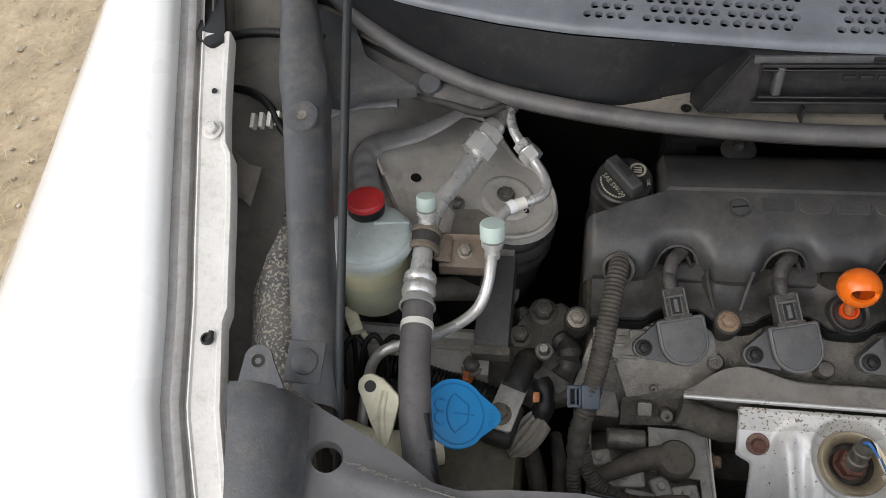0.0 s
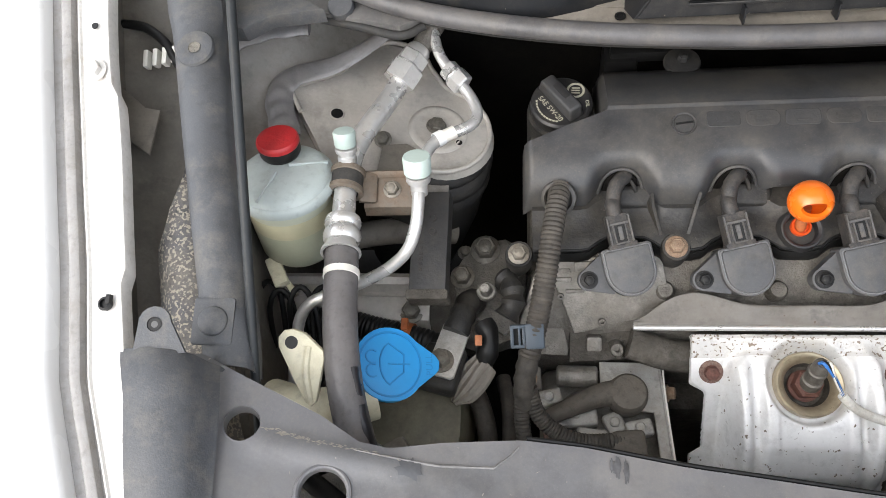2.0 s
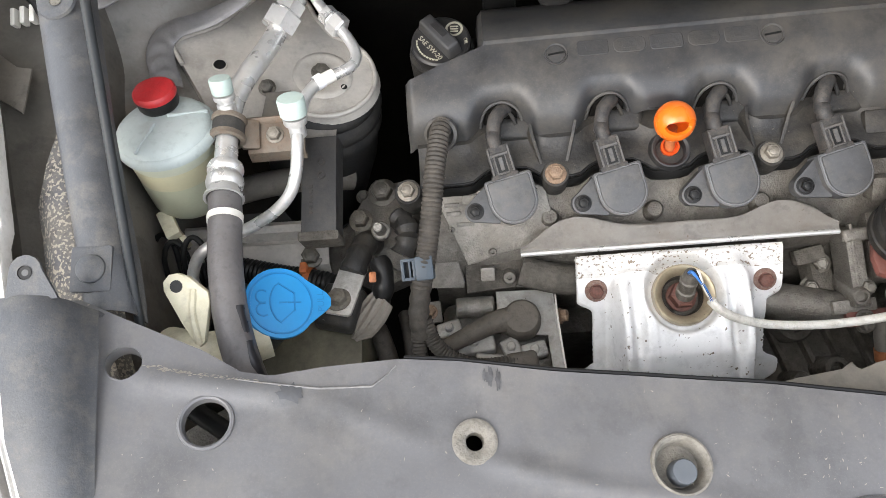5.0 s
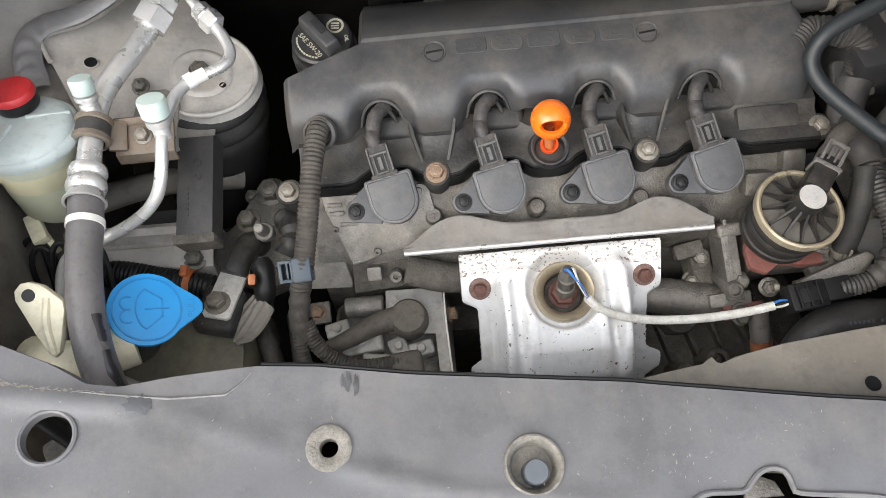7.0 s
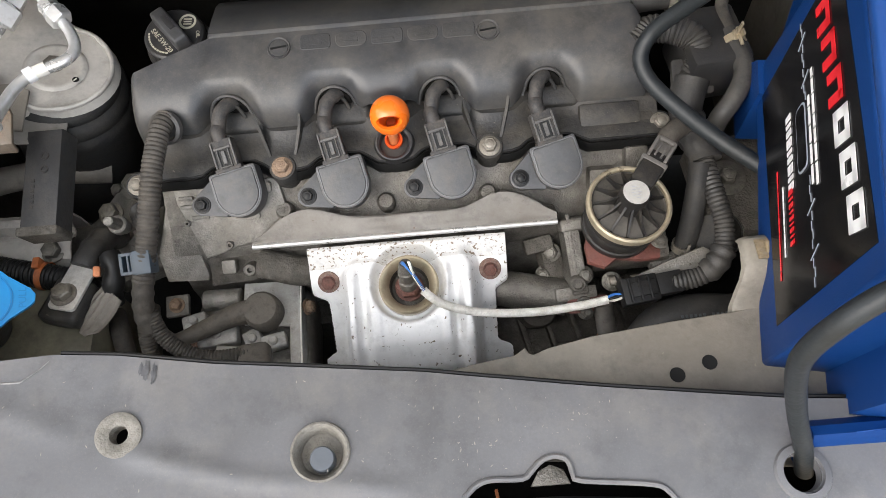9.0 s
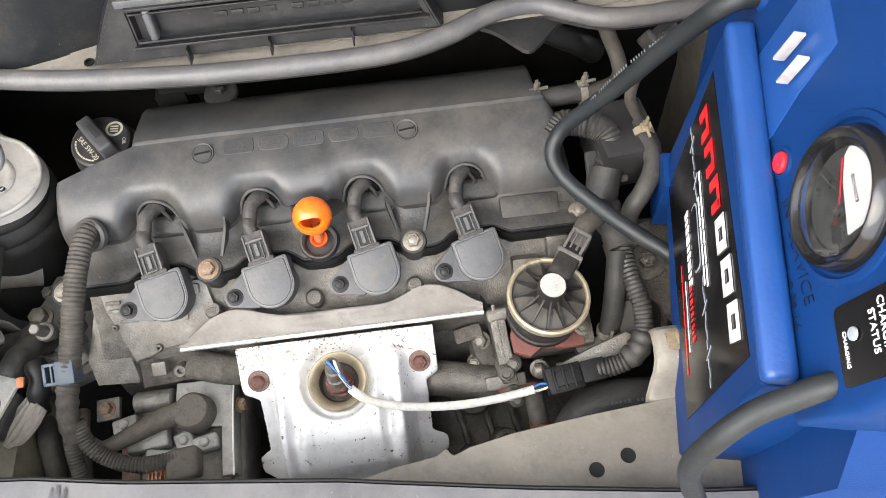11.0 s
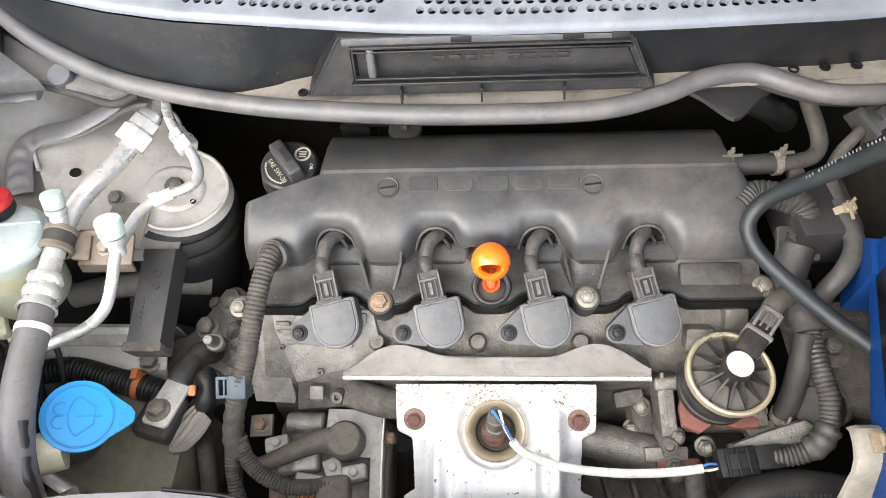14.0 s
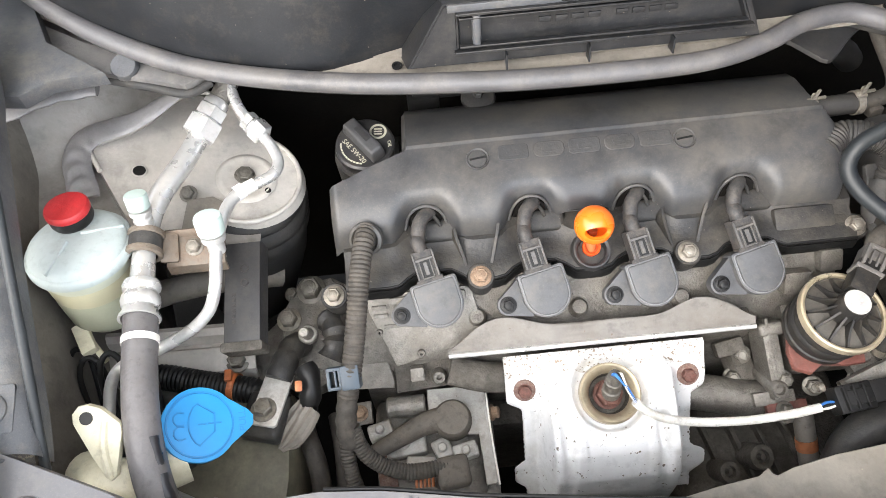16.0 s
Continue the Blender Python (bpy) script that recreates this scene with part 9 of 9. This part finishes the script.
part("taped_joint", bm, M_RUBBERDUST, loom2)
bm = bmesh.new()
tube(bm, [(0.550, 0.326, 0.850), (0.551, 0.308, 0.849), (0.553, 0.288, 0.846), (0.556, 0.268, 0.840), (0.553, 0.248, 0.832), (0.542, 0.235, 0.824), (0.528, 0.231, 0.818), (0.512, 0.230, 0.815)], ribs(0.0070, 0.0036, 0.0011), 16, 0.0009)
part("conduit", bm, M_RUBBERDUST, loom2)
bm = bmesh.new()
tube(bm, [(0.554, 0.249, 0.833), (0.546, 0.238, 0.827), (0.538, 0.234, 0.822)], lambda s: 0.0098 + 0.0008 * math.sin(s * 700), 12, 0.002)
part("tape", bm, M_RUBBERDUST, loom2, "rough cloth tape")

lower2 = thing("bypass_hose", (0.54, 0.28, 0.80), "short black rubber hose with a spring clamp", "hose")
bm = bmesh.new()
tube(bm, [(0.545, 0.318, 0.852), (0.541, 0.30, 0.842), (0.538, 0.282, 0.820), (0.535, 0.268, 0.797), (0.533, 0.26, 0.785)], 0.0092, 16)
part("hose", bm, M_RUBBER, lower2)
clamp(lower2, (0.535, 0.269, 0.799), (0.1, 0.5, 1), 0.0095)
bm = bmesh.new()
lathe(bm, [(0.017, -0.022), (0.017, -0.012), (0.0178, -0.012), (0.0178, -0.004), (0.017, -0.004), (0.017, 0.012), (0, 0.012)], aim((0.562, 0.272, 0.812), (-0.7, -0.3, 0.6)), 24)
part("outlet", bm, M_RUBBER, lower2, "banded black outlet")
bm = bmesh.new()
lathe(bm, [(0.0180, -0.0115), (0.0183, -0.0115), (0.0183, -0.005), (0.0180, -0.005)], aim((0.562, 0.272, 0.812), (-0.7, -0.3, 0.6)), 24)
part("steel_band", bm, M_ZINC, lower2)

rad = thing("radiator_hose", (0.53, 0.21, 0.80), "thick dusty black radiator hose", "hose")
bm = bmesh.new()
tube(bm, [(0.485, 0.175, 0.745), (0.492, 0.195, 0.770), (0.508, 0.207, 0.785), (0.53, 0.210, 0.790), (0.56, 0.208, 0.790), (0.60, 0.20, 0.79)], 0.0175, 20)
part("hose", bm, M_RUBBERDUST, rad)
bm = bmesh.new()
for k in range(11):
    if k != 6:
        box(bm, aim((0.517 + 0.0036 * k, 0.2035, 0.8068), (0, -0.15, 1)), (0.0020, 0.0026, 0.0003))
part("fine_print", bm, M_CABLEPRINT, rad, "bars of unreadable print")

silv = thing("cast_bracket", (0.53, 0.245, 0.80), "pale cast aluminium bracket behind the sensor plug", "bracket")
bm = bmesh.new()
prism(bm, [(-0.032, -0.006), (0.022, -0.004), (0.036, 0.006), (0.030, 0.012), (0.0, 0.010), (-0.034, 0.006)], -0.004, 0.004, aim((0.518, 0.244, 0.806), (0, -0.35, 1), (1, 0.25, 0)), 0.002)
part("arm", bm, M_CASTLIGHT, silv)

mount2 = thing("gearbox_mount", (0.58, 0.32, 0.78), "grimy black mount bracket with a large washered bolt", "engine mount")
bm = bmesh.new()
prism(bm, [(-0.03, -0.05), (0.05, -0.06), (0.07, 0.02), (0.02, 0.045), (-0.035, 0.03)], -0.02, 0.0, Matrix.Translation((0.583, 0.322, 0.822)), 0.004)
part("bracket", bm, M_CASTDARK, mount2)
bm = bmesh.new()
hexhead(bm, aim((0.5755, 0.319, 0.823), (0, -0.1, 1)), 0.013, 0.008, 0.0165)
part("bolt", bm, M_DARKBOLT, mount2)

# ---- gearbox casing deep in the gap between exhaust and radiator hose ----
gear = thing("gearbox_casing", (0.45, 0.22, 0.60), "dark grimy gearbox casing deep in the bay", "gearbox")
bm = bmesh.new()
box(bm, Matrix.Translation((0.455, 0.225, 0.655)), (0.17, 0.15, 0.09), 0.02, 3)
part("case", bm, M_CASTDARK, gear)
for x in (0.40, 0.425, 0.45, 0.475, 0.50):
    bm = bmesh.new()
    box(bm, Matrix.Translation((x, 0.225, 0.700)) @ Matrix.Rotation(0.2, 4, "Z"), (0.005, 0.13, 0.018), 0.002)
    part("rib", bm, M_CASTDARK, gear)
for x, y, r in ((0.412, 0.252, 0.019), (0.437, 0.205, 0.012), (0.405, 0.195, 0.010)):
    bm = bmesh.new()
    lathe(bm, [(r, -0.03), (r, 0.0), (r * 0.9, 0.003), (r * 0.55, 0.003), (r * 0.5, -0.003), (r * 0.25, -0.003), (r * 0.2, 0.004), (0, 0.004)], aim((x, y, 0.722), (0.1, -0.3, 1)), 28)
    part("boss", bm, M_CASTDARK, gear)
for x, y, z in ((0.425, 0.285, 0.775), (0.418, 0.270, 0.760), (0.512, 0.250, 0.785), (0.470, 0.246, 0.790)):
    bm = bmesh.new()
    hexhead(bm, aim((x, y, z), (-0.3, -0.5, 1)), 0.011, 0.009, 0.0085)
    part("bolt", bm, M_DARKBOLT, gear)
bm = bmesh.new()
box(bm, aim((0.413, 0.290, 0.782), (0, -0.4, 1), (1, 0.2, 0)), (0.026, 0.014, 0.012), 0.003)
box(bm, aim((0.425, 0.278, 0.762), (0.2, -0.4, 1), (1, 0.2, 0)), (0.02, 0.03, 0.02), 0.004)
part("lug", bm, M_CASTDARK, gear)
# hose clamps and a pale elbow behind the plug
clips = thing("hose_clip_pair", (0.475, 0.24, 0.80), "two bright steel loop clips behind the sensor plug", "clip")
for x in (0.466, 0.484):
    bm = bmesh.new()
    lathe(bm, [(0.0034, -0.0022), (0.0040, -0.0022), (0.0040, 0.0022), (0.0034, 0.0022), (0.0034, -0.0022)], aim((x, 0.2385, 0.809), (1, 0.12, 0.1), (0, 0, 1)), 20)
    part("loop", bm, M_ZINC, clips)

# dirty inner panel at the far right, behind the jump starter
bm = bmesh.new()
rows = []
for i in range(12):
    y = 0.18 + 0.035 * i
    rows.append([(0.690, y, 0.60), (0.680, y, 0.80), (0.666, y, 0.88), (0.662, y, 0.905), (0.670, y, 0.918), (0.70, y, 0.925), (0.76, y, 0.93), (0.84, y, 0.935)])
sheet(bm, rows, 0.003)
# colour also carries the shade behind the jump starter
single("inner_apron_right", bm, M_INNER, "dirty beige inner wing panel behind the jump starter", "car panel", kind="structure")
bm = bmesh.new()
tube(bm, [(0.30, 0.535, 0.90), (0.40, 0.545, 0.92), (0.48, 0.53, 0.925), (0.54, 0.52, 0.90), (0.57, 0.53, 0.87)], 0.012, 14)
single("heater_hose", bm, M_BLACK, "black heater hose in the dark behind the engine", "hose")
bm = bmesh.new()
box(bm, Matrix.Translation((0.165, 0.535, 0.86)), (0.03, 0.03, 0.05), 0.004)
box(bm, Matrix.Translation((0.185, 0.53, 0.885)), (0.06, 0.012, 0.012), 0.003)
single("sensor_block", bm, M_BLACK, "black plastic block behind the engine cover", "sensor")
bm = bmesh.new()
prism(bm, round_off([(0.448, 0.490), (0.463, 0.482), (0.476, 0.466), (0.485, 0.4555), (0.493, 0.4575), (0.513, 0.479), (0.530, 0.492), (0.50, 0.52), (0.46, 0.52)], 1), 0.952, 0.956, None, 0.0015)
single("cowl_bracket", bm, M_CAPBLACK, "dark curved bracket hanging under the weatherstrip", "bracket")

# ---- open bonnet above, out of sight, which shades the bay ----
bonnet = thing("bonnet", (0.35, 0.74, 1.07), "raised white bonnet held open above the bay", "bonnet")
bm = bmesh.new()
rows = []
for i in range(9):
    s = i / 8
    y, z = 0.76 - 0.60 * s, 1.10 + 0.78 * s - 0.06 * s * s
    rows.append([(x, y - 0.02 * math.cos((x - 0.42) * 2.2), z + 0.03 * math.cos((x - 0.42) * 2.2)) for x in (-0.28, -0.1, 0.07, 0.25, 0.42, 0.6, 0.78, 0.95, 1.12)])
sheet(bm, rows, 0.012)
part("panel", bm, M_TAUPE, bonnet)
